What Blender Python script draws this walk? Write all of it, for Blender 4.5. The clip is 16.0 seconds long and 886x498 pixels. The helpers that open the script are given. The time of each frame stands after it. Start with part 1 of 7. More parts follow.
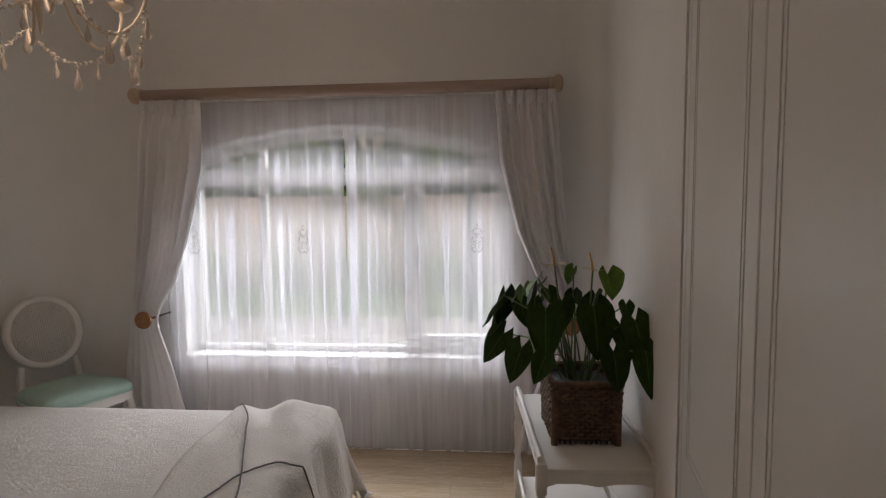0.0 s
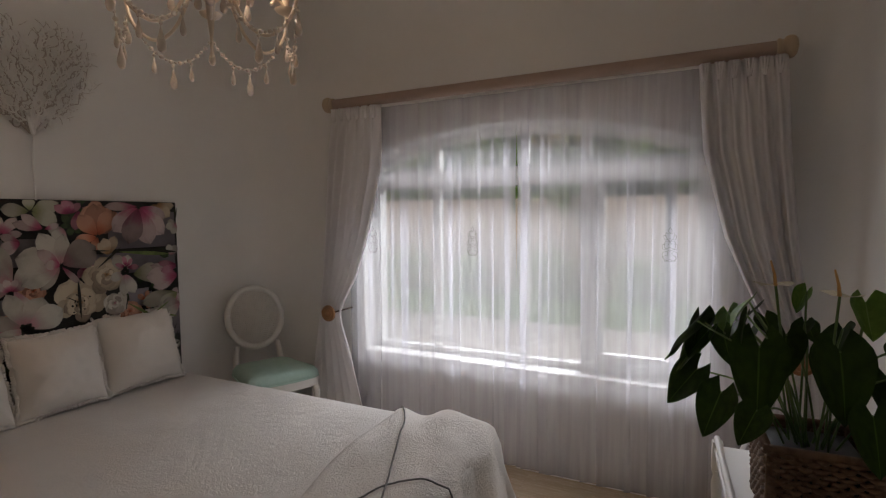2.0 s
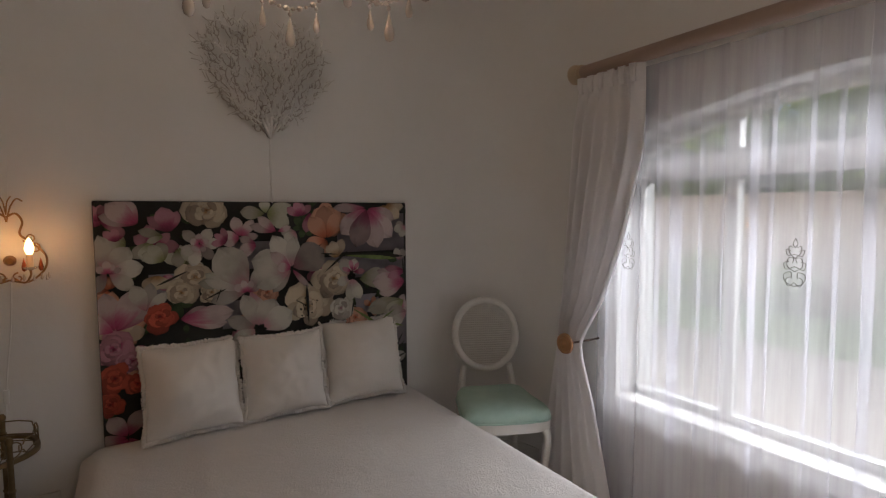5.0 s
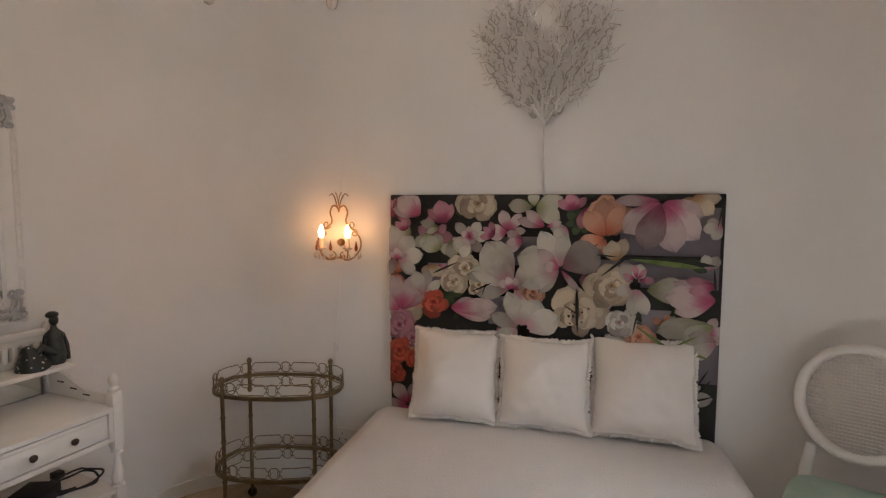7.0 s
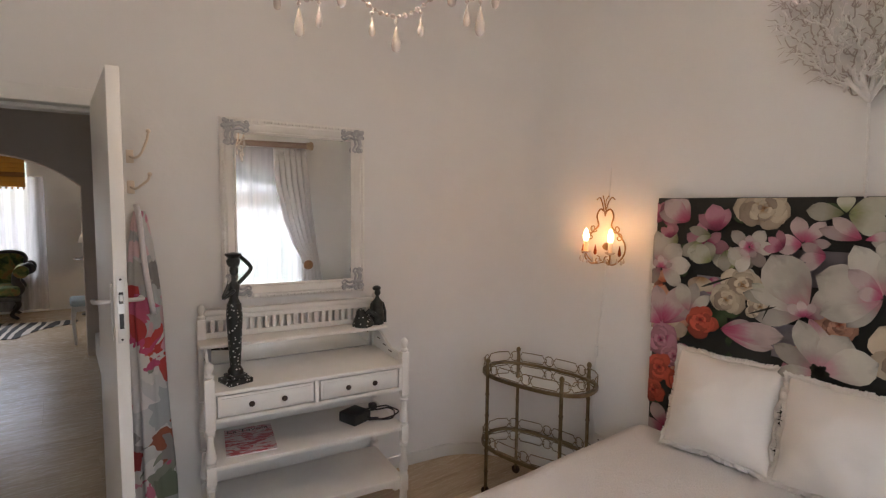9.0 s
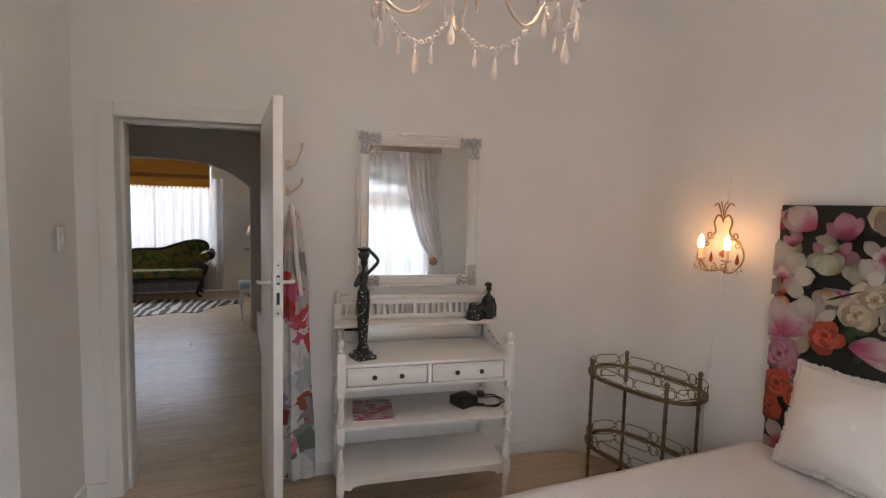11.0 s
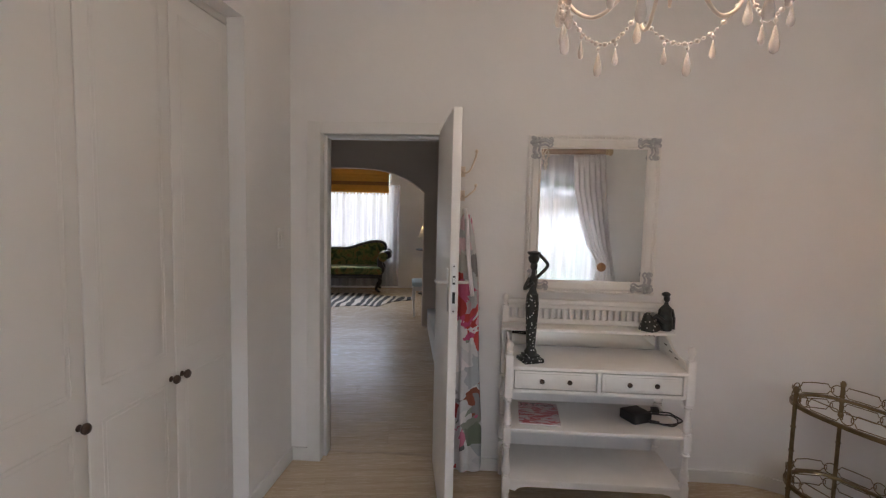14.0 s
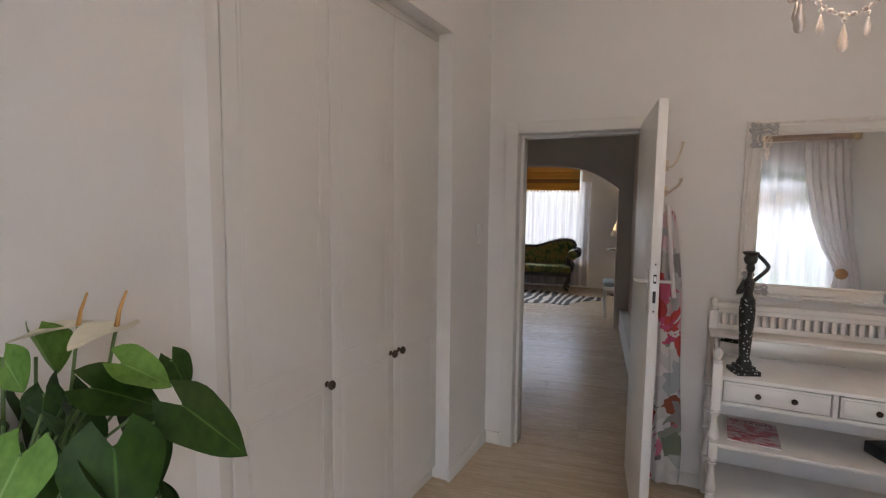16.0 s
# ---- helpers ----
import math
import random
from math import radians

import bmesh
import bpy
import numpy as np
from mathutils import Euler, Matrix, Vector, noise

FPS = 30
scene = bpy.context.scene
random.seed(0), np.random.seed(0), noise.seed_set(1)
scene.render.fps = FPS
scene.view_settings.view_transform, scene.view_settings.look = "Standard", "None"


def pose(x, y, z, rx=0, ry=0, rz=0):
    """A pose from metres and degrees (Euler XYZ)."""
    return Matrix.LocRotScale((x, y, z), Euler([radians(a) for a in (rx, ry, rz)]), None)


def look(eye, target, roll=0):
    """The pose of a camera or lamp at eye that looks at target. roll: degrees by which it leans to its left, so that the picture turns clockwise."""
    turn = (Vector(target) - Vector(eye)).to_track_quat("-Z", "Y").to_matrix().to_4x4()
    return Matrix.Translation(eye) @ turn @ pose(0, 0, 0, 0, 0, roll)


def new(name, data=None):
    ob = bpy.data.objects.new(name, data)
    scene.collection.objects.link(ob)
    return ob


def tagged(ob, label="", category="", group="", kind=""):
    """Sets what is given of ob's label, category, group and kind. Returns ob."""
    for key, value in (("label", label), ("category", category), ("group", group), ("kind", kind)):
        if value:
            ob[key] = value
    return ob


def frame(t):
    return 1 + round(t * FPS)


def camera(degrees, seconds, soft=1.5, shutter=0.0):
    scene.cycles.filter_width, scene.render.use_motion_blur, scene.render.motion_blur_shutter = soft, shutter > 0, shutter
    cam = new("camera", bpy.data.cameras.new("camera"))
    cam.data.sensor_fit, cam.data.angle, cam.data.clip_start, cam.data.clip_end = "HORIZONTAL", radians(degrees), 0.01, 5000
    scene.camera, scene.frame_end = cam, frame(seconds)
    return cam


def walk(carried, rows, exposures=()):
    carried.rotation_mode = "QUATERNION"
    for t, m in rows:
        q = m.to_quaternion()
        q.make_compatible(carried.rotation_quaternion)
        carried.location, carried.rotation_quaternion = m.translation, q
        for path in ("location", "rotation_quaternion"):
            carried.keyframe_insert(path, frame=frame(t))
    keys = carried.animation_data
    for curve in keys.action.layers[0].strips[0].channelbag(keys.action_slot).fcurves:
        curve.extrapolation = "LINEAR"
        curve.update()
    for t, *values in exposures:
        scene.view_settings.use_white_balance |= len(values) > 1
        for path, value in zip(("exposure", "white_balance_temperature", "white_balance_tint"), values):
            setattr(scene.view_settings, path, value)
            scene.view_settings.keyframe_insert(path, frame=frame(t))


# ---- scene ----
cam = camera(82.6, 16.0, 1.25)
PATH = [
    (0, (1.042, 1.495, 1.571), (0.884, 3.483, 1.423), -0.6),
    (0.5, (1.063, 1.576, 1.58), (0.738, 3.544, 1.437), -0.6),
    (1, (1.089, 1.658, 1.582), (0.569, 3.584, 1.44), -0.6),
    (1.5, (1.103, 1.717, 1.565), (0.383, 3.578, 1.433), -0.5),
    (2, (1.094, 1.775, 1.561), (0.217, 3.568, 1.43), -0.4),
    (2.5, (1.121, 1.907, 1.564), (0.071, 3.604, 1.431), -0.3),
    (3, (1.083, 2.038, 1.585), (-0.102, 3.643, 1.452), -0.1),
    (5.5, (0.695, 2.717, 1.598), (-1.144, 3.488, 1.447), -0.2),
    (6, (0.627, 2.944, 1.625), (-1.332, 3.309, 1.454), 0.0),
    (6.5, (0.589, 3.181, 1.63), (-1.401, 3.094, 1.45), -0.1),
    (7, (0.525, 3.323, 1.591), (-1.406, 2.829, 1.431), 0.2),
    (7.5, (0.399, 3.44, 1.588), (-1.406, 2.59, 1.436), 0.2),
    (8, (0.356, 3.486, 1.601), (-1.288, 2.359, 1.441), 0.5),
    (8.5, (0.33, 3.613, 1.609), (-1.089, 2.214, 1.443), 0.5),
    (9, (0.346, 3.711, 1.6), (-0.863, 2.126, 1.439), 0.7),
    (9.5, (0.369, 3.785, 1.606), (-0.686, 2.093, 1.443), 0.9),
    (10, (0.416, 3.842, 1.608), (-0.533, 2.09, 1.443), 1.2),
    (12.5, (0.284, 3.991, 1.625), (-0.248, 2.071, 1.454), 1.5),
    (13, (0.3, 3.984, 1.622), (-0.141, 2.041, 1.452), 1.5),
    (13.5, (0.364, 3.97, 1.626), (0.049, 2.002, 1.454), 1.4),
    (14, (0.419, 3.955, 1.619), (0.261, 1.968, 1.447), 1.3),
    (14.5, (0.449, 3.966, 1.616), (0.512, 1.974, 1.445), 1.0),
    (15, (0.457, 3.988, 1.607), (0.727, 2.014, 1.439), 1.1),
    (15.5, (0.446, 4.017, 1.6), (0.899, 2.077, 1.426), 0.9),
    (16, (0.457, 4.048, 1.612), (1.021, 2.138, 1.422), 0.6),
]
EXPOSURES = [(0.0, -0.06, 6500, 10), (2.0, -0.36, 6500, 10), (3.0, -0.28, 6500, 10), (5.5, -0.15, 6450, 10), (6.0, 0.12, 6450, 10), (7.0, 0.85, 6350, 10), (8.0, 1.1, 6300, 10), (9.0, 1.05, 6250, 10), (12.5, 1.0, 6100, 10), (16.0, 0.95, 6050, 10)]
walk(cam, [(t, look(eye, target, roll)) for t, eye, target, roll in PATH], EXPOSURES)


# ---- world and lights ----
world = bpy.data.worlds.new("world")
scene.world = world
world.use_nodes = True
wn = world.node_tree
sky = wn.nodes.new("ShaderNodeTexSky")
sky.sky_type, sky.sun_disc = "NISHITA", False
sky.sun_elevation, sky.sun_rotation = radians(50), radians(251)
wn.links.new(sky.outputs[0], wn.nodes["Background"].inputs[0])
wn.nodes["Background"].inputs[1].default_value = 0.13


def sun_lamp():
    d = bpy.data.lights.new("sun", "SUN")
    d.energy, d.angle, d.color = 4.0, radians(12), (1, 0.96, 0.9)
    o = new("sun", d)
    o.matrix_world = look((-10, 4.5, 12), (0, 8, 0))


sun_lamp()


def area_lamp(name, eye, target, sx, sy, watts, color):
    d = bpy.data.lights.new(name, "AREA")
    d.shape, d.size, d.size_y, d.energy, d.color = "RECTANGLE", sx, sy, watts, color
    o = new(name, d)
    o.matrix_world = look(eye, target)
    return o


def point_lamp(name, at, watts, radius=0.012, color=(1, 0.55, 0.22)):
    d = bpy.data.lights.new(name, "POINT")
    d.energy, d.shadow_soft_size, d.color = watts, radius, color
    o = new(name, d)
    o.location = at
    return o


# area lamps added out of view beyond both windows to boost the sky's light
area_lamp("window_sky_fill", (0.1, 7.2, 3.4), (0.1, 4.4, 0.9), 3.8, 1.6, 285, (0.95, 0.97, 1.0))
area_lamp("lounge_sky_fill", (2.0, -7.9, 3.3), (2.0, -5.0, 0.9), 3.2, 1.7, 130, (0.97, 0.97, 1.0))


# ---- materials ----
def node_mat(name, rough=0.6, metal=0.0):
    m = bpy.data.materials.new(name)
    m.use_nodes = True
    nt = m.node_tree
    b = nt.nodes["Principled BSDF"]
    b.inputs["Roughness"].default_value, b.inputs["Metallic"].default_value = rough, metal
    return m, nt, b


def add(nt, kind, **values):
    n = nt.nodes.new(kind)
    for key, v in values.items():
        n.inputs[key.replace("_", " ")].default_value = v
    return n


def ramp(nt, fac, stops):
    r = nt.nodes.new("ShaderNodeValToRGB")
    e = r.color_ramp.elements
    while len(e) < len(stops):
        e.new(0.5)
    for el, (p, c) in zip(e, stops):
        el.position, el.color = p, (*c, 1)
    nt.links.new(fac, r.inputs[0])
    return r.outputs[0]


def bump(nt, b, height, strength, distance):
    n = add(nt, "ShaderNodeBump", Strength=strength, Distance=distance)
    nt.links.new(height, n.inputs["Height"])
    nt.links.new(n.outputs[0], b.inputs["Normal"])


def mottled(name, c1, c2, scale=3.0, rough=0.6, metal=0.0, fine=80.0, relief=0.15, depth=0.002, stretch=(1, 1, 1)):
    """A surface with large soft stains and fine relief, in object space."""
    m, nt, b = node_mat(name, rough, metal)
    co = nt.nodes.new("ShaderNodeTexCoord")
    mp = add(nt, "ShaderNodeMapping", Scale=stretch)
    nt.links.new(co.outputs["Object"], mp.inputs[0])
    n1 = add(nt, "ShaderNodeTexNoise", Scale=scale, Detail=5.0, Roughness=0.6)
    n2 = add(nt, "ShaderNodeTexNoise", Scale=fine, Detail=4.0, Roughness=0.65)
    for n in (n1, n2):
        nt.links.new(mp.outputs[0], n.inputs["Vector"])
    nt.links.new(ramp(nt, n1.outputs[0], [(0.3, c1), (0.7, c2)]), b.inputs["Base Color"])
    bump(nt, b, n2.outputs[0], relief, depth)
    return m


# plaster browned so that the passage's dim, warm light sits in its colour
DIMPLASTER = mottled("dim_toned_plaster", (0.62, 0.53, 0.45), (0.68, 0.59, 0.51), 1.3, 0.85, fine=9.0, relief=0.25, depth=0.01)
PLASTER = mottled("white_plaster", (0.74, 0.725, 0.70), (0.80, 0.785, 0.76), 1.3, 0.85, fine=9.0, relief=0.25, depth=0.01)
CEIL = mottled("ceiling_paint", (0.76, 0.75, 0.73), (0.8, 0.79, 0.77), 2.0, 0.9)
PAINT = mottled("cream_paint", (0.70, 0.685, 0.65), (0.74, 0.725, 0.69), 2.5, 0.42, fine=40, relief=0.06)
WARD = mottled("wardrobe_paint", (0.66, 0.645, 0.61), (0.69, 0.675, 0.64), 1.5, 0.38, fine=30, relief=0.04)
SHABBY = mottled("white_furniture_paint", (0.74, 0.715, 0.67), (0.80, 0.775, 0.735), 6.0, 0.45, fine=60, relief=0.05)
GLASS, gnt, gb = node_mat("clear_glass", 0.02)
gb.inputs["Transmission Weight"].default_value, gb.inputs["IOR"].default_value = 1.0, 1.45
MIRROR, mnt, mb = node_mat("mirror_glass", 0.015, 1.0)
mb.inputs["Base Color"].default_value = (0.86, 0.88, 0.87, 1)
SILVER = mottled("silver_leaf", (0.34, 0.345, 0.35), (0.55, 0.55, 0.55), 45, 0.45, 0.3, fine=140, relief=0.5)
BRASS = mottled("aged_bronze_metal", (0.16, 0.115, 0.06), (0.27, 0.20, 0.11), 18, 0.38, 0.85, fine=120, relief=0.1, depth=0.001)
DARKMETAL = mottled("dark_bronze_knob", (0.05, 0.035, 0.028), (0.11, 0.075, 0.055), 40, 0.35, 0.8)
STEEL = mottled("brushed_steel", (0.66, 0.66, 0.65), (0.74, 0.74, 0.73), 30, 0.35, 0.55, relief=0.05)
BLACK = mottled("black_plastic", (0.012, 0.012, 0.013), (0.022, 0.022, 0.024), 20, 0.4)
WHITEPL = mottled("white_plastic", (0.74, 0.73, 0.71), (0.78, 0.77, 0.75), 9, 0.35, relief=0.02)
WOODPOLE = mottled("limed_wood", (0.33, 0.235, 0.19), (0.42, 0.31, 0.255), 7, 0.5, fine=40, stretch=(0.15, 1, 1))
PALEWOOD = mottled("pale_wood", (0.46, 0.345, 0.23), (0.55, 0.43, 0.30), 8, 0.5, fine=40)
HONEYWOOD = mottled("honey_wood", (0.28, 0.13, 0.05), (0.42, 0.21, 0.085), 14, 0.35, fine=70)
LINEN = mottled("drape_linen", (0.86, 0.84, 0.84), (0.90, 0.88, 0.88), 5, 0.9, fine=420, relief=0.25, depth=0.001)
lt = LINEN.node_tree
l_tr = add(lt, "ShaderNodeBsdfTranslucent", Color=(0.86, 0.83, 0.84, 1))
l_mx = add(lt, "ShaderNodeMixShader", Fac=0.28)
lt.links.new(lt.nodes["Principled BSDF"].outputs[0], l_mx.inputs[1])
lt.links.new(l_tr.outputs[0], l_mx.inputs[2])
lt.links.new(l_mx.outputs[0], lt.nodes["Material Output"].inputs[0])
MINT = mottled("mint_velvet", (0.40, 0.56, 0.48), (0.47, 0.63, 0.55), 9, 0.85, fine=300, relief=0.2, depth=0.001)
WICKER = mottled("brown_wicker", (0.10, 0.055, 0.032), (0.21, 0.125, 0.075), 40, 0.6, fine=160, relief=0.3)
CANEWHITE = mottled("whitewashed_cane", (0.70, 0.66, 0.61), (0.79, 0.75, 0.70), 20, 0.6)
TWIG = mottled("white_twig", (0.74, 0.72, 0.69), (0.82, 0.80, 0.77), 30, 0.75, fine=200, relief=0.3)
OUTPAVE = mottled("garden_paving", (0.31, 0.275, 0.23), (0.40, 0.36, 0.31), 2.0, 0.9, fine=30)
OUTWALL = mottled("garden_wall", (0.56, 0.42, 0.31), (0.62, 0.48, 0.38), 1.5, 0.9, fine=30)
LAWN = mottled("mown_grass", (0.07, 0.13, 0.03), (0.15, 0.21, 0.07), 3.0, 0.9, fine=60, relief=0.6, depth=0.02)
DARKROOF = mottled("dark_fascia", (0.07, 0.07, 0.075), (0.11, 0.11, 0.115), 4, 0.7)


def quilt_mat(name, c1, c2, cell, depth, fuzz=260.0):
    """A woven or tufted cloth with a lumpy weave."""
    m, nt, b = node_mat(name, 0.95)
    b.inputs["Sheen Weight"].default_value = 0.25
    co = nt.nodes.new("ShaderNodeTexCoord")
    n1 = add(nt, "ShaderNodeTexNoise", Scale=cell, Detail=3.0, Roughness=0.55)
    n2 = add(nt, "ShaderNodeTexNoise", Scale=fuzz, Detail=3.0, Roughness=0.7)
    n3 = add(nt, "ShaderNodeTexNoise", Scale=2.2, Detail=3.0)
    for n in (n1, n2, n3):
        nt.links.new(co.outputs["Object"], n.inputs["Vector"])
    nt.links.new(ramp(nt, n3.outputs[0], [(0.3, c1), (0.7, c2)]), b.inputs["Base Color"])
    sm = add(nt, "ShaderNodeMath")
    nt.links.new(n1.outputs[0], sm.inputs[0])
    nt.links.new(n2.outputs[0], sm.inputs[1])
    bump(nt, b, sm.outputs[0], 0.5, depth)
    return m


SPREAD = quilt_mat("cream_bedspread_cloth", (0.69, 0.65, 0.61), (0.76, 0.72, 0.68), 24.0, 0.022, 130)
THROWCLOTH = quilt_mat("fluffy_throw_cloth", (0.72, 0.67, 0.62), (0.79, 0.74, 0.69), 60.0, 0.03, 140)
PILLOWCLOTH = quilt_mat("cream_pillow_cloth", (0.79, 0.745, 0.69), (0.84, 0.795, 0.74), 30.0, 0.003, 420)
YARN = mottled("grey_yarn", (0.13, 0.125, 0.12), (0.24, 0.23, 0.22), 90, 0.95, fine=300, relief=0.5)


def sheer_mat():
    m = bpy.data.materials.new("sheer_voile")
    m.use_nodes = True
    nt = m.node_tree
    nt.nodes.clear()
    out = nt.nodes.new("ShaderNodeOutputMaterial")
    tr = add(nt, "ShaderNodeBsdfTransparent", Color=(0.97, 0.97, 1.0, 1))
    tl = add(nt, "ShaderNodeBsdfTranslucent", Color=(0.94, 0.93, 0.96, 1))
    df = add(nt, "ShaderNodeBsdfDiffuse", Color=(0.94, 0.93, 0.95, 1))
    a = add(nt, "ShaderNodeMixShader", Fac=0.46)
    nt.links.new(tl.outputs[0], a.inputs[1])
    nt.links.new(df.outputs[0], a.inputs[2])
    c = nt.nodes.new("ShaderNodeMixShader")
    co = nt.nodes.new("ShaderNodeTexCoord")
    mp = add(nt, "ShaderNodeMapping", Scale=(1, 1, 0.05))
    nt.links.new(co.outputs["Object"], mp.inputs[0])
    n = add(nt, "ShaderNodeTexNoise", Scale=26.0, Detail=4.0)
    nt.links.new(mp.outputs[0], n.inputs["Vector"])
    nt.links.new(ramp(nt, n.outputs[0], [(0.3, (0.30, 0.30, 0.30)), (0.7, (0.40, 0.40, 0.40))]), c.inputs[0])
    nt.links.new(tr.outputs[0], c.inputs[1])
    nt.links.new(a.outputs[0], c.inputs[2])
    nt.links.new(c.outputs[0], out.inputs[0])
    return m


SHEER = sheer_mat()


def plank_mat():
    m, nt, b = node_mat("pale_oak_laminate", 0.24)
    co = nt.nodes.new("ShaderNodeTexCoord")
    info = nt.nodes.new("ShaderNodeObjectInfo")
    sc = add(nt, "ShaderNodeVectorMath")
    sc.operation = "ADD"
    mul = add(nt, "ShaderNodeMath")
    mul.operation = "MULTIPLY"
    mul.inputs[1].default_value = 37.0
    nt.links.new(info.outputs["Random"], mul.inputs[0])
    nt.links.new(co.outputs["Object"], sc.inputs[0])
    nt.links.new(mul.outputs[0], sc.inputs[1])
    mp = add(nt, "ShaderNodeMapping", Scale=(1.2, 14.0, 1.0))
    nt.links.new(sc.outputs[0], mp.inputs[0])
    n1 = add(nt, "ShaderNodeTexNoise", Scale=1.6, Detail=6.0, Roughness=0.6, Distortion=0.7)
    n2 = add(nt, "ShaderNodeTexNoise", Scale=9.0, Detail=5.0, Roughness=0.7)
    for n in (n1, n2):
        nt.links.new(mp.outputs[0], n.inputs["Vector"])
    c1 = ramp(nt, n1.outputs[0], [(0.25, (0.50, 0.38, 0.25)), (0.5, (0.60, 0.475, 0.33)), (0.75, (0.67, 0.54, 0.39))])
    mx = nt.nodes.new("ShaderNodeMixRGB")
    mx.blend_type = "MULTIPLY"
    mx.inputs[0].default_value = 0.5
    nt.links.new(c1, mx.inputs[1])
    nt.links.new(ramp(nt, info.outputs["Random"], [(0.0, (0.78, 0.76, 0.74)), (1.0, (1.0, 1.0, 1.0))]), mx.inputs[2])
    nt.links.new(mx.outputs[0], b.inputs["Base Color"])
    nt.links.new(ramp(nt, n2.outputs[0], [(0.2, (0.20, 0.20, 0.20)), (0.8, (0.32, 0.32, 0.32))]), b.inputs["Roughness"])
    bump(nt, b, n2.outputs[0], 0.12, 0.0008)
    return m


PLANK = plank_mat()


# ---- mesh helpers ----
def mesh_of(name, bm, mat, smooth=None):
    me = bpy.data.meshes.new(name)
    bmesh.ops.recalc_face_normals(bm, faces=bm.faces)
    bm.to_mesh(me)
    bm.free()
    for m in (mat if isinstance(mat, (list, tuple)) else [mat]):
        me.materials.append(m)
    if smooth is not None:
        me.shade_smooth()
        if smooth < 170:
            me.set_sharp_from_angle(angle=radians(smooth))
    return me


def part(name, bm, mat, parent=None, label="", smooth=40):
    o = new(name, mesh_of(name, bm, mat, smooth))
    o.parent = parent
    if label:
        tagged(o, label)
    return o


def thing(name, label, category, group="", m=None, kind=""):
    o = new(name)
    o.empty_display_size = 0.1
    if m is not None:
        o.matrix_world = m
    return tagged(o, label, category, group, kind)


def box(bm, x0, x1, y0, y1, z0, z1, bevel=0.0, m=None, segments=2):
    """Add a box with softened edges."""
    r = bmesh.ops.create_cube(bm, size=1.0)
    vs = r["verts"]
    for v in vs:
        v.co = Vector((x0 + (v.co.x + 0.5) * (x1 - x0), y0 + (v.co.y + 0.5) * (y1 - y0), z0 + (v.co.z + 0.5) * (z1 - z0)))
    if m is not None:
        bmesh.ops.transform(bm, matrix=m, verts=vs)
    if bevel:
        es = list({e for v in vs for e in v.link_edges})
        bmesh.ops.bevel(bm, geom=es, offset=bevel, segments=segments, affect="EDGES", profile=0.5)
    return bm


def boxed(*a, **k):
    return box(bmesh.new(), *a, **k)


def lathe(bm, profile, m=None, n=20, caps=True):
    """Turn (radius, height) pairs about z."""
    rings = []
    for r, z in profile:
        ring = [bm.verts.new((r * math.cos(2 * math.pi * i / n), r * math.sin(2 * math.pi * i / n), z)) for i in range(n)]
        rings.append(ring)
    for a, b in zip(rings, rings[1:]):
        for i in range(n):
            j = (i + 1) % n
            bm.faces.new((a[i], a[j], b[j], b[i]))
    if caps:
        bm.faces.new(rings[0][::-1])
        bm.faces.new(rings[-1])
    if m is not None:
        bmesh.ops.transform(bm, matrix=m, verts=[v for r in rings for v in r])
    return bm


def tube(bm, pts, radius, n=8, closed=False, taper=None):
    """Sweep a round section along points."""
    pts = [Vector(p) for p in pts]
    k = len(pts)
    rings = []
    side = None
    for i, p in enumerate(pts):
        a = pts[(i - 1) % k] if closed or i > 0 else p
        b = pts[(i + 1) % k] if closed or i < k - 1 else p
        d = (b - a).normalized()
        if side is None:
            side = d.orthogonal().normalized()
        side = (side - d * side.dot(d))
        side = side.normalized() if side.length > 1e-6 else d.orthogonal().normalized()
        up = d.cross(side)
        r = radius * (taper(i / (k - 1)) if taper else 1.0)
        rings.append([bm.verts.new(p + side * (r * math.cos(2 * math.pi * j / n)) + up * (r * math.sin(2 * math.pi * j / n))) for j in range(n)])
    pairs = list(zip(rings, rings[1:])) + ([(rings[-1], rings[0])] if closed else [])
    for a, b in pairs:
        for j in range(n):
            q = (j + 1) % n
            bm.faces.new((a[j], a[q], b[q], b[j]))
    if not closed:
        bm.faces.new(rings[0][::-1])
        bm.faces.new(rings[-1])
    return bm


def ball(bm, at, r, squash=(1, 1, 1), seg=10):
    res = bmesh.ops.create_uvsphere(bm, u_segments=seg, v_segments=max(5, seg * 2 // 3), radius=r)
    for v in res["verts"]:
        v.co = Vector((v.co.x * squash[0], v.co.y * squash[1], v.co.z * squash[2])) + Vector(at)
    return bm


def ribbon(bm, pts, thick, z0, z1):
    """A wall that follows the inner line pts, its thickness on the right-hand side of the way."""
    pts = [Vector((*p, 0)) for p in pts]
    outer = []
    for i, p in enumerate(pts):
        a, b = pts[max(i - 1, 0)], pts[min(i + 1, len(pts) - 1)]
        d = (b - a).normalized()
        outer.append(p + Vector((d.y, -d.x, 0)) * thick)
    rows = []
    for p, q in zip(pts, outer):
        rows.append([bm.verts.new((p.x, p.y, z0)), bm.verts.new((p.x, p.y, z1)), bm.verts.new((q.x, q.y, z1)), bm.verts.new((q.x, q.y, z0))])
    for a, b in zip(rows, rows[1:]):
        for j in range(4):
            k = (j + 1) % 4
            bm.faces.new((a[j], a[k], b[k], b[j]))
    bm.faces.new(rows[0][::-1])
    bm.faces.new(rows[-1])
    return bm


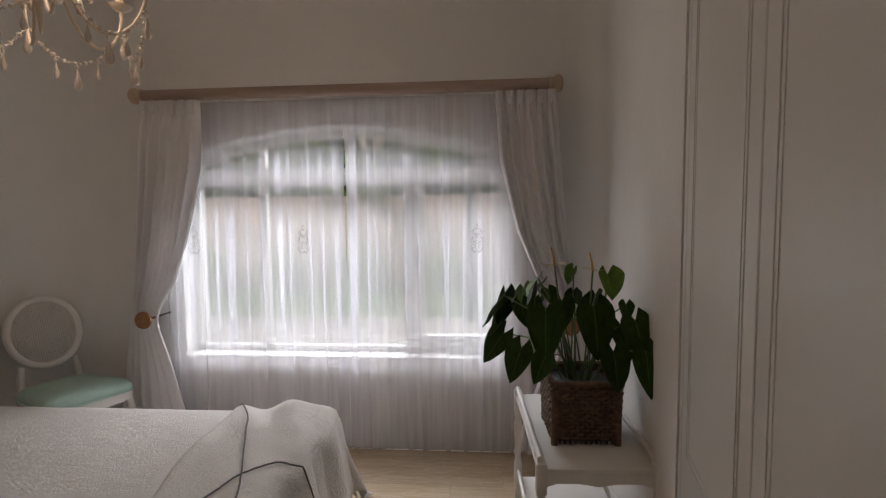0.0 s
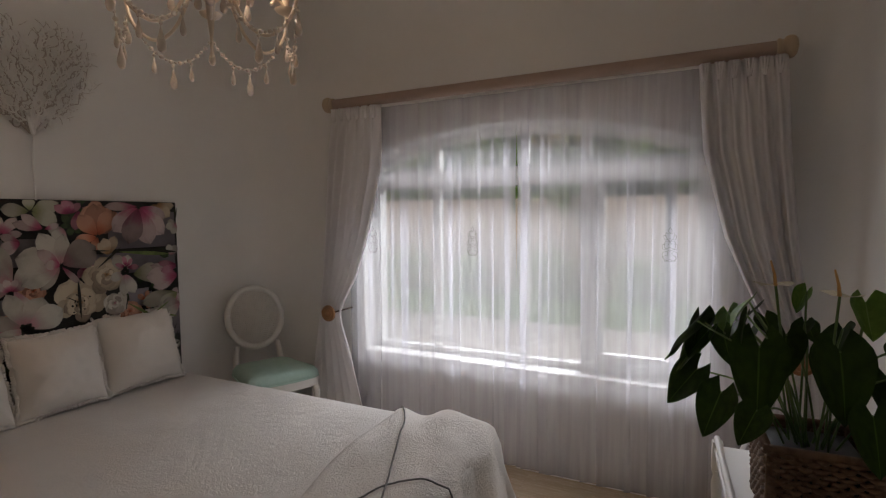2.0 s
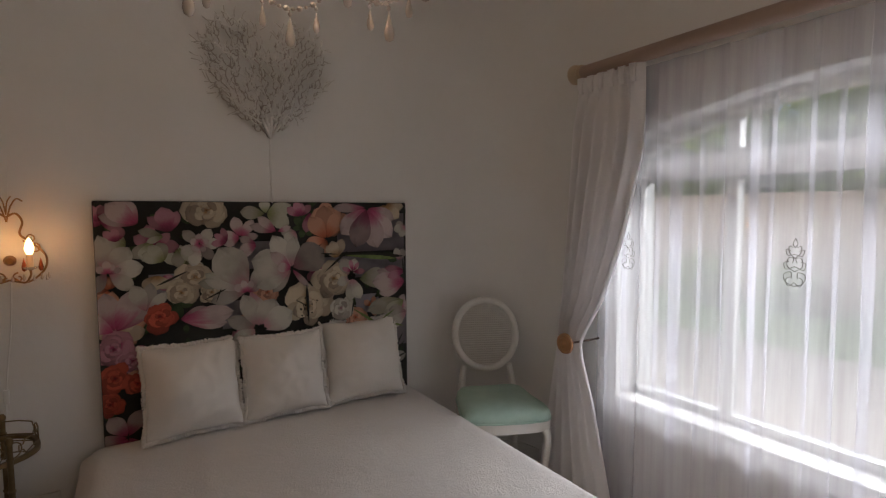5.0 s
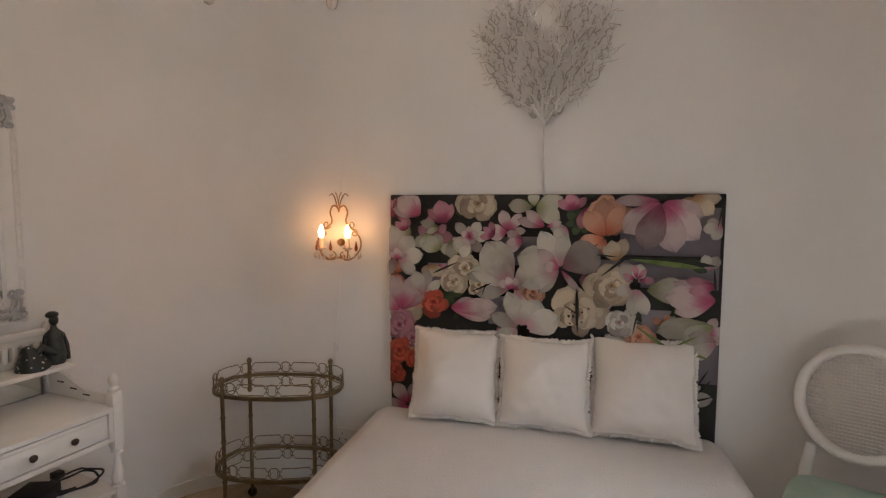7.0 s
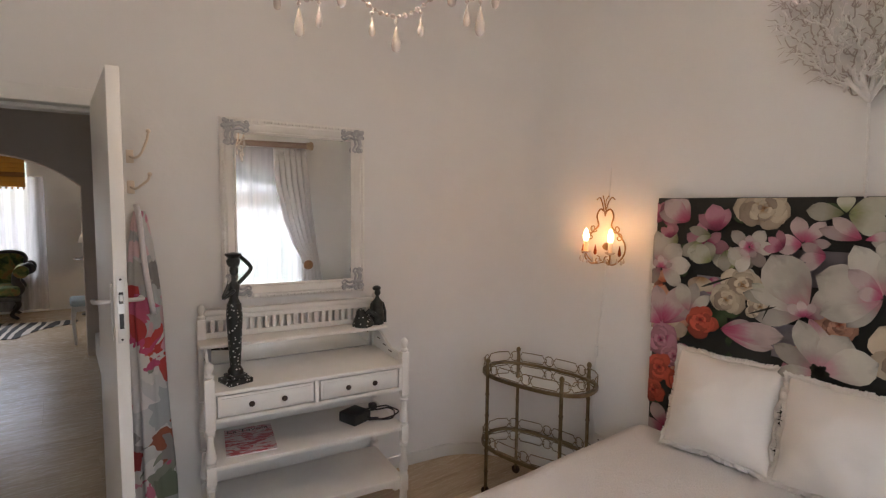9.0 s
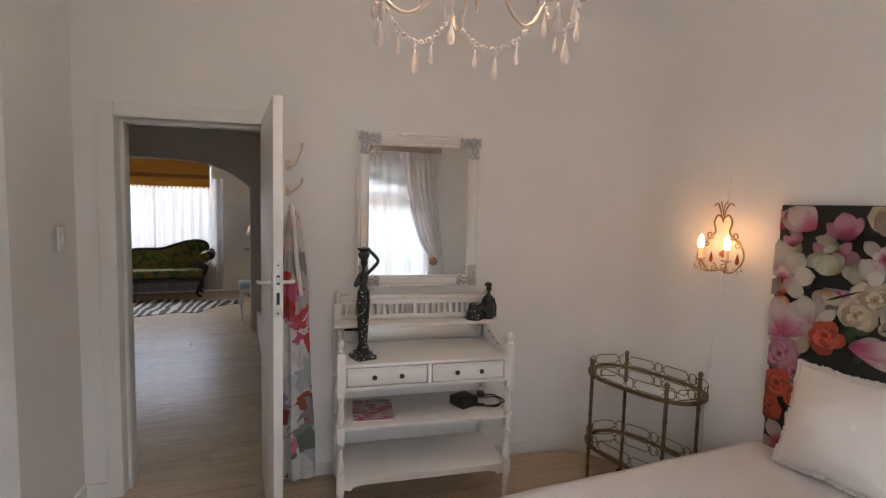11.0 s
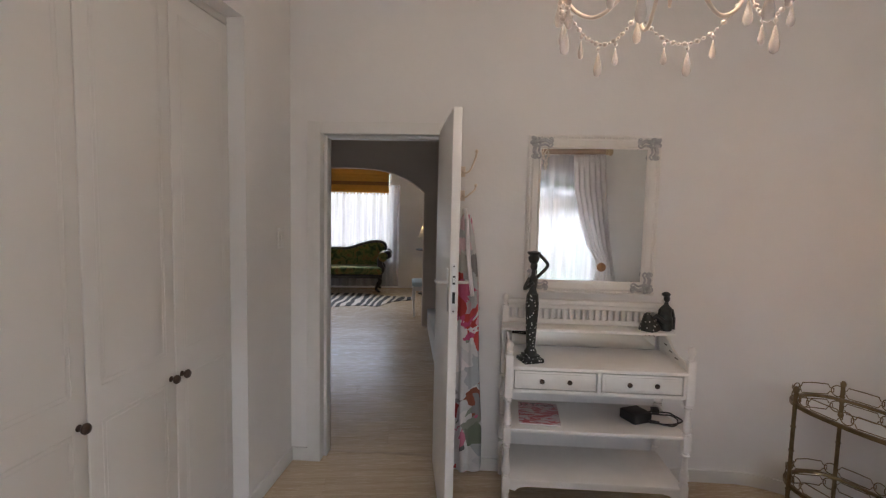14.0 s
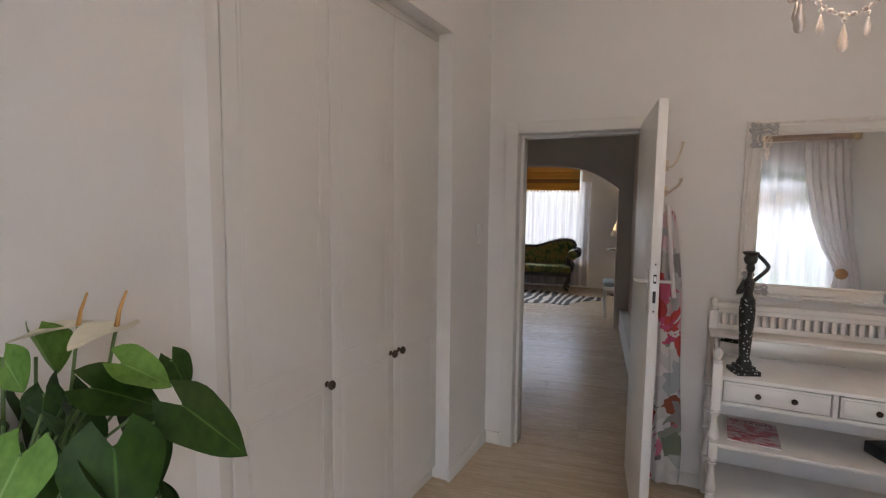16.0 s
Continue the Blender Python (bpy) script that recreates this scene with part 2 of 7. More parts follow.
def slab(bm, outline, z0, z1, m=None):
    """Extrude a flat outline (x, y) from z0 to z1."""
    lo = [bm.verts.new((x, y, z0)) for x, y in outline]
    hi = [bm.verts.new((x, y, z1)) for x, y in outline]
    n = len(lo)
    bm.faces.new(lo[::-1])
    bm.faces.new(hi)
    for i in range(n):
        j = (i + 1) % n
        bm.faces.new((lo[i], lo[j], hi[j], hi[i]))
    if m is not None:
        bmesh.ops.transform(bm, matrix=m, verts=lo + hi)
    return bm


UPRIGHT = Matrix(((1, 0, 0, 0), (0, 0, -1, 0), (0, 1, 0, 0), (0, 0, 0, 1)))  # outline's y becomes height


def curve_pts(ctrl, n=8):
    """A smooth line through control points."""
    p = [Vector(c) for c in ctrl]
    p = [2 * p[0] - p[1]] + p + [2 * p[-1] - p[-2]]
    out = []
    for i in range(1, len(p) - 2):
        for k in range(n):
            t = k / n
            a, b, c, d = p[i - 1], p[i], p[i + 1], p[i + 2]
            out.append(0.5 * ((2 * b) + (c - a) * t + (2 * a - 5 * b + 4 * c - d) * t * t + (3 * b - a - 3 * c + d) * t ** 3))
    out.append(p[-2])
    return out


# ---- the setting ----
WEST, NORTH, TOP = -1.95, 4.74, 3.2
DOORWALL = pose(0, 0.985, 0, 0, 0, -8.0)      # x along the wall, y into the room
SIDEWALL = pose(1.174, 1.4, 0, 0, 0, 79.74)   # x along the wall towards the window, y into the room


def arc(cx, cy, r, a0, a1, n=10):
    return [(cx + r * math.cos(radians(a0 + (a1 - a0) * i / n)), cy + r * math.sin(radians(a0 + (a1 - a0) * i / n))) for i in range(n + 1)]


def on(m, u, v=0.0):
    p = m @ Vector((u, v, 0))
    return (p.x, p.y)


def build_walls():
    # headboard wall with both rounded corners, walked from the door wall to the window
    west = [on(DOORWALL, -0.9), on(DOORWALL, -1.42)] + arc(-1.45, 1.69, 0.5, 262, 180)[1:] + arc(-1.55, 4.34, 0.4, 180, 90)
    bm = ribbon(bmesh.new(), west[::-1], 0.25, 0, TOP)
    tagged(part("wall_west", bm, PLASTER, smooth=50), "white plastered wall with rounded corners", "wall", kind="structure")
    # window wall
    bm = bmesh.new()
    x0, x1, sill, spring, crown = -0.98, 1.18, 0.6, 1.93, 2.13
    box(bm, -1.55, x0, NORTH, NORTH + 0.3, 0, TOP)
    box(bm, x1, 2.2, NORTH, NORTH + 0.3, 0, TOP)
    box(bm, x0, x1, NORTH, NORTH + 0.3, 0, sill)
    head = [(x0 + (x1 - x0) * i / 20, spring + (crown - spring) * (1 - (2 * i / 20 - 1) ** 2)) for i in range(21)]
    slab(bm, head + [(x1, TOP), (x0, TOP)], -NORTH - 0.3, -NORTH, UPRIGHT)
    tagged(part("wall_north", bm, PLASTER, smooth=30), "white plastered wall around an arched window", "wall", kind="structure")
    # door wall: right of the door, left of it, above it
    bm = bmesh.new()
    box(bm, -0.9, 0.15, -0.25, 0, 0, TOP, m=DOORWALL)
    box(bm, 0.96, 1.6, -0.25, 0, 0, TOP, m=DOORWALL)
    box(bm, 0.15, 0.96, -0.25, 0, 2.07, TOP, m=DOORWALL)
    tagged(part("wall_south", bm, PLASTER, smooth=30), "white plastered wall with a door opening", "wall", kind="structure")
    # wardrobe and plant wall
    bm = bmesh.new()
    box(bm, -0.75, -0.02, -0.33, -0.03, 0, TOP, m=SIDEWALL)
    box(bm, -0.02, 1.45, -0.33, -0.03, 2.5, TOP, m=SIDEWALL)
    box(bm, -0.1, 1.6, -0.75, -0.7, 0, TOP, m=SIDEWALL)
    ribbon(bm, [on(SIDEWALL, 1.45, -0.72), on(SIDEWALL, 1.45, -0.11), (1.58, 2.86), (1.76, 4.5)] + arc(1.56, 4.54, 0.2, 0, 90, 8), 0.25, 0, TOP)
    tagged(part("wall_east", bm, PLASTER, smooth=30), "white plastered wall with a wardrobe recess", "wall", kind="structure")
    bm = boxed(-2.4, 2.6, 0.6, 5.2, TOP, TOP + 0.1)
    tagged(part("ceiling", bm, CEIL), "plain white ceiling", "ceiling", kind="structure")
    # skirting
    bm = ribbon(bmesh.new(), ([on(DOORWALL, 0.12, 0.014), on(DOORWALL, -1.42, 0.014)] + arc(-1.45, 1.69, 0.486, 262, 180)[1:] + arc(-1.55, 4.34, 0.386, 180, 90))[::-1], 0.016, 0, 0.075)
    tagged(part("baseboard", bm, PAINT), "white painted skirting", "skirting", kind="structure")
    bm = boxed(0.985, 1.13, -0.002, 0.014, 0, 0.085, 0.004, DOORWALL)
    box(bm, -0.6, -0.006, -0.032, -0.016, 0, 0.085, 0.004, SIDEWALL)
    ribbon(bm, [(1.567, 2.87), (1.745, 4.5)], 0.016, 0, 0.085)
    box(bm, -1.5, 1.75, NORTH - 0.014, NORTH + 0.002, 0, 0.075, 0.004)
    tagged(part("baseboard", bm, PAINT), "white painted skirting", "skirting", kind="structure")


build_walls()


def build_lounge():
    bm = bmesh.new()
    box(bm, -1.6, 0.65, -6.1, -5.8, 0, 2.75)
    box(bm, 3.4, 5.0, -6.1, -5.8, 0, 2.75)
    box(bm, 0.65, 3.4, -6.1, -5.8, 0, 0.6)
    box(bm, 0.65, 3.4, -6.1, -5.8, 2.2, 2.75)
    tagged(part("wall_lounge_far", bm, PLASTER), "white wall behind the curtained window", "wall", kind="structure")
    # arch wall
    bm = bmesh.new()
    x0, x1 = 0.15, 2.2
    box(bm, -1.6, x0, -2.95, -2.7, 0, 2.75)
    box(bm, x1, 5.0, -2.95, -2.7, 0, 2.75)
    head = [(x0 + (x1 - x0) * i / 24, 1.78 + 0.30 * (1 - abs(2 * i / 24 - 1) ** 3.2)) for i in range(25)]
    slab(bm, head + [(x1, 2.75), (x0, 2.75)], 2.7, 2.95, UPRIGHT)
    tagged(part("wall_arch", bm, DIMPLASTER, smooth=30), "plastered wall with a wide arched opening, toned taupe for dim light", "wall", kind="structure")
    bm = bmesh.new()
    box(bm, -1.7, -1.6, -6.1, 1.0, 0, 2.75)
    box(bm, 5.0, 5.1, -6.1, 1.0, 0, 2.75)
    box(bm, 1.75, 5.0, 0.35, 0.45, 0, 2.75)
    tagged(part("wall_lounge_side", bm, PLASTER), "white lounge side wall", "wall", kind="structure")
    bm = boxed(-1.7, 5.1, -6.1, 0.55, 2.75, 2.85)
    tagged(part("ceiling", bm, CEIL), "plain lounge ceiling", "ceiling", kind="structure")
    bm = boxed(-1.6, 0.085, -2.7, -0.25, 0, 0.24, 0.01)
    tagged(part("hearth_plinth", bm, PAINT, smooth=40), "low white plastered plinth beside the passage", "plinth", kind="structure")
    bm = boxed(-1.6, -0.02, -2.7, -0.4, 0.24, 2.75, 0.01)
    tagged(part("wall_chimney", bm, DIMPLASTER, smooth=40), "plastered chimney breast above the plinth, toned taupe for dim light", "wall", kind="structure")


build_lounge()


def build_floor():
    bm = boxed(-2.2, 2.2, 0.46, 5.0, -0.12, -0.006)
    box(bm, -1.7, 5.1, -6.1, 0.46, -0.12, -0.006)
    base = tagged(part("floor", bm, PLANK), "pale oak laminate plank floor", "floor", kind="structure")
    lengths = {}

    def plank(L):
        if L not in lengths:
            lengths[L] = mesh_of("plank", boxed(0, L - 0.001, 0, 0.189, -0.006, 0.0, 0.0012, segments=1), PLANK)
        return lengths[L]

    rng = random.Random(4)
    y = 0.86
    while y < 4.78:
        x, run = -2.15, 1.2 - rng.choice((0.0, 0.3, 0.6, 0.9))
        while x < 2.1:
            run = round(min(run, 2.2 - x), 3)
            o = new("plank", plank(run))
            o.parent, o.location = base, (x, y, 0)
            x, run = x + run, 1.2
        y += 0.19
    y = 0.86 - 0.19
    while y > -5.9:
        x = -0.4 - rng.choice((0.0, 0.3, 0.6, 0.9))
        while x < 2.9:
            o = new("plank", plank(1.2))
            o.parent, o.location = base, (x, y, 0)
            x += 1.2
        y -= 0.19


def build_wardrobe():
    w = thing("wardrobe", "built-in cream wardrobe with three tall panelled doors", "wardrobe", m=SIDEWALL)
    back, lo, hi = -0.112, -0.018, 1.448
    bm = boxed(lo, hi, -0.69, -0.66, 0.0, 2.5)
    box(bm, lo, lo + 0.015, -0.66, -0.165, 0, 2.5)
    box(bm, hi - 0.015, hi, -0.66, -0.165, 0, 2.5)
    box(bm, lo + 0.015, hi - 0.015, -0.66, -0.165, 2.485, 2.5)
    part("carcass", bm, WARD, w)
    part("plinth", boxed(lo, 1.397, -0.18, back - 0.022, 0, 0.07, 0.002), WARD, w)
    bm = boxed(1.399, hi, -0.165, back - 0.002, 0.0, 2.5, 0.006)
    box(bm, lo, 1.399, -0.165, back - 0.002, 2.46, 2.498, 0.006)
    part("surround", bm, WARD, w)
    for a, b, knob in ((lo + 0.002, 0.432, 0.398), (0.436, 0.898, 0.470), (0.902, 1.397, 0.938)):
        d = part("door", boxed(a, b, back - 0.02, back, 0.075, 2.457, 0.005, segments=3), WARD, w)
        for z0, z1 in ((0.16, 0.865), (0.985, 2.37)):
            # a raised panel edge inside a fine routed bead
            for e, r in ((0.060, 0.0021), (0.076, 0.0016)):
                bot, top = z0 + e - 0.060, z1 - e + 0.060
                part("bead", tube(bmesh.new(), [(a + e, back, bot), (b - e, back, bot), (b - e, back, top), (a + e, back, top)], r, 8, closed=True), WARD, d, smooth=180)
        bm = lathe(bmesh.new(), [(0.006, 0), (0.007, 0.016), (0.017, 0.02), (0.0195, 0.028), (0.0145, 0.036), (0.004, 0.038)], pose(knob, back, 0.878, -90), 24)
        k = part("knob", bm, DARKMETAL, d, "dark bronze knob", smooth=60)
        part("knob_rose", lathe(bmesh.new(), [(0.012, 0.0), (0.012, 0.003), (0.008, 0.005)], pose(knob, back, 0.878, -90), 18), DARKMETAL, k, smooth=60)


build_wardrobe()


def build_door():
    fr = thing("door_frame", "cream painted door frame with moulded edge", "door frame", m=DOORWALL, kind="structure")
    for n, a in (("jamb", (0.925, 1.005, -0.16, 0.016, 0, 2.10)), ("jamb", (0.105, 0.185, -0.16, 0.016, 0, 2.10)), ("head", (0.185, 0.925, -0.16, 0.014, 2.03, 2.10))):
        part(n, boxed(*a, 0.005), PAINT, fr)
    for a in ((0.905, 0.925, -0.15, -0.06, 0, 2.03), (0.205, 0.905, -0.15, -0.06, 2.012, 2.03)):
        part("stop", boxed(*a, 0.004), PAINT, fr)
    part("threshold", boxed(0.185, 0.925, -0.15, -0.12, 0.0, 0.004, 0.001), PALEWOOD, fr)
    tip, hinge = Vector((0.085, 0.75, 0)), Vector((0.205, -0.06, 0))
    ang = math.degrees(math.atan2(tip.y - hinge.y, tip.x - hinge.x))
    d = thing("door_leaf", "cream painted flush door standing open into the bedroom", "door", m=DOORWALL @ pose(hinge.x, hinge.y, 0, 0, 0, ang))
    L = (tip - hinge).length
    part("panel", boxed(0, L, -0.02, 0.02, 0.008, 2.05, 0.003), PAINT, d)
    lock = part("lock_plate", boxed(L - 0.001, L + 0.003, -0.012, 0.012, 1.13, 1.36, 0.002), STEEL, d, "bright steel mortice lock plate")
    for z, h in ((1.285, 0.020), (1.205, 0.026)):
        part("keep", boxed(L + 0.002, L + 0.0045, -0.0065, 0.0065, z - h, z + h, 0.001), BLACK, lock)
    part("latch", boxed(L + 0.003, L + 0.012, -0.005, 0.005, 1.275, 1.297, 0.002), STEEL, lock)
    for z in (1.142, 1.348):
        part("screw", lathe(bmesh.new(), [(0.004, 0), (0.003, 0.0015)], pose(L + 0.003, 0, z, 0, 90, 0), 10), BLACK, lock)
    for s in (-1, 1):
        y = 0.02 * s
        plate = part("handle_plate", boxed(L - 0.085, L - 0.045, min(y, y + 0.006 * s), max(y, y + 0.006 * s), 1.13, 1.33, 0.003), STEEL, d)
        bm = tube(bmesh.new(), [(L - 0.065, y, 1.265), (L - 0.065, y + 0.045 * s, 1.265), (L - 0.075, y + 0.052 * s, 1.265), (L - 0.13, y + 0.052 * s, 1.262)], 0.008, 10)
        part("lever", bm, STEEL, plate, smooth=60)


build_door()


def build_window():
    w = thing("window_1", "white arched window with three lights and a transom", "window", kind="structure")
    y0, y1 = NORTH + 0.14, NORTH + 0.2
    x0, x1, sill, spring, crown = -0.98, 1.18, 0.6, 1.93, 2.13

    def top(x):
        return spring + (crown - spring) * (1 - (2 * (x - x0) / (x1 - x0) - 1) ** 2)

    bm = bmesh.new()
    for a, b in ((x0, x0 + 0.05), (x1 - 0.05, x1)):
        box(bm, a, b, y0, y1, sill, top(a) - 0.0, 0.004)
    box(bm, x0, x1, y0, y1, sill, sill + 0.05, 0.004)
    n = 20
    lo = [(x0 + (x1 - x0) * i / n, top(x0 + (x1 - x0) * i / n) - 0.055) for i in range(n + 1)]
    hi = [(x, z + 0.055) for x, z in lo]
    slab(bm, lo + hi[::-1], -y1, -y0, UPRIGHT)
    part("frame", bm, PAINT, w)
    for x in (-0.47, 0.15, 0.53):
        part("mullion", boxed(x - 0.025, x + 0.025, y0, y1, sill + 0.05, top(x) - 0.05, 0.004), PAINT, w)
    part("transom", boxed(x0 + 0.05, x1 - 0.05, y0 - 0.004, y1 + 0.004, 1.75, 1.875, 0.004), PAINT, w)
    # thin dark strips along the transom's lower and upper edges
    for z in (1.745, 1.873):
        part("transom_edge", boxed(x0 + 0.05, x1 - 0.05, y0 - 0.006, y0 + 0.01, z, z + 0.007, 0.001), DARKROOF, w, "dark strip along the transom edge")
    part("casement", boxed(0.555, 0.645, y0 - 0.02, y0 + 0.03, sill + 0.05, 1.745, 0.005), PAINT, w)
    part("casement_rail", boxed(0.645, 1.12, y0 - 0.02, y0 + 0.03, sill + 0.05, sill + 0.13, 0.005), PAINT, w)
    part("handle", boxed(0.592, 0.608, y0 - 0.05, y0 - 0.02, 1.18, 1.30, 0.005), DARKMETAL, w, "dark window handle")
    part("sill", boxed(x0 + 0.004, x1 - 0.004, NORTH - 0.004, NORTH + 0.138, 0.601, 0.612, 0.003), PAINT, w)
    p = part("pane", boxed(x0 + 0.05, x1 - 0.05, y0 + 0.026, y0 + 0.03, sill + 0.05, 1.75), GLASS, w)
    p.visible_shadow = False
    ys = y0 + 0.028
    bm = slab(bmesh.new(), [(x, z) for x, z in lo if x0 + 0.05 < x < x1 - 0.05] + [(x1 - 0.06, 1.875), (x0 + 0.06, 1.875)], -ys - 0.002, -ys + 0.002, UPRIGHT)
    p = part("pane", bm, GLASS, w)
    p.visible_shadow = False


build_window()


def build_garden():
    g = part("ground", boxed(-90, 90, -90, 90, -0.35, -0.15), OUTPAVE)
    tagged(g, "light paved garden terrace", "ground", kind="structure")
    g = part("garden_wall", boxed(-14, 14, 13.0, 13.3, -0.15, 1.95, 0.02), OUTWALL)
    tagged(g, "low peach plastered garden wall", "wall", kind="structure")
    g = part("lawn", boxed(-14, 14, 9.6, 12.98, -0.15, -0.135, 0.004), LAWN)
    tagged(g, "strip of green lawn before the garden wall", "lawn", kind="structure")
    c = thing("carport", "dark flat carport roof on slim posts", "carport")
    part("roof", boxed(0.5, 9.0, 9.2, 10.3, 2.22, 2.36, 0.01), DARKROOF, c)
    for x in (0.8, 5.0):
        part("post", boxed(x, x + 0.1, 9.3, 9.4, -0.15, 2.22, 0.005), DARKROOF, c)


build_garden()
# ---- window dressing ----
def lerp_table(table, z):
    for (z0, *a), (z1, *b) in zip(table, table[1:]):
        if z0 >= z >= z1:
            t = (z0 - z) / (z0 - z1)
            return [p + (q - p) * t for p, q in zip(a, b)]
    return table[-1][1:]


def drape(name, label, table, y, folds, seed):
    """A heavy curtain: rows of (height, outer x, inner x, fold depth)."""
    rng = random.Random(seed)
    ph = [rng.uniform(0, 6.28) for _ in range(4)]
    bm = bmesh.new()
    nu, nz = folds * 12, 64
    top, bot = table[0][0], table[-1][0]
    rows = []
    for j in range(nz + 1):
        z = top + (bot - top) * j / nz
        a, b, depth = lerp_table(table, z)
        row = []
        for i in range(nu + 1):
            s = i / nu
            fade = min(1.0, (top - z) / 0.25)
            w = s + 0.018 * math.sin(5 * s + ph[0] + z * 1.2) + 0.010 * math.sin(13 * s + ph[1] - 2 * z)
            q = math.sin(2 * math.pi * folds * w + ph[2])
            q = math.copysign(abs(q) ** 0.75, q) * (0.75 + 0.25 * math.sin(9 * s + ph[3] + z))
            pinch = (1 - fade) * 0.012 * math.cos(2 * math.pi * folds * 2 * s)
            lean = 0.02 * math.sin(2.2 * z + 3 * s)
            row.append(bm.verts.new((a + (b - a) * (w if 0 < s < 1 else s) + 0.006 * math.cos(2 * math.pi * folds * w), y + depth * q * (0.45 + 0.55 * fade) + pinch + lean * fade, z)))
        rows.append(row)
    for r0, r1 in zip(rows, rows[1:]):
        for i in range(nu):
            bm.faces.new((r0[i], r0[i + 1], r1[i + 1], r1[i]))
    o = thing(name, label, "curtain", "window curtains")
    c = part("cloth", bm, LINEN, o, smooth=180)
    s = c.modifiers.new("thick", "SOLIDIFY")
    s.thickness = 0.003
    # gathered heading tape
    a, b, _ = table[0][1:]
    for i in range(folds):
        x = a + (b - a) * (i + 0.5) / folds
        bm = bmesh.new()
        for k in (-0.010, 0, 0.010):
            tube(bm, [(x + k * 0.5, y - 0.022 + 0.004 * abs(k) * 100, top - 0.085), (x + k, y - 0.030, top - 0.05), (x + k * 1.5, y - 0.026, top - 0.004)], 0.006, 6)
        part("pleat", bm, LINEN, o, smooth=180)
    return o


drape("curtain", "white linen curtain tied back with a wooden knob",
      [(2.282, -1.10, -0.725, 0.022), (1.87, -1.13, -0.75, 0.035), (1.45, -1.175, -0.84, 0.035), (1.15, -1.215, -0.94, 0.03), (0.97, -1.245, -1.04, 0.025), (0.90, -1.255, -1.065, 0.02), (0.84, -1.265, -1.06, 0.02), (0.6, -1.31, -0.99, 0.03), (0.015, -1.40, -0.86, 0.035)], 4.565, 6, 3)
drape("curtain", "white linen curtain swept back beside the window",
      [(2.282, 1.475, 1.115, 0.022), (1.87, 1.50, 1.145, 0.035), (1.45, 1.54, 1.245, 0.035), (1.15, 1.58, 1.37, 0.03), (0.93, 1.625, 1.50, 0.022), (0.86, 1.63, 1.495, 0.02), (0.6, 1.65, 1.40, 0.03), (0.06, 1.69, 1.22, 0.035)], 4.56, 6, 8)


def build_sheer():
    o = thing("sheer_curtain", "white voile sheer curtain with embroidered motifs over the window", "curtain", "window curtains")
    for a, b, y, seed, folds in ((-1.06, 0.170, 4.674, 2, 12), (0.164, 1.44, 4.658, 5, 14)):
        rng = random.Random(seed)
        length = b - a
        # each fold doubles the cloth back on itself
        pleats = []
        for k in range(folds):
            c = length * (k + rng.uniform(0.15, 0.85)) / folds
            pleats.append((c, rng.uniform(0.010, 0.034), rng.uniform(1.6, 3.4), rng.uniform(0.0, 6.28), rng.choice((-1, 1))))
        bm = bmesh.new()
        nu, nz = 520, 30
        rows = []
        for j in range(nz + 1):
            t = j / nz
            z = 2.288 + (0.025 - 2.288) * t
            row = []
            for i in range(nu + 1):
                x = length * i / nu
                d = 0.004 * math.sin(34 * x + seed) + 0.003 * math.sin(71 * x + 0.8 * z)
                dx = 0.0
                for c, w, amp, ph, sg in pleats:
                    e = (x - c + 0.010 * math.sin(1.1 * z + ph) * t) / (w * (0.75 + 0.45 * t))
                    if abs(e) < 3.2:
                        g = e * math.exp(-e * e)
                        dx -= amp * w * g
                        d += 0.022 * g * sg - 0.010 * math.exp(-e * e)
                part_line = 0.011 * math.exp(-((z - 1.72) / 0.42) ** 2)
                dx += part_line * ((1 - x / length) ** 9 if a > 0 else -(x / length) ** 9)
                row.append(bm.verts.new((a + x + dx, y + d * (0.5 + 0.5 * min(1, t * 6)), z)))
            rows.append(row)
        for r0, r1 in zip(rows, rows[1:]):
            for i in range(nu):
                bm.faces.new((r0[i], r0[i + 1], r1[i + 1], r1[i]))
        part("panel", bm, SHEER, o, smooth=180)
        part("hem", boxed(a + 0.01, b - 0.01, y - 0.004, y - 0.002, 0.02, 0.026), LINEN, o)
    for x in (-0.83, -0.10, 1.005):
        bm = bmesh.new()
        for sgn in (-1, 1):
            for ctrl in (((0, -0.075), (0.03, -0.06), (0.035, -0.03), (0.012, -0.022), (0.01, -0.045)), ((0, -0.02), (0.025, 0.0), (0.022, 0.03), (0.004, 0.03), (0.008, 0.012)), ((0, 0.03), (0.018, 0.05), (0.02, 0.075), (0.006, 0.07)), ((0, 0.07), (0.008, 0.085), (0.0, 0.105)), ((0, -0.06), (0.02, -0.075), (0.028, -0.05), (0.016, -0.04)), ((0, 0.0), (0.03, -0.012), (0.036, 0.012), (0.02, 0.018)), ((0, 0.045), (0.024, 0.04), (0.03, 0.062), (0.014, 0.058))):
                tube(bm, curve_pts([(x + sgn * u, 4.628, 1.39 + v) for u, v in ctrl], 5), 0.0013, 5)
        part("embroidery", bm, YARN, o, "grey embroidered flourish", smooth=60)


build_sheer()


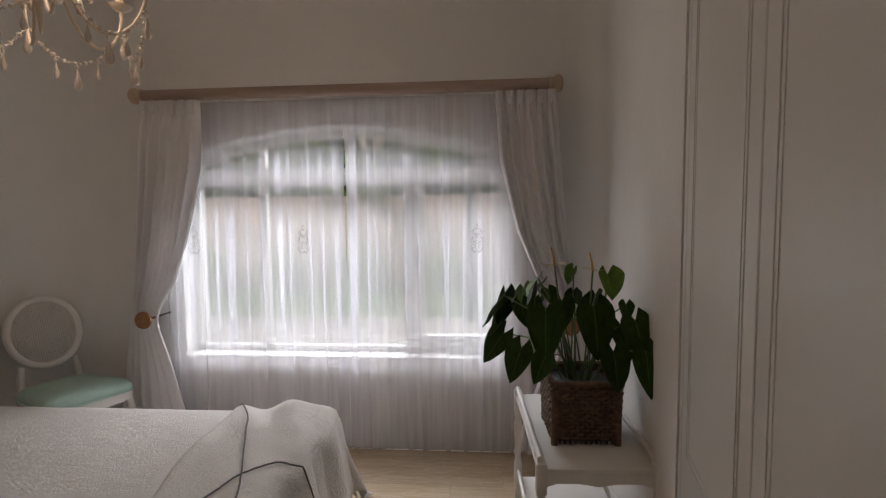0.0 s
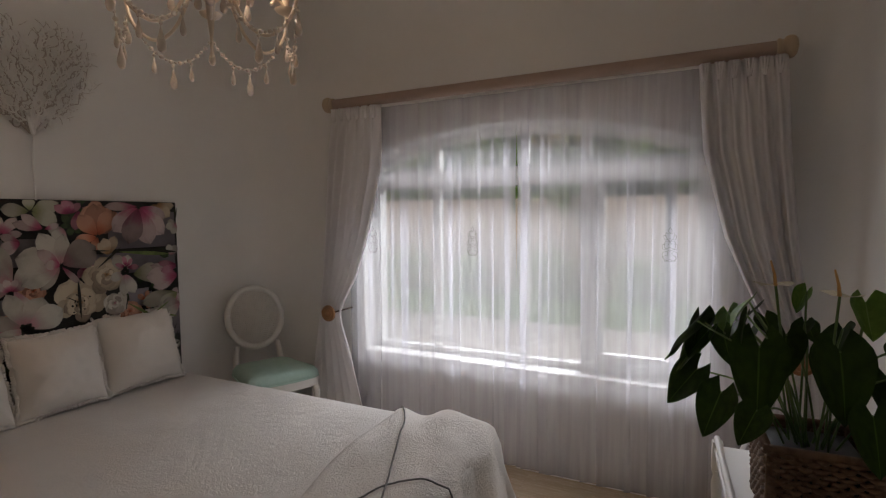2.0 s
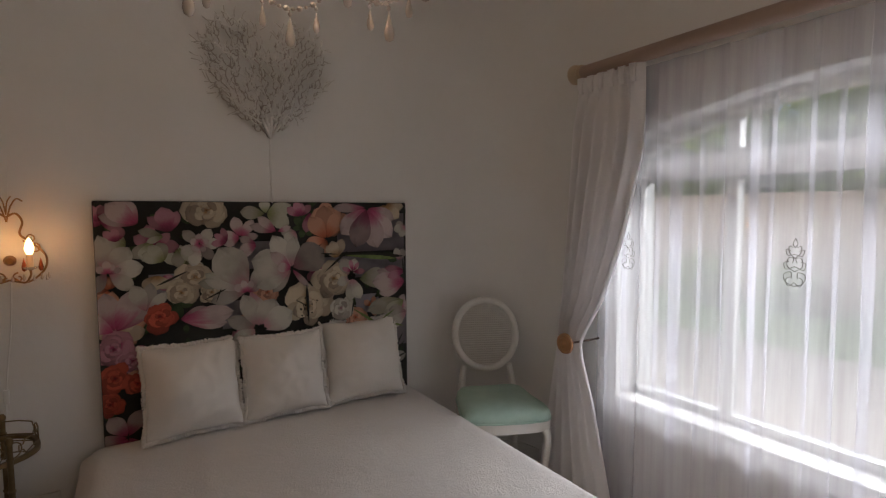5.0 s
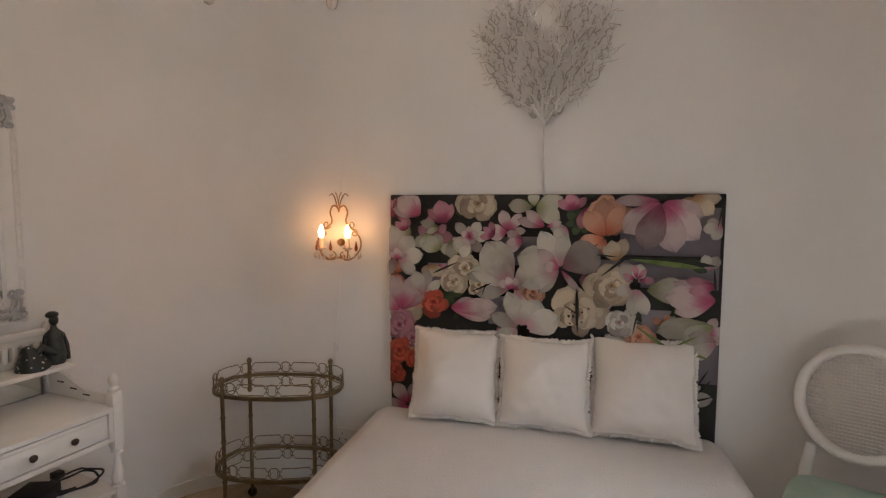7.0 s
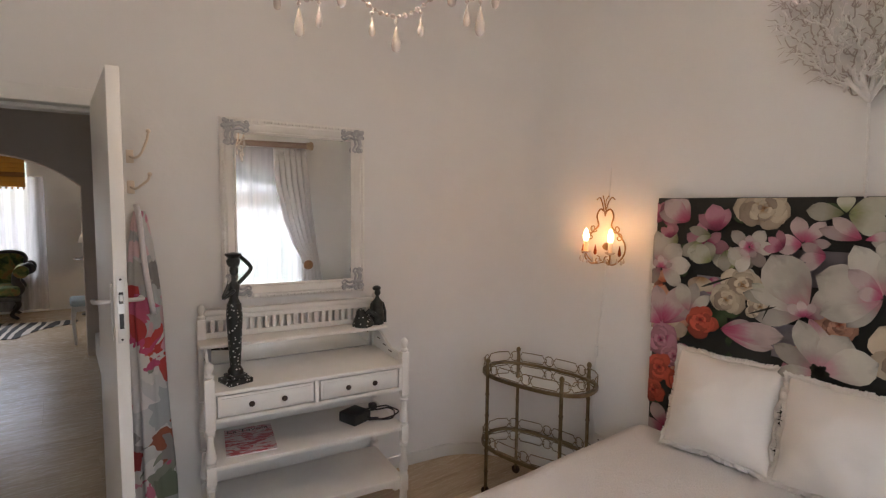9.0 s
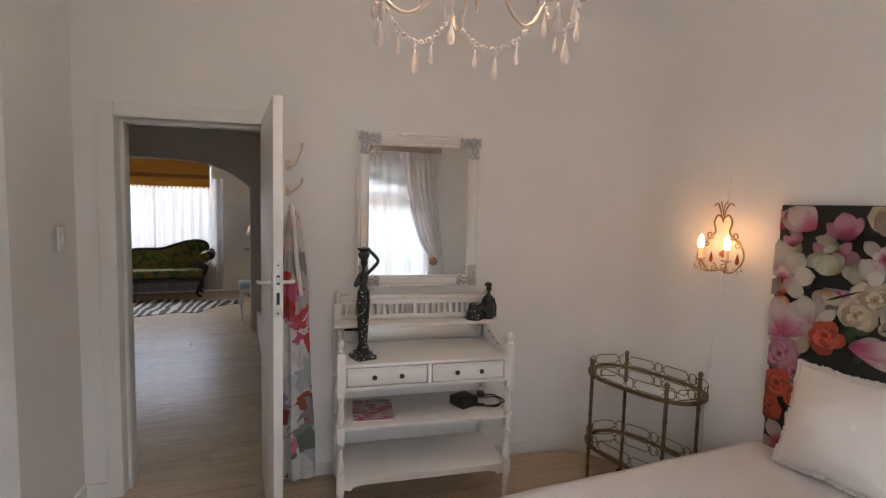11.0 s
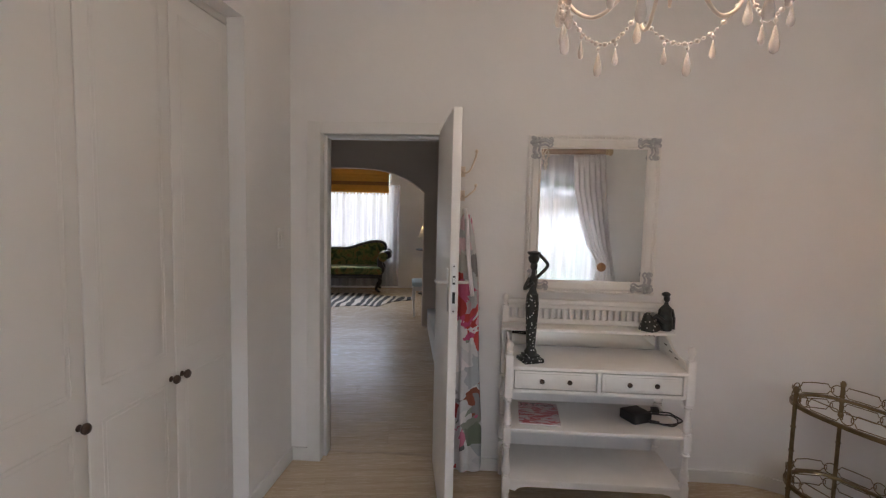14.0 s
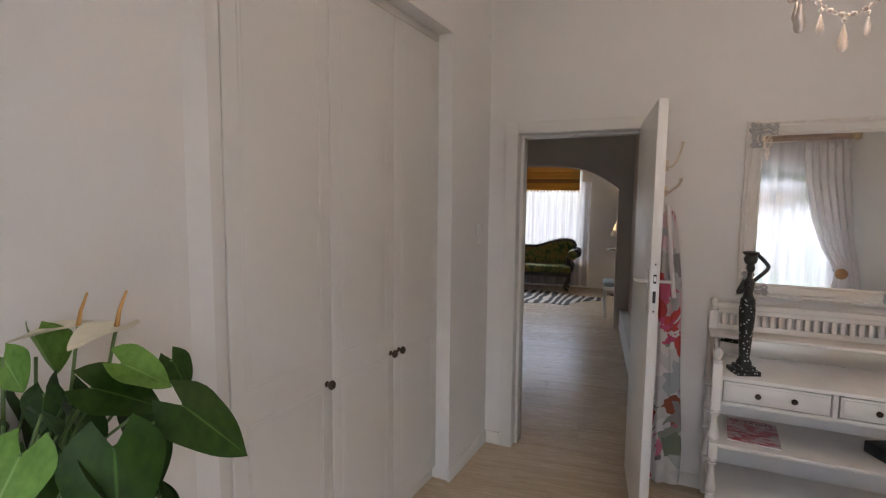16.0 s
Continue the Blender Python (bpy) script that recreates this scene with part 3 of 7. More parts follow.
def build_pole():
    o = thing("curtain_pole", "thick limed wooden curtain pole with turned finials", "curtain pole")
    lie = pose(0, 4.594, 2.322, 0, 90, 0)
    part("rod", lathe(bmesh.new(), [(0.034, -1.10), (0.034, 1.44)], lie, 24), WOODPOLE, o, smooth=60)
    prof = [(0.034, 0), (0.041, 0.004), (0.043, 0.012), (0.038, 0.02), (0.036, 0.026), (0.047, 0.036), (0.052, 0.052), (0.049, 0.068), (0.036, 0.08), (0.012, 0.086)]
    part("finial", lathe(bmesh.new(), prof, pose(1.435, 4.594, 2.322, 0, 90, 0), 24), PALEWOOD, o, "pale turned finial", smooth=60)
    part("finial", lathe(bmesh.new(), prof, pose(-1.10, 4.594, 2.322, 0, -90, 0), 24), PALEWOOD, o, "pale turned finial", smooth=60)
    for x in (-0.95, 1.28):
        part("bracket", boxed(x - 0.015, x + 0.015, 4.6, NORTH, 2.29, 2.33, 0.004), WOODPOLE, o)


build_pole()


def tieback(x, y, z):
    o = thing("tieback_knob", "turned honey wood curtain holdback on a dark stem", "holdback", "curtain holdbacks", pose(x, y, z))
    prof = [(0.048, 0.0), (0.056, 0.008), (0.053, 0.018), (0.045, 0.021), (0.042, 0.017), (0.034, 0.018), (0.031, 0.023), (0.024, 0.021), (0.016, 0.024), (0.010, 0.031), (0.002, 0.032)]
    part("disc", lathe(bmesh.new(), prof, pose(0, -0.03, 0, 90), 28), HONEYWOOD, o, smooth=50)
    part("stem", tube(bmesh.new(), [(0, -0.03, 0), (0.03, 0.01, 0.006), (0.05, 0.10, 0.012), (0.05, 0.20, 0.012)], 0.006, 8), DARKMETAL, o, smooth=60)
    part("rose", lathe(bmesh.new(), [(0.012, 0), (0.014, 0.006), (0.008, 0.01)], pose(0.05, 0.215, 0.012, 90), 14), DARKMETAL, o, smooth=60)


tieback(-1.10, 4.52, 0.905)
tieback(1.56, 4.52, 0.885)


# ---- bed ----
BX0, BX1, BY0, BY1, BZ = -1.9, 0.27, 2.36, 3.985, 0.555


def bed_height(x, y):
    d = min(x - BX0 + 0.5, BX1 - x, y - BY0, BY1 - y)
    n = noise.noise(Vector((x * 2.1, y * 2.1, 0))) * 0.010 + noise.noise(Vector((x * 7, y * 7, 3))) * 0.004
    return BZ + n - (0.0 if d > 0.06 else 0.03 * (1 - d / 0.06) ** 2)


def build_bed():
    o = thing("bed", "double bed under a cream textured bedspread", "bed")
    part("base", boxed(BX0 + 0.03, BX1 - 0.06, BY0 + 0.06, BY1 - 0.06, 0.08, 0.32, 0.02), PILLOWCLOTH, o)
    part("mattress", boxed(BX0 + 0.02, BX1 - 0.04, BY0 + 0.04, BY1 - 0.04, 0.32, 0.52, 0.05), PILLOWCLOTH, o)
    for x in (BX0 + 0.1, BX1 - 0.15):
        for y in (BY0 + 0.12, BY1 - 0.12):
            part("leg", lathe(bmesh.new(), [(0.025, 0), (0.03, 0.08)], pose(x, y, 0), 12), DARKMETAL, o)
    # spread: a sheet unrolled over the top and down three sides
    bm = bmesh.new()
    drop = 0.42
    nx, ny = 120, 110
    rows = []
    for j in range(ny + 1):
        v = -drop + (BY1 - BY0 + 2 * drop) * j / ny
        row = []
        for i in range(nx + 1):
            u = (BX1 - BX0 + drop) * i / nx
            x, y, fall = BX0 + u, BY0 + v, 0.0
            over_x, over_y = max(0.0, x - BX1), max(0.0, BY0 - y, y - BY1)
            over = math.hypot(over_x, over_y)
            cx, cy = min(x, BX1), min(max(y, BY0), BY1)
            z = bed_height(cx, cy)
            if over > 0:
                r = 0.03
                ang = min(over / r, math.pi / 2)
                out = r * math.sin(ang)
                fall = r * (1 - math.cos(ang)) + max(0.0, over - r * math.pi / 2)
                dx, dy = over_x / over, (math.copysign(over_y, y - BY0 - 0.5)) / over
                edge = x * 1.0 if over_y > over_x else y
                wave = 0.018 * math.sin(edge * 11 + 0.6) + 0.012 * math.sin(edge * 23) + 0.13 * (over_x * over_y) / (drop * drop)
                out += (0.05 + wave) * min(1.0, fall / drop)
                x, y, z = cx + dx * out, cy + dy * out, z - fall
            row.append(bm.verts.new((x, y, max(z, 0.02))))
        rows.append(row)
    for r0, r1 in zip(rows, rows[1:]):
        for i in range(nx):
            bm.faces.new((r0[i], r0[i + 1], r1[i + 1], r1[i]))
    c = part("bedspread", bm, SPREAD, o, "cream textured bedspread", smooth=180)
    c.modifiers.new("thick", "SOLIDIFY").thickness = 0.006


build_bed()


def build_throw():
    o = thing("throw", "folded fluffy cream throw with grey yarn lines on the bed", "throw")
    n, m = 60, 64
    x0, x1, y0, y1 = -0.27, BX1 + 0.13, 2.80, 4.03

    def place(s, t):
        """A point of the cloth: s across the bed, t from the near end to the far edge."""
        y = y0 + (y1 - y0) * t
        left = x0 + 0.16 * (1 - t) + 0.02 * math.sin(9 * t)
        x = left + (x1 - left) * s
        e = max(0.0, min(s / 0.07, t / 0.06, 1.0))
        ridge = 0.045 * math.exp(-((x - 0.10 + (3.95 - y) * 0.25) / 0.11) ** 2) * max(0.0, min(1.0, (y - 3.25) / 0.6))
        crease = 0.010 * math.sin(26 * (x + 0.55 * (y - 3.9))) * max(0.0, min(1.0, (y - 3.4) / 0.4))
        z = bed_height(min(x, BX1), min(max(y, BY0), BY1)) + 0.008 + e ** 0.5 * 0.016 + ridge + e * crease + e * 0.010 * noise.noise(Vector((x * 7, y * 7, 7)))
        if x > BX1:
            z -= (x - BX1) * 3.2
            x = BX1 + 0.03 + (x - BX1) * 0.6 + 0.015 * math.sin(y * 17)
        if y > BY1:
            z -= (y - BY1) * 1.5
        return Vector((x, y, z))

    bm = bmesh.new()
    rows = [[bm.verts.new(place(i / n, j / m)) for i in range(n + 1)] for j in range(m + 1)]
    for r0, r1 in zip(rows, rows[1:]):
        for i in range(n):
            bm.faces.new((r0[i], r0[i + 1], r1[i + 1], r1[i]))
    c = part("cloth", bm, THROWCLOTH, o, smooth=180)
    c.modifiers.new("thick", "SOLIDIFY").thickness = 0.012
    rng = random.Random(2)

    def yarn(pts):
        line = []
        for s, t, _ in curve_pts([(s, t, 0) for s, t in pts], 14):
            line.append(place(s, t) + Vector((rng.uniform(-1, 1) * 0.0015, rng.uniform(-1, 1) * 0.0015, 0.008)))
        return tube(bmesh.new(), line, 0.0036, 6)

    part("yarn_line", yarn([(0.02, 0.985), (0.06, 0.93), (0.28, 0.72), (0.50, 0.42), (0.62, 0.2), (0.66, 0.04)]), YARN, o, "dark grey yarn line", smooth=180)
    part("yarn_line", yarn([(0.12, 0.02), (0.30, 0.2), (0.53, 0.39), (0.76, 0.48), (0.96, 0.55)]), YARN, o, "dark grey yarn line", smooth=180)
    p = place(0.02, 0.985) + Vector((0, 0, 0.012))
    bm = bmesh.new()
    for k in range(6):
        tube(bm, [p, p + Vector((-0.02, -0.005 + k * 0.002, 0.01)), p + Vector((-0.05, -0.02 + 0.006 * k, -0.002 + 0.002 * k))], 0.0035, 5)
    part("tassel", bm, BLACK, o, "black yarn tassel", smooth=180)


build_throw()


def build_pillow(y, tilt, turn, w, h, label):
    o = thing("pillow", label, "pillow", "bed pillows", pose(-1.785, y, BZ + 0.016, 0, tilt, turn))
    n = 40
    bm = bmesh.new()
    sides = []
    for sg in (1, -1):
        rows = []
        for j in range(n + 1):
            row = []
            for i in range(n + 1):
                s, t = 2 * i / n - 1, 2 * j / n - 1
                e = max((1 - s * s) * (1 - t * t), 0.0)
                q = Vector((s * 1.3, t * 1.3, y * 3 + sg))
                fold = abs(noise.noise(Vector((s * 2.6 + t, t * 2.6 - s, y * 5 + sg)))) * 0.014
                th = 0.135 * e ** 0.58 * (1 + 0.22 * noise.noise(q)) - fold * e ** 0.6
                px = 1 - 0.075 * (1 - t * t) * abs(s) + 0.012 * math.sin(9 * t + y)
                pz = 1 - 0.075 * (1 - s * s) * abs(t) + 0.012 * math.sin(8 * s + 2 * y)
                row.append(bm.verts.new((sg * max(th, 0.002), s * w / 2 * px, h / 2 + t * h / 2 * pz)))
            rows.append(row)
        for r0, r1 in zip(rows, rows[1:]):
            for i in range(n):
                bm.faces.new((r0[i], r0[i + 1], r1[i + 1], r1[i]))
        sides.append(rows)
    border = [v.co.copy() for v in sides[0][0][:-1]] + [r[-1].co.copy() for r in sides[0][:-1]] + [v.co.copy() for v in sides[0][-1][:0:-1]] + [r[0].co.copy() for r in sides[0][:0:-1]]
    bmesh.ops.remove_doubles(bm, verts=bm.verts, dist=0.006)
    part("cover", bm, PILLOWCLOTH, o, smooth=180)
    rng = random.Random(int(y * 100))
    mid = Vector((0, 0, h / 2))
    k = len(border)
    outer = []
    for i, p in enumerate(border):
        d = (p - mid).normalized()
        wob = 0.006 * math.sin(i * 0.9) + rng.uniform(-0.003, 0.003)
        outer.append((p - d * 0.006, p + d * 0.006 + Vector((wob * 0.7, 0, 0)), p + d * 0.011 + Vector((wob, 0, 0))))
    bm = bmesh.new()
    for i in range(k * 6):
        a, b = outer[i // 6][1], outer[(i // 6 + 1) % k][1]
        p = a.lerp(b, (i % 6) / 6)
        d = (p - mid).normalized()
        q = p + d * rng.uniform(0.003, 0.013) + Vector((rng.uniform(-0.006, 0.006), 0, 0)) + Vector((0, -d.z, d.y)) * rng.uniform(-0.006, 0.006)
        tube(bm, [p - d * 0.014, q], 0.0042, 4)
    part("fringe", bm, PILLOWCLOTH, o, "short frayed cream fringe", smooth=180)


build_pillow(2.785, -17, 2, 0.425, 0.43, "cream square pillow with a frayed fringe")
build_pillow(3.21, -14, -1, 0.415, 0.415, "off-white square pillow between two cream pillows")
build_pillow(3.645, -17, -3, 0.45, 0.445, "cream square pillow with a frayed fringe")


# ---- headboard with printed flowers ----
def petal_mat(name, base, tip, vein):
    m, nt, b = node_mat(name, 0.7)
    uv = nt.nodes.new("ShaderNodeUVMap")
    sep = nt.nodes.new("ShaderNodeSeparateXYZ")
    nt.links.new(uv.outputs[0], sep.inputs[0])
    mp = add(nt, "ShaderNodeMapping", Scale=(9.0, 1.3, 1.0))
    nt.links.new(uv.outputs[0], mp.inputs[0])
    n = add(nt, "ShaderNodeTexNoise", Scale=2.0, Detail=4.0)
    nt.links.new(mp.outputs[0], n.inputs["Vector"])
    ad = add(nt, "ShaderNodeMath")
    ad.operation = "MULTIPLY_ADD"
    ad.inputs[1].default_value, ad.inputs[2].default_value = 0.55, -0.27
    nt.links.new(n.outputs[0], ad.inputs[0])
    sm = add(nt, "ShaderNodeMath")
    nt.links.new(sep.outputs[1], sm.inputs[0])
    nt.links.new(ad.outputs[0], sm.inputs[1])
    col = ramp(nt, sm.outputs[0], [(0.02, tuple(c * 0.55 for c in base)), (0.14, base), (0.34, vein), (0.60, tip), (0.80, tip), (0.93, tuple(c * 0.78 for c in tip)), (1.0, tuple(c * 0.38 for c in tip))])
    mx = nt.nodes.new("ShaderNodeMixRGB")
    mx.blend_type, mx.inputs[0].default_value = "MULTIPLY", 1.0
    nt.links.new(col, mx.inputs[1])
    nt.links.new(ramp(nt, sep.outputs[0], [(0.0, (0.20, 0.17, 0.17)), (0.07, (0.52, 0.50, 0.49)), (0.26, (0.86, 0.85, 0.84)), (0.55, (1, 1, 1)), (0.80, (0.84, 0.83, 0.82)), (0.94, (0.50, 0.48, 0.47)), (1.0, (0.24, 0.22, 0.22))]), mx.inputs[2])
    co = nt.nodes.new("ShaderNodeTexCoord")
    big = add(nt, "ShaderNodeTexNoise", Scale=7.0, Detail=4.0)
    nt.links.new(co.outputs["Object"], big.inputs["Vector"])
    mx2 = nt.nodes.new("ShaderNodeMixRGB")
    mx2.blend_type, mx2.inputs[0].default_value = "MULTIPLY", 1.0
    nt.links.new(mx.outputs[0], mx2.inputs[1])
    nt.links.new(ramp(nt, big.outputs[0], [(0.30, (0.76, 0.74, 0.73)), (0.5, (0.96, 0.95, 0.94)), (0.7, (1, 1, 1))]), mx2.inputs[2])
    geo = nt.nodes.new("ShaderNodeNewGeometry")
    mx3 = nt.nodes.new("ShaderNodeMixRGB")
    mx3.blend_type, mx3.inputs[0].default_value = "MULTIPLY", 1.0
    nt.links.new(mx2.outputs[0], mx3.inputs[1])
    nt.links.new(ramp(nt, geo.outputs["Random Per Island"], [(0.0, (0.40, 0.36, 0.37)), (0.5, (0.74, 0.72, 0.71)), (1.0, (1, 1, 1))]), mx3.inputs[2])
    nt.links.new(mx3.outputs[0], b.inputs["Base Color"])
    return m


PRINTS = {
    "white": petal_mat("print_white_petal", (0.52, 0.26, 0.30), (0.60, 0.58, 0.51), (0.50, 0.42, 0.39)),
    "pink": petal_mat("print_pink_petal", (0.46, 0.07, 0.17), (0.58, 0.47, 0.46), (0.50, 0.19, 0.27)),
    "rosy": petal_mat("print_rose_petal", (0.24, 0.03, 0.09), (0.52, 0.24, 0.31), (0.38, 0.07, 0.16)),
    "green": petal_mat("print_green_white_petal", (0.28, 0.32, 0.14), (0.54, 0.54, 0.44), (0.42, 0.43, 0.30)),
    "cream": petal_mat("print_cream_petal", (0.42, 0.24, 0.10), (0.62, 0.53, 0.39), (0.50, 0.37, 0.23)),
    "peach": petal_mat("print_peach_petal", (0.50, 0.13, 0.06), (0.62, 0.33, 0.22), (0.58, 0.22, 0.12)),
    "red": petal_mat("print_red_petal", (0.26, 0.015, 0.012), (0.58, 0.10, 0.055), (0.42, 0.03, 0.02)),
    "leaf": petal_mat("print_leaf", (0.02, 0.035, 0.014), (0.06, 0.10, 0.04), (0.03, 0.06, 0.02)),
    "slate": petal_mat("print_slate", (0.20, 0.19, 0.22), (0.27, 0.25, 0.28), (0.23, 0.21, 0.24)),
    "stem": mottled("print_dark_stem", (0.012, 0.014, 0.011), (0.03, 0.032, 0.022), 20, 0.7),
}
GROUNDCLOTH = mottled("print_dark_ground", (0.008, 0.011, 0.009), (0.028, 0.028, 0.026), 4.0, 0.75, fine=300)
HBW, HBH = 1.553, 1.66


def petal(bm, uv, cx, cy, ang, length, width, z):
    """One petal of the print: a rounded leaf shape from (cx, cy) outwards."""
    c, s = math.cos(ang), math.sin(ang)
    n = 7
    shape = [(0.05, 0.0)]
    for k in range(1, n + 1):
        t = k / n
        shape.append((t, width * math.sin(math.pi * t ** 1.45) ** 0.72 if t < 1 else 0.0))

    def put(t, w):
        x, y = cx + c * t * length - s * w, cy + s * t * length + c * w
        v = bm.verts.new((min(max(x, 0.003), HBW - 0.003), min(max(y, 0.003), HBH - 0.003), z))
        return v, (0.5 + 0.5 * w / width if width else 0.5, t)

    left = [put(t, w * length) for t, w in shape]
    right = [put(t, -w * length) for t, w in shape[1:-1]]
    spine = [left[0]] + [put(t, 0) for t, _ in shape[1:-1]] + [left[-1]]
    lft = [left[0]] + left[1:-1] + [left[-1]]
    rgt = [left[0]] + right + [left[-1]]
    for side in (lft, rgt):
        for k in range(n):
            quad = [spine[k], spine[k + 1], side[k + 1], side[k]]
            seen, q = set(), []
            for v, t in quad:
                if v not in seen:
                    seen.add(v)
                    q.append((v, t))
            if len(q) < 3:
                continue
            f = bm.faces.new([v for v, _ in q])
            for loop, (_, t) in zip(f.loops, q):
                loop[uv].uv = t


def build_headboard():
    o = thing("headboard", "tall padded headboard printed with magnolias and roses", "headboard", m=pose(-1.947, 2.419, 0.0))
    part("panel", boxed(0, 0.03, 0, HBW, 0.0, HBH, 0.006), GROUNDCLOTH, o)
    rng = random.Random(12)
    turn_up = Matrix(((0, 0, 1, 0.0302), (1, 0, 0, 0), (0, 1, 0, 0), (0, 0, 0, 1)))
    layer = [0.0003]
    k = HBW / 100.0

    def sheet():
        bm = bmesh.new()
        return bm, bm.loops.layers.uv.new("UVMap")

    def printed(name, bm, mats, kind=""):
        bmesh.ops.transform(bm, matrix=turn_up, verts=bm.verts)
        p = part(name, bm, mats, o, smooth=None)
        if kind:
            tagged(p, kind=kind)

    # places are in hundredths of the board's width, from its top corner; lengths alike; angles in degrees
    def bloom(name, colour, x, y, petals):
        bm, uv = sheet()
        for ang, length, width in petals:
            layer[0] += 0.00003
            petal(bm, uv, x * k, HBH - y * k, radians(ang), length * k, width, layer[0])
        layer[0] += 0.00005
        printed(name, bm, PRINTS[colour], "stuff")

    def magnolia(colour, x, y, *petals):
        bloom("printed_magnolia", colour, x, y, petals)

    def fan(colour, x, y, turn, length, spread, count=5, width=0.27):
        petals = []
        for q in sorted(range(count), key=lambda i: -abs(i - (count - 1) / 2)):
            da = spread * (q / max(1, count - 1) - 0.5) + rng.uniform(-7, 7)
            petals.append((turn + da, length * rng.uniform(0.85, 1.08), width * rng.uniform(0.85, 1.15)))
        bloom("printed_bud" if count < 5 else "printed_magnolia", colour, x, y, petals)

    def rose(colour, x, y, r):
        petals = []
        for ring, (cnt, rad) in enumerate(((7, 1.0), (7, 0.84), (6, 0.68), (5, 0.52), (4, 0.38), (3, 0.24))):
            for q in range(cnt):
                petals.append((360 * (q + 0.5 * ring) / cnt + rng.uniform(-26, 26), rad * r * rng.uniform(0.72, 1.2), rng.uniform(0.34, 0.56)))
        bloom("printed_rose", colour, x, y, petals)

    # grey boards behind, dark leaves and small scattered buds
    bm, uv = sheet()
    for x, y, w, h in ((72, 4, 27, 14), (63, 19.5, 36, 8), (76, 34, 12, 7), (88, 43, 12, 12), (36, 13, 16, 9), (13, 22, 10, 7), (33, 32, 10, 9)):
        quad = [(x, y + h), (x + w, y + h), (x + w, y), (x, y)]
        f = bm.faces.new([bm.verts.new((min(a * k, HBW - 0.004), HBH - b * k, 0.0003)) for a, b in quad])
        for loop, c in zip(f.loops, ((0.35, 0.3), (0.65, 0.3), (0.65, 0.8), (0.35, 0.8))):
            loop[uv].uv = c
    printed("printed_board", bm, PRINTS["slate"], "stuff")
    bm, uv = sheet()
    for q in range(70):
        petal(bm, uv, rng.uniform(0, HBW), rng.uniform(0.25, HBH), rng.uniform(0, 6.28), rng.uniform(0.05, 0.11), 0.26, 0.0005 + 0.00001 * q)
    printed("printed_foliage", bm, PRINTS["leaf"], "stuff")
    layer[0] = 0.0013
    for x, y in ((6, 70), (22, 62), (45, 66), (60, 64), (80, 66), (94, 72), (30, 80), (70, 82), (50, 78), (12, 84), (88, 86)):
        fan(rng.choice(("white", "pink", "cream")), x, y, rng.uniform(0, 360), 9, 240)

    for q in range(30):
        x, y = rng.uniform(1, 99), rng.uniform(2, 50)
        if x < 70 or y > 28:
            fan(rng.choice(("rosy", "pink", "green", "rosy", "leaf", "peach")), x, y, rng.uniform(0, 360), rng.uniform(4, 7), rng.uniform(70, 260), rng.randint(3, 6))
    rose("cream", 29.5, 2.8, 6.6)
    rose("peach", 69.5, 6.5, 6.4)
    magnolia("peach", 68, 13, (95, 12, 0.3), (60, 11, 0.28), (128, 10, 0.3), (190, 8, 0.25), (250, 6, 0.3))
    fan("cream", 91, 0.5, 300, 8, 120, 4)
    rose("cream", 25.5, 23.5, 5.4)
    rose("cream", 21.5, 28, 4.4)
    rose("cream", 30, 28.5, 3.6)
    rose("peach", 47, 30, 4.5)
    fan("peach", 2, 36, 40, 10, 150)
    fan("cream", 4, 40, 80, 9, 120)
    rose("rosy", 3.5, 43, 5.5)
    rose("rosy", 8, 47, 4.0)
    rose("red", 3.5, 51.5, 5.0)
    rose("red", 9, 54, 3.6)
    rose("red", 2, 59, 4.0)
    rose("peach", 78, 42, 4.6)
    rose("cream", 60.5, 36, 8.0)
    rose("white", 72.5, 38, 4.8)
    rose("cream", 70, 27, 7.4)
    fan("green", 8, 12.5, 170, 6, 60, 3, 0.34)
    fan("green", 14, 12, 250, 7, 50, 3, 0.3)
    fan("green", 17.5, 18, 130, 6, 60, 3, 0.3)
    fan("cream", 15, 22, 265, 5.5, 60, 3, 0.36)
    fan("green", 21, 14, 290, 6.5, 40, 2, 0.26)
    fan("white", 57, 10, 215, 6, 60, 3, 0.34)
    fan("cream", 71, 20, 100, 7, 50, 3, 0.28)
    fan("white", 96, 22, 80, 5, 40, 2, 0.3)
    fan("white", 99, 9, 200, 5, 60, 3, 0.3)
    fan("rosy", 5.5, 12, 100, 4.5, 60, 3, 0.28)
    magnolia("pink", 11, 7, (165, 10, 0.2), (118, 8.5, 0.27), (142, 10, 0.3))
    magnolia("rosy", 19, 9.5, (140, 7.5, 0.22), (70, 7, 0.22), (104, 8, 0.34))
    magnolia("green", 17.5, 10.5, (165, 7, 0.2), (200, 5, 0.2))
    magnolia("white", 27, 13.5, (135, 6.5, 0.26), (55, 6, 0.3), (5, 6, 0.3), (250, 7, 0.26), (205, 6, 0.3), (310, 6, 0.28))
    fan("pink", 27, 13, 90, 3.2, 300, 5, 0.34)
    fan("pink", 39, 11.5, 110, 6.5, 200, 5, 0.26)
    fan("rosy", 35, 13, 150, 5, 80, 3, 0.24)
    fan("pink", 44, 14, 190, 6, 60, 3, 0.22)
    magnolia("green", 47, 4, (175, 8, 0.28), (20, 9, 0.3), (335, 8.5, 0.33), (95, 5, 0.36))
    magnolia("pink", 50.5, 10, (165, 9, 0.18), (140, 8, 0.2), (20, 5, 0.2))
    fan("rosy", 58.5, 5, 95, 5.5, 90, 4, 0.26)
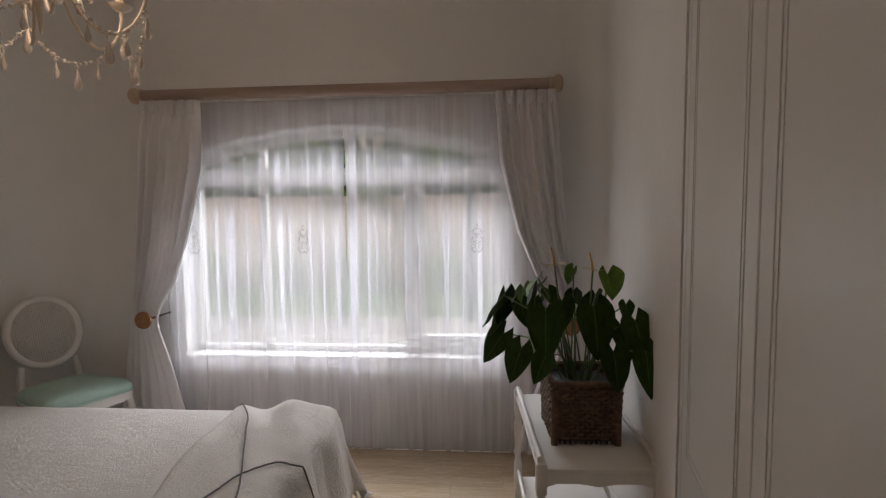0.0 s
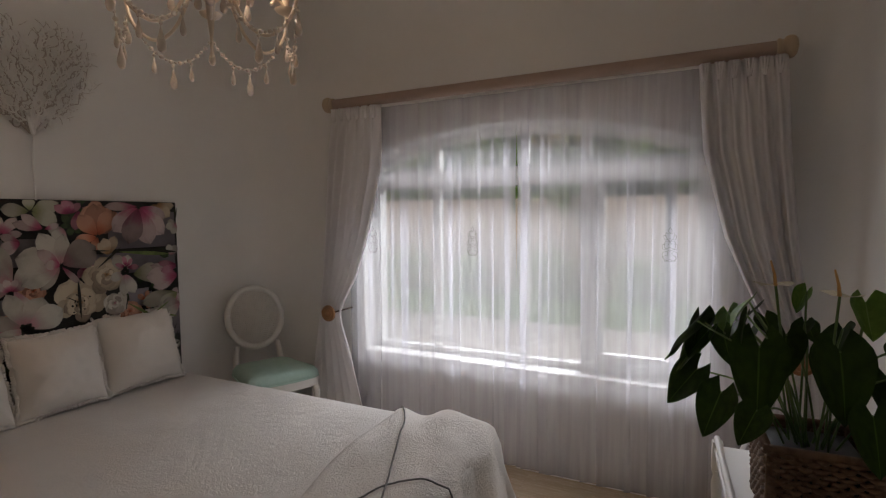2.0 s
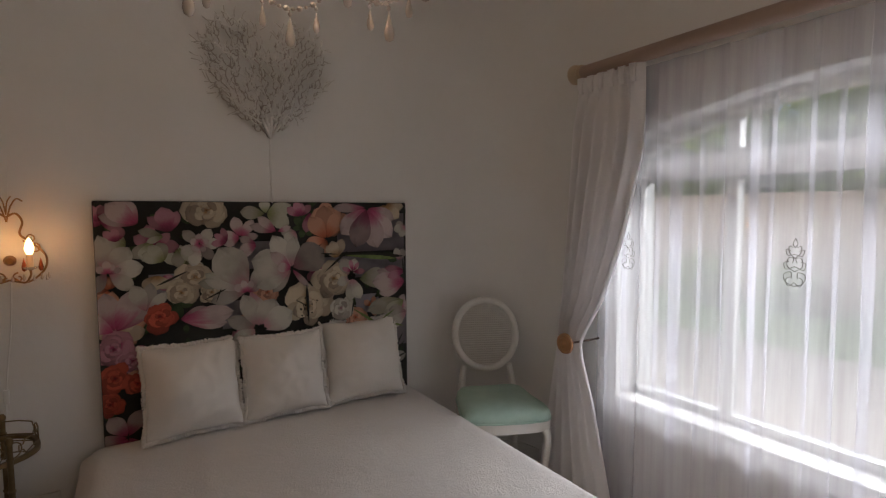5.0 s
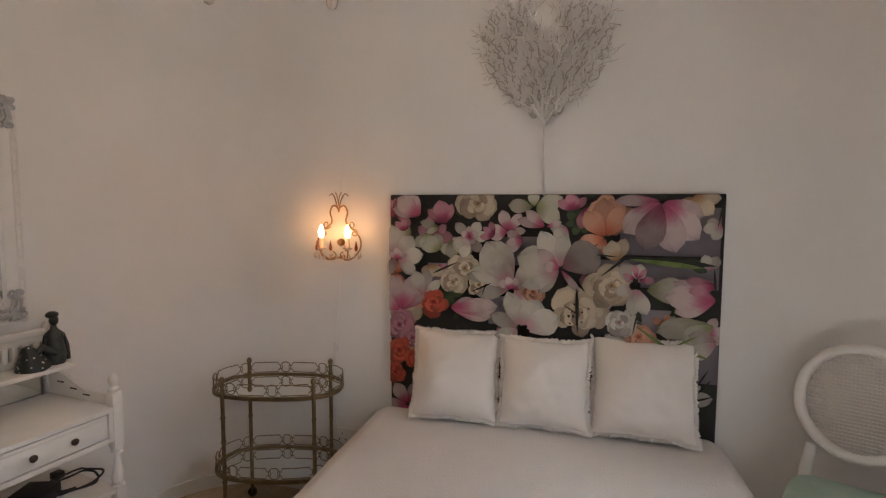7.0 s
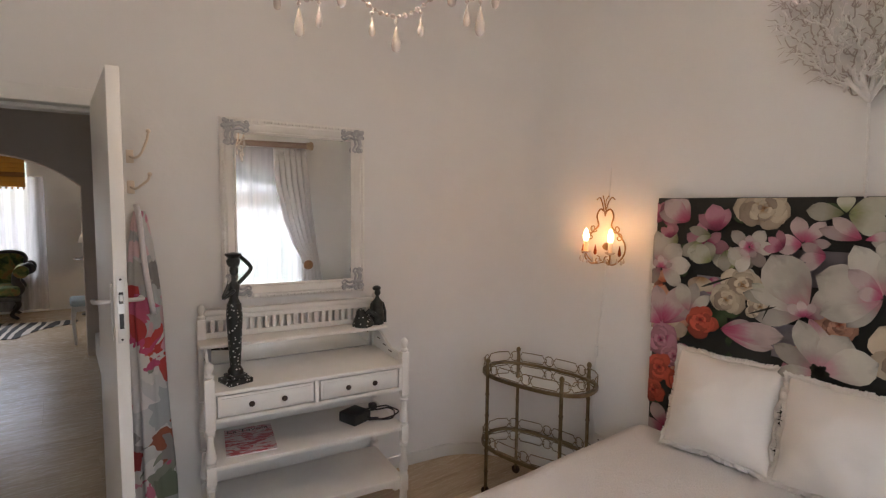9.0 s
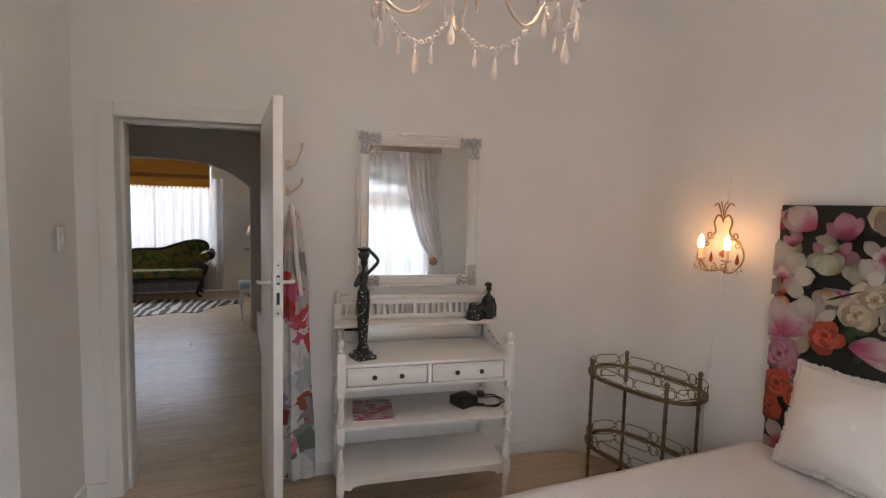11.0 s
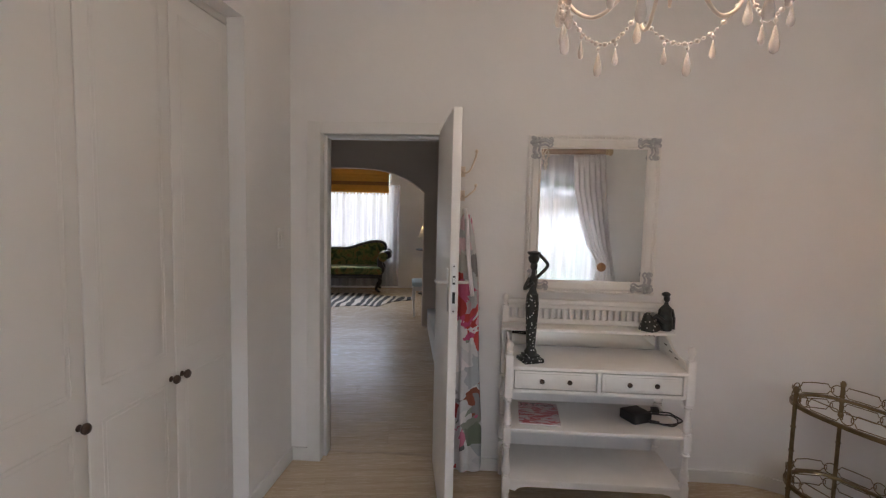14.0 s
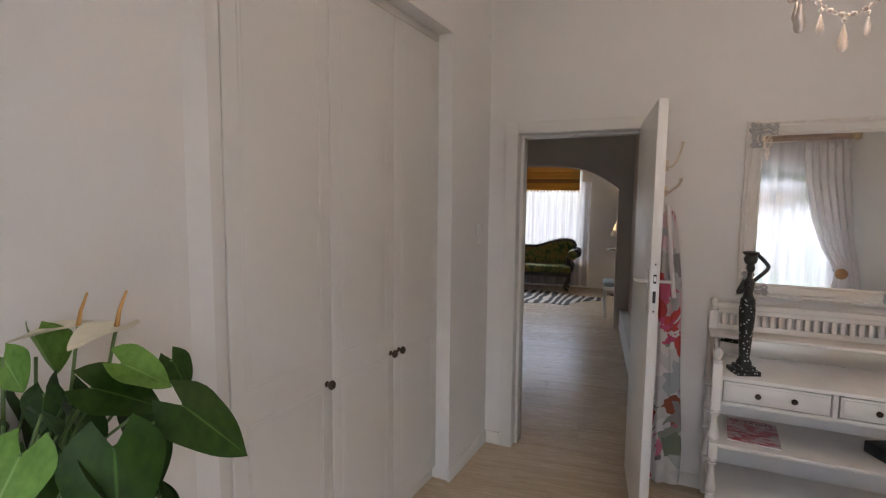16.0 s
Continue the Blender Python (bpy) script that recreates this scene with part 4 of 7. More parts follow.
    magnolia("pink", 83, 2, (180, 13, 0.13), (338, 12, 0.24), (222, 14, 0.26), (312, 15, 0.26), (285, 15.5, 0.28), (252, 15, 0.28))
    magnolia("white", 3, 20.5, (130, 9, 0.25), (100, 11, 0.26), (52, 9, 0.32), (8, 9, 0.3), (320, 8, 0.28), (230, 7, 0.3))
    fan("pink", 3, 21, 80, 4, 120, 4, 0.26)
    magnolia("pink", 4, 38, (40, 13, 0.2), (100, 12, 0.24), (62, 14, 0.24), (150, 9, 0.3))
    magnolia("white", 12, 33, (80, 9, 0.22), (45, 8, 0.2), (110, 9, 0.26))
    rose("red", 15.5, 34.5, 5.0)
    magnolia("pink", 20.5, 36.2, (20, 9, 0.2), (350, 14, 0.17), (4, 16, 0.19))
    magnolia("green", 35, 26.5, (172, 9, 0.2), (150, 8, 0.2))
    magnolia("white", 41, 28.5, (195, 12, 0.2), (162, 14, 0.16), (55, 9, 0.24), (295, 14, 0.2), (122, 16.5, 0.34))
    fan("pink", 40.5, 29.5, 90, 5, 110, 4, 0.26)
    magnolia("white", 55, 22.5, (230, 10, 0.2), (205, 13, 0.26), (165, 13.5, 0.36), (118, 13, 0.24), (85, 11, 0.22), (28, 13, 0.42))
    magnolia("pink", 55, 22.5, (310, 9, 0.12), (140, 9, 0.22), (170, 5, 0.34))
    magnolia("white", 44, 42, (155, 11, 0.22), (112, 13, 0.22), (62, 11, 0.36), (24, 12, 0.36), (195, 9, 0.22))
    magnolia("white", 76.5, 27, (118, 8, 0.3), (78, 7, 0.28), (265, 9, 0.22), (292, 9, 0.24), (200, 6, 0.3))
    fan("rosy", 77, 25, 80, 4.5, 160, 4, 0.22)
    magnolia("green", 79, 28, (2, 11.5, 0.34))
    magnolia("pink", 98.5, 30, (158, 13, 0.16), (200, 12, 0.24), (178, 14, 0.26))
    magnolia("rosy", 98.5, 26, (170, 9, 0.16), (195, 8, 0.2))
    magnolia("green", 98, 37, (190, 16, 0.2), (215, 10, 0.3))
    magnolia("white", 99, 42, (170, 8, 0.3), (215, 9, 0.26))
    fan("white", 90, 60, 60, 8, 100, 4)
    # stamens, stems and bare twigs on top
    layer[0] += 0.0004
    bm, uv = sheet()
    for x, y, r in ((44, 42, 2.0), (76.5, 26.5, 1.7)):
        for q in range(14):
            petal(bm, uv, x * k, HBH - y * k, 0.45 * q, r * rng.uniform(0.7, 1.2) * k, 0.25, layer[0])
    for q in range(14):
        petal(bm, uv, rng.uniform(57, 64) * k, HBH - rng.uniform(33, 39) * k, rng.uniform(0, 6.28), 0.9 * k, 0.3, layer[0])
    twigs = ((60.5, 43, 92, 15), (60.5, 36, 150, 5), (73, 18.2, -5, 25), (72, 18.5, 175, 7), (66, 25, 40, 12), (27, 31, 25, 8), (31, 32, 70, 5), (24, 21, 205, 10), (76, 42, 80, 7))
    low = ((92, 60, 50, 9), (93, 57, 60, 8), (90, 56, 100, 6), (95, 62, 110, 10), (90, 61, 20, 9), (98, 30, 95, 9), (97.5, 10, 80, 8))
    for x, y, ang, length in twigs + low:
        petal(bm, uv, x * k, HBH - y * k, radians(ang), length * k, 0.035, layer[0])
    printed("printed_twig", bm, PRINTS["stem"], "stuff")
    bm, uv = sheet()
    for x, y, ang, length in ((76, 38, -35, 16), (86, 45, 30, 9), (88, 44, -20, 10), (73, 18.8, -6, 22)):
        petal(bm, uv, x * k, HBH - y * k, radians(ang), length * k, 0.035, layer[0] + 0.0001)
    printed("printed_stem", bm, YOUNGSTEM, "stuff")


YOUNGSTEM = mottled("print_green_stem", (0.10, 0.15, 0.04), (0.18, 0.24, 0.07), 20, 0.7)
build_headboard()
# ---- chair ----
def build_chair():
    o = thing("dining_chair", "whitewashed chair with oval cane back and mint velvet seat", "chair", m=pose(-1.485, 4.325, 0, 0, 0, -23))
    outline = [(0.235, -0.24), (0.27, 0.0), (0.235, 0.24), (0.0, 0.225), (-0.2, 0.185), (-0.215, 0.0), (-0.2, -0.185), (0.0, -0.225)]
    ring = curve_pts([(x, y, 0) for x, y in outline + outline[:1]], 5)[:-1]
    bm = slab(bmesh.new(), [(p.x, p.y) for p in ring], 0.42, 0.475)
    bmesh.ops.bevel(bm, geom=bm.edges[:], offset=0.006, segments=2, affect="EDGES")
    part("seat_rail", bm, SHABBY, o)
    bm = bmesh.new()
    n = len(ring)
    rows = []
    for f, z in ((0.98, 0.473), (1.0, 0.49), (0.985, 0.51), (0.92, 0.53), (0.75, 0.543), (0.45, 0.55), (0.12, 0.552)):
        rows.append([bm.verts.new((p.x * f, p.y * f, z)) for p in ring])
    for a, b in zip(rows, rows[1:]):
        for i in range(n):
            bm.faces.new((a[i], a[(i + 1) % n], b[(i + 1) % n], b[i]))
    bm.faces.new(rows[-1])
    part("seat", bm, MINT, o, "mint green velvet seat pad", smooth=180)
    part("seat_braid", tube(bmesh.new(), [(p.x * 1.002, p.y * 1.002, 0.477) for p in ring], 0.004, 6, closed=True), MINT, o, smooth=180)
    for s in (-1, 1):
        bm = tube(bmesh.new(), curve_pts([(0.215, s * 0.205, 0.45), (0.235, s * 0.225, 0.36), (0.215, s * 0.215, 0.2), (0.205, s * 0.21, 0.06), (0.225, s * 0.22, 0.0)], 6), 0.026, 10, taper=lambda t: 1.0 - 0.45 * t)
        part("leg", bm, SHABBY, o, smooth=60)
        bm = tube(bmesh.new(), curve_pts([(-0.19, s * 0.17, 0.45), (-0.20, s * 0.175, 0.25), (-0.25, s * 0.19, 0.0)], 6), 0.02, 10, taper=lambda t: 1.0 - 0.2 * t)
        part("leg", bm, SHABBY, o, smooth=60)
        bm = tube(bmesh.new(), curve_pts([(-0.195, s * 0.165, 0.44), (-0.215, s * 0.16, 0.55), (-0.235, s * 0.145, 0.65)], 6), 0.024, 10, taper=lambda t: 1.0 - 0.25 * t)
        part("back_post", bm, SHABBY, o, smooth=60)

    def oval(a, rx, rz):
        y, z = rx * math.sin(a), rz * math.cos(a)
        return (-0.26 - 0.10 * (z / 0.46) , y, 0.84 + z)

    part("back_frame", tube(bmesh.new(), [oval(2 * math.pi * i / 44, 0.195, 0.207) for i in range(44)], 0.021, 10, closed=True), SHABBY, o, smooth=180)
    bm = bmesh.new()
    k = 29
    for i in range(1, k):
        t = -1 + 2 * i / k
        w = math.sqrt(1 - t * t)
        y = 0.183 * t
        tube(bm, [(-0.262 - 0.10 * z / 0.46, y, 0.84 + z) for z in (-0.195 * w, 0.195 * w)], 0.0034, 4)
        z = 0.195 * t
        tube(bm, [(-0.259 - 0.10 * z / 0.46, yy, 0.84 + z) for yy in (-0.183 * w, 0.183 * w)], 0.0034, 4)
    tagged(part("cane", bm, CANEWHITE, o, "open woven cane panel", smooth=180), kind="stuff")


build_chair()


# ---- console sideboard against the door wall ----
def turned(z0, z1, r=0.02):
    """A turned baluster profile between two heights."""
    h = z1 - z0
    return [(r * k, z0 + h * t) for t, k in ((0, 0.95), (0.04, 1.15), (0.08, 0.75), (0.12, 1.1), (0.2, 1.2), (0.35, 1.0), (0.55, 0.72), (0.72, 0.62), (0.82, 0.7), (0.86, 1.1), (0.9, 0.7), (0.95, 1.1), (1, 0.95))]


def build_server():
    o = thing("console_server", "white painted server with two drawers and open shelves", "sideboard", m=DOORWALL @ pose(-0.655, 0.02, 0))
    W, D = 0.475, 0.445
    for sx in (-1, 1):
        for y in (D - 0.02, 0.02):
            x = sx * (W - 0.02)
            bm = boxed(x - 0.02, x + 0.02, y - 0.02, y + 0.02, 0.64, 0.865 if y > 0.1 else 1.04, 0.003)
            box(bm, x - 0.02, x + 0.02, y - 0.02, y + 0.02, 0.40, 0.48, 0.003)
            box(bm, x - 0.02, x + 0.02, y - 0.02, y + 0.02, 0.13, 0.215, 0.003)
            lathe(bm, turned(0.48, 0.64), pose(x, y, 0), 14)
            lathe(bm, turned(0.215, 0.40), pose(x, y, 0), 14)
            lathe(bm, [(0.013, 0), (0.019, 0.03), (0.015, 0.05), (0.02, 0.08), (0.018, 0.13)], pose(x, y, 0), 14)
            z = 0.865 if y > 0.1 else 1.04
            lathe(bm, [(0.016, z), (0.02, z + 0.012), (0.012, z + 0.022), (0.02, z + 0.045), (0.018, z + 0.06), (0.006, z + 0.072)], pose(x, y, 0), 14)
            part("post", bm, SHABBY, o)
    part("top", boxed(-W + 0.03, W - 0.03, 0.03, D, 0.79, 0.808, 0.004), SHABBY, o)
    part("shelf", boxed(-W + 0.02, W - 0.02, 0.03, D - 0.01, 0.455, 0.475, 0.004), SHABBY, o)
    part("shelf", boxed(-W + 0.02, W - 0.02, 0.03, D - 0.01, 0.18, 0.20, 0.004), SHABBY, o)
    bm = slab(bmesh.new(), [(-W + 0.04, 0.18), (W - 0.04, 0.18), (W - 0.04, 0.145), (W - 0.07, 0.138), (W - 0.09, 0.155), (W - 0.13, 0.163), (-W + 0.13, 0.163), (-W + 0.09, 0.155), (-W + 0.07, 0.138), (-W + 0.04, 0.145)], -D + 0.012, -D + 0.028, UPRIGHT)
    part("apron", bm, SHABBY, o)
    bm = boxed(-W + 0.04, W - 0.04, 0.04, D - 0.02, 0.675, 0.685)
    for a in (-W + 0.035, W - 0.045, -0.012):
        box(bm, a, a + 0.02, 0.04, D - 0.004, 0.675, 0.79, 0.002)
    box(bm, -W + 0.04, W - 0.04, 0.04, 0.055, 0.685, 0.79)
    box(bm, -W + 0.04, W - 0.04, D - 0.02, D - 0.004, 0.67, 0.688, 0.002)
    part("drawer_case", bm, SHABBY, o)
    for a, b in ((-W + 0.06, -0.018), (0.014, W - 0.05)):
        bm = boxed(a, b, D - 0.03, D - 0.008, 0.692, 0.784, 0.003)
        box(bm, a + 0.012, b - 0.012, D - 0.009, D - 0.004, 0.703, 0.773, 0.003)
        d = part("drawer", bm, SHABBY, o)
        for k in (0.3, 0.7):
            x = a + (b - a) * (0.5 + (k - 0.5) * 0.85)
            part("knob", lathe(bmesh.new(), [(0.005, 0), (0.006, 0.008), (0.012, 0.012), (0.013, 0.018), (0.008, 0.024), (0.001, 0.025)], pose(x, D - 0.004, 0.738, -90), 16), DARKMETAL, d, "dark round knob", smooth=60)
    # gallery above the top: mirror strip, shelf and slotted rail
    part("mirror_strip", boxed(-W + 0.06, W - 0.06, 0.020, 0.026, 0.81, 0.905), MIRROR, o, "narrow mirror strip")
    part("gallery_shelf", boxed(-W, W, 0.006, 0.165, 0.925, 0.942, 0.005), SHABBY, o)
    bm = boxed(-W + 0.04, W - 0.04, 0.012, 0.028, 0.942, 0.972, 0.002)
    box(bm, -W + 0.04, W - 0.04, 0.012, 0.028, 1.030, 1.055, 0.002)
    box(bm, -W + 0.03, W - 0.03, 0.005, 0.036, 1.055, 1.085, 0.008)
    part("gallery_rail", bm, SHABBY, o)
    n = 23
    for i in range(n):
        x = -W + 0.05 + (2 * W - 0.1) * (i + 0.5) / n
        part("slat", boxed(x - 0.0105, x + 0.0105, 0.002, 0.034, 0.97, 1.032, 0.003, segments=1), SHABBY, o)
    for sx in (-1, 1):
        x = sx * (W - 0.03)
        bm = slab(bmesh.new(), [(0.03, 0.81), (D - 0.05, 0.81), (D - 0.06, 0.85), (0.28, 0.852), (0.22, 0.87), (0.15, 0.90), (0.03, 0.925)], x - 0.006, x + 0.006, Matrix(((0, 0, 1, 0), (1, 0, 0, 0), (0, 1, 0, 0), (0, 0, 0, 1))))
        s = part("side_panel", bm, SHABBY, o)
        # solid dark blocks imitate the shade inside slots cut through the panel
        for y, z in ((0.12, 0.868), (0.2, 0.85), (0.28, 0.835)):
            part("shaded_slot", boxed(x - 0.0075, x + 0.0075, y - 0.022, y + 0.022, z - 0.004, z + 0.004, 0.002, segments=1), DARKMETAL, s)


build_server()


def build_wall_mirror():
    o = thing("wall_mirror", "rectangular mirror in a carved white frame with silver corners", "mirror", m=DOORWALL @ pose(-0.676, 0.0, 1.58))
    W, H = 0.374, 0.457
    w = 0.075
    part("glass", boxed(-W + w, W - w, 0.008, 0.016, -H + w, H - w), MIRROR, o)
    for sx in (-1, 1):
        a, b = sorted((sx * (W - w + 0.008), sx * W))
        part("rail", mitred(a, b, -H, H, sx, W, H, w, True), SHABBY, o)
    for sz in (-1, 1):
        part("rail", mitred(-W, W, 0, 0, sz, W, H, w, False), SHABBY, o)
    rng = random.Random(5)
    bm = bmesh.new()
    for i in range(84):
        t = i / 84 * 4
        k, s = int(t), (t % 1) * 2 - 1
        x, z = ((s * W, H - 0.006), (W - 0.006, s * H), (s * W, -H + 0.006), (-W + 0.006, s * H))[k]
        ball(bm, (x * 0.985, 0.034, z * 0.985), 0.006, (1.3, 0.8, 1.3), 6)
    tagged(part("beading", bm, SHABBY, o, smooth=180), kind="stuff")
    for sx in (-1, 1):
        for sz in (-1, 1):
            bm = bmesh.new()
            for along in (0, 1):
                base = [(0.012, 0.02), (0.05, 0.028), (0.09, 0.02), (0.115, 0.034), (0.13, 0.022), (0.12, 0.012), (0.108, 0.02)]
                for off, r in ((0.0, 0.0085), (0.022, 0.007), (-0.01, 0.005)):
                    pts = []
                    for u, v in base:
                        p, q = u, v + off + 0.010
                        if along:
                            p, q = q, p
                        pts.append((sx * (W - p - 0.004), 0.042, sz * (H - q - 0.004)))
                    tube(bm, curve_pts(pts, 4), r, 6, taper=lambda t: 1.1 - 0.6 * t)
            for _ in range(7):
                ball(bm, (sx * (W - rng.uniform(0.015, 0.06)), 0.042, sz * (H - rng.uniform(0.015, 0.06))), 0.011, (1, 0.6, 1), 7)
            part("corner_ornament", bm, SILVER, o, "silvered acanthus scroll", smooth=180)


def mitred(a, b, c, d, s, W, H, w, upright):
    """One moulded side of the frame with mitred ends."""
    bm = bmesh.new()
    prof = [(0.0, 0.0), (0.0, 0.03), (0.012, 0.036), (0.02, 0.03), (0.03, 0.036), (0.05, 0.03), (0.062, 0.02), (0.066, 0.026), (0.075, 0.018), (0.075, 0.0)]
    ends = []
    for e in (-1, 1):
        ring = []
        for inset, y in prof:
            if upright:
                ring.append(bm.verts.new((s * (W - inset), y, e * (H - inset))))
            else:
                ring.append(bm.verts.new((e * (W - inset), y, s * (H - inset))))
        ends.append(ring)
    n = len(prof)
    for i in range(n):
        j = (i + 1) % n
        bm.faces.new((ends[0][i], ends[0][j], ends[1][j], ends[1][i]))
    bm.faces.new(ends[0][::-1])
    bm.faces.new(ends[1])
    return bm


build_wall_mirror()

STATUE = mottled("ebony_carving", (0.010, 0.011, 0.011), (0.035, 0.045, 0.042), 60, 0.35, fine=200, relief=0.5)


def speckled():
    m, nt, b = node_mat("carved_black_with_white_dots", 0.4)
    co = nt.nodes.new("ShaderNodeTexCoord")
    v = add(nt, "ShaderNodeTexVoronoi", Scale=62.0)
    nt.links.new(co.outputs["Object"], v.inputs["Vector"])
    nt.links.new(ramp(nt, v.outputs["Distance"], [(0.20, (0.60, 0.60, 0.57)), (0.27, (0.012, 0.016, 0.015))]), b.inputs["Base Color"])
    bump(nt, b, v.outputs["Distance"], 0.3, 0.002)
    return m


DOTTED = speckled()


def lift(bm, k):
    for f in bm.faces:
        if not f.tag:
            f.material_index, f.tag = k, True


def build_statues():
    bm = boxed(-0.055, 0.055, -0.055, 0.055, 0, 0.022, 0.003)
    box(bm, -0.038, 0.038, -0.038, 0.038, 0.022, 0.040, 0.003)
    lathe(bm, [(0.034, 0.040), (0.033, 0.055), (0.022, 0.075), (0.025, 0.11), (0.030, 0.2), (0.035, 0.3), (0.030, 0.36)], pose(0, 0, 0), 16)
    lift(bm, 1)
    lathe(bm, [(0.028, 0.355), (0.018, 0.385), (0.023, 0.42), (0.025, 0.44), (0.010, 0.46), (0.009, 0.485)], pose(0, 0, 0), 14)
    ball(bm, (0, 0.004, 0.507), 0.0215, (0.85, 1, 1.2), 12)
    lathe(bm, [(0.018, 0.522), (0.026, 0.533), (0.03, 0.55), (0.022, 0.562), (0.034, 0.574), (0.036, 0.581), (0.008, 0.586)], pose(0, 0, 0), 14)
    tube(bm, curve_pts([(-0.02, 0, 0.445), (-0.045, 0.005, 0.47), (-0.078, 0.005, 0.505), (-0.07, 0.0, 0.53), (-0.03, 0, 0.568)], 3), 0.0095, 8)
    tube(bm, curve_pts([(0.022, 0, 0.445), (0.052, 0.01, 0.39), (0.015, 0.038, 0.425)], 5), 0.0085, 8)
    o = part("statuette", bm, [STATUE, DOTTED], smooth=60)
    o.matrix_world = DOORWALL @ pose(-0.315, 0.36, 0.808, 0, 0, 20)
    tagged(o, "tall dark carved figure with a dotted skirt", "statuette", "dark carved figures")
    bm = lathe(bmesh.new(), [(0.062, 0), (0.058, 0.02), (0.035, 0.06), (0.018, 0.095), (0.01, 0.10)], pose(0.075, 0.01, 0, 0, 12, 0), 16)
    lift(bm, 1)
    lathe(bm, [(0.035, 0), (0.042, 0.03), (0.036, 0.07), (0.03, 0.10), (0.034, 0.125), (0.012, 0.148), (0.01, 0.16)], pose(-0.012, 0, 0), 14)
    ball(bm, (-0.012, 0.003, 0.182), 0.02, (0.85, 1, 1.2), 10)
    ball(bm, (-0.008, 0, 0.205), 0.022, (1.1, 1.1, 0.7), 10)
    for s in (-1, 1):
        tube(bm, [(-0.012 + s * 0.032, 0, 0.122), (-0.012 + s * 0.045, 0.006, 0.07), (-0.012 + s * 0.04, 0.02, 0.01)], 0.008, 8)
    tube(bm, [(0.0, 0.03, 0.05), (0.05, 0.03, 0.085), (0.08, 0.02, 0.05)], 0.014, 8)
    o = part("statuette", bm, [STATUE, DOTTED], smooth=60)
    o.matrix_world = DOORWALL @ pose(-1.085, 0.11, 0.942)
    tagged(o, "small dark carved seated figure on the gallery shelf", "statuette", "dark carved figures")


build_statues()


def text_part(name, words, size, m, mat, parent):
    c = bpy.data.curves.new(name, "FONT")
    c.body, c.size, c.extrude = words, size, 0.0002
    tmp = bpy.data.objects.new("tmp", c)
    scene.collection.objects.link(tmp)
    bpy.context.view_layer.update()
    me = bpy.data.meshes.new_from_object(tmp.evaluated_get(bpy.context.evaluated_depsgraph_get()))
    bpy.data.objects.remove(tmp)
    me.materials.clear()
    me.materials.append(mat)
    o = new(name, me)
    o.parent = parent
    o.matrix_local = m
    return o


def cover_mat():
    m, nt, b = node_mat("glossy_magazine_cover", 0.3)
    co = nt.nodes.new("ShaderNodeTexCoord")
    mp = add(nt, "ShaderNodeMapping", Scale=(9.0, 26.0, 1.0), Rotation=(0, 0, 0.5))
    nt.links.new(co.outputs["Object"], mp.inputs[0])
    n = add(nt, "ShaderNodeTexNoise", Scale=1.5, Detail=3.0, Distortion=1.2)
    nt.links.new(mp.outputs[0], n.inputs["Vector"])
    nt.links.new(ramp(nt, n.outputs[0], [(0.3, (0.32, 0.03, 0.05)), (0.46, (0.42, 0.08, 0.10)), (0.52, (0.5, 0.42, 0.42)), (0.66, (0.55, 0.50, 0.50)), (0.75, (0.10, 0.07, 0.08))]), b.inputs["Base Color"])
    return m


def build_magazine():
    o = thing("magazine", "glossy magazine with a red and white cover lying on the shelf", "magazine", m=DOORWALL @ pose(-0.385, 0.255, 0.475, 0, 0, 176))
    part("pages", boxed(-0.108, 0.108, -0.142, 0.142, 0.0, 0.007, 0.001), WHITEPL, o)
    part("cover", boxed(-0.11, 0.11, -0.144, 0.144, 0.007, 0.0085, 0.0004), cover_mat(), o)
    tagged(text_part("title", "La Tavola", 0.05, pose(-0.10, 0.095, 0.0087), BLACK, o), kind="stuff")


build_magazine()


def build_adaptor():
    o = thing("power_adaptor", "black power adaptor with a coiled cable on the shelf", "adaptor", m=DOORWALL @ pose(-0.93, 0.27, 0.475))
    part("brick", boxed(-0.04, 0.08, -0.07, 0.05, 0, 0.055, 0.008, pose(0, 0, 0, 0, 0, 25), 3), BLACK, o)
    rng = random.Random(3)
    pts = [(0.0, 0.0, 0.02)]
    for i in range(26):
        a = 0.55 * i
        pts.append((-0.12 + 0.095 * math.cos(a) + rng.uniform(-0.015, 0.015), 0.0 + 0.07 * math.sin(a) + rng.uniform(-0.015, 0.015), 0.005 + 0.0008 * i))
    part("cable", tube(bmesh.new(), curve_pts(pts, 4), 0.0045, 6), BLACK, o, smooth=180)
    part("plug", boxed(-0.14, -0.10, -0.13, -0.09, 0.0, 0.03, 0.006), BLACK, o)
    part("lead", tube(bmesh.new(), curve_pts([(0.05, -0.2, -0.02), (0.03, -0.21, -0.08), (-0.02, -0.215, -0.095), (-0.07, -0.21, -0.07), (-0.08, -0.2, -0.02)], 6), 0.002, 6), BLACK, o, smooth=180)


build_adaptor()


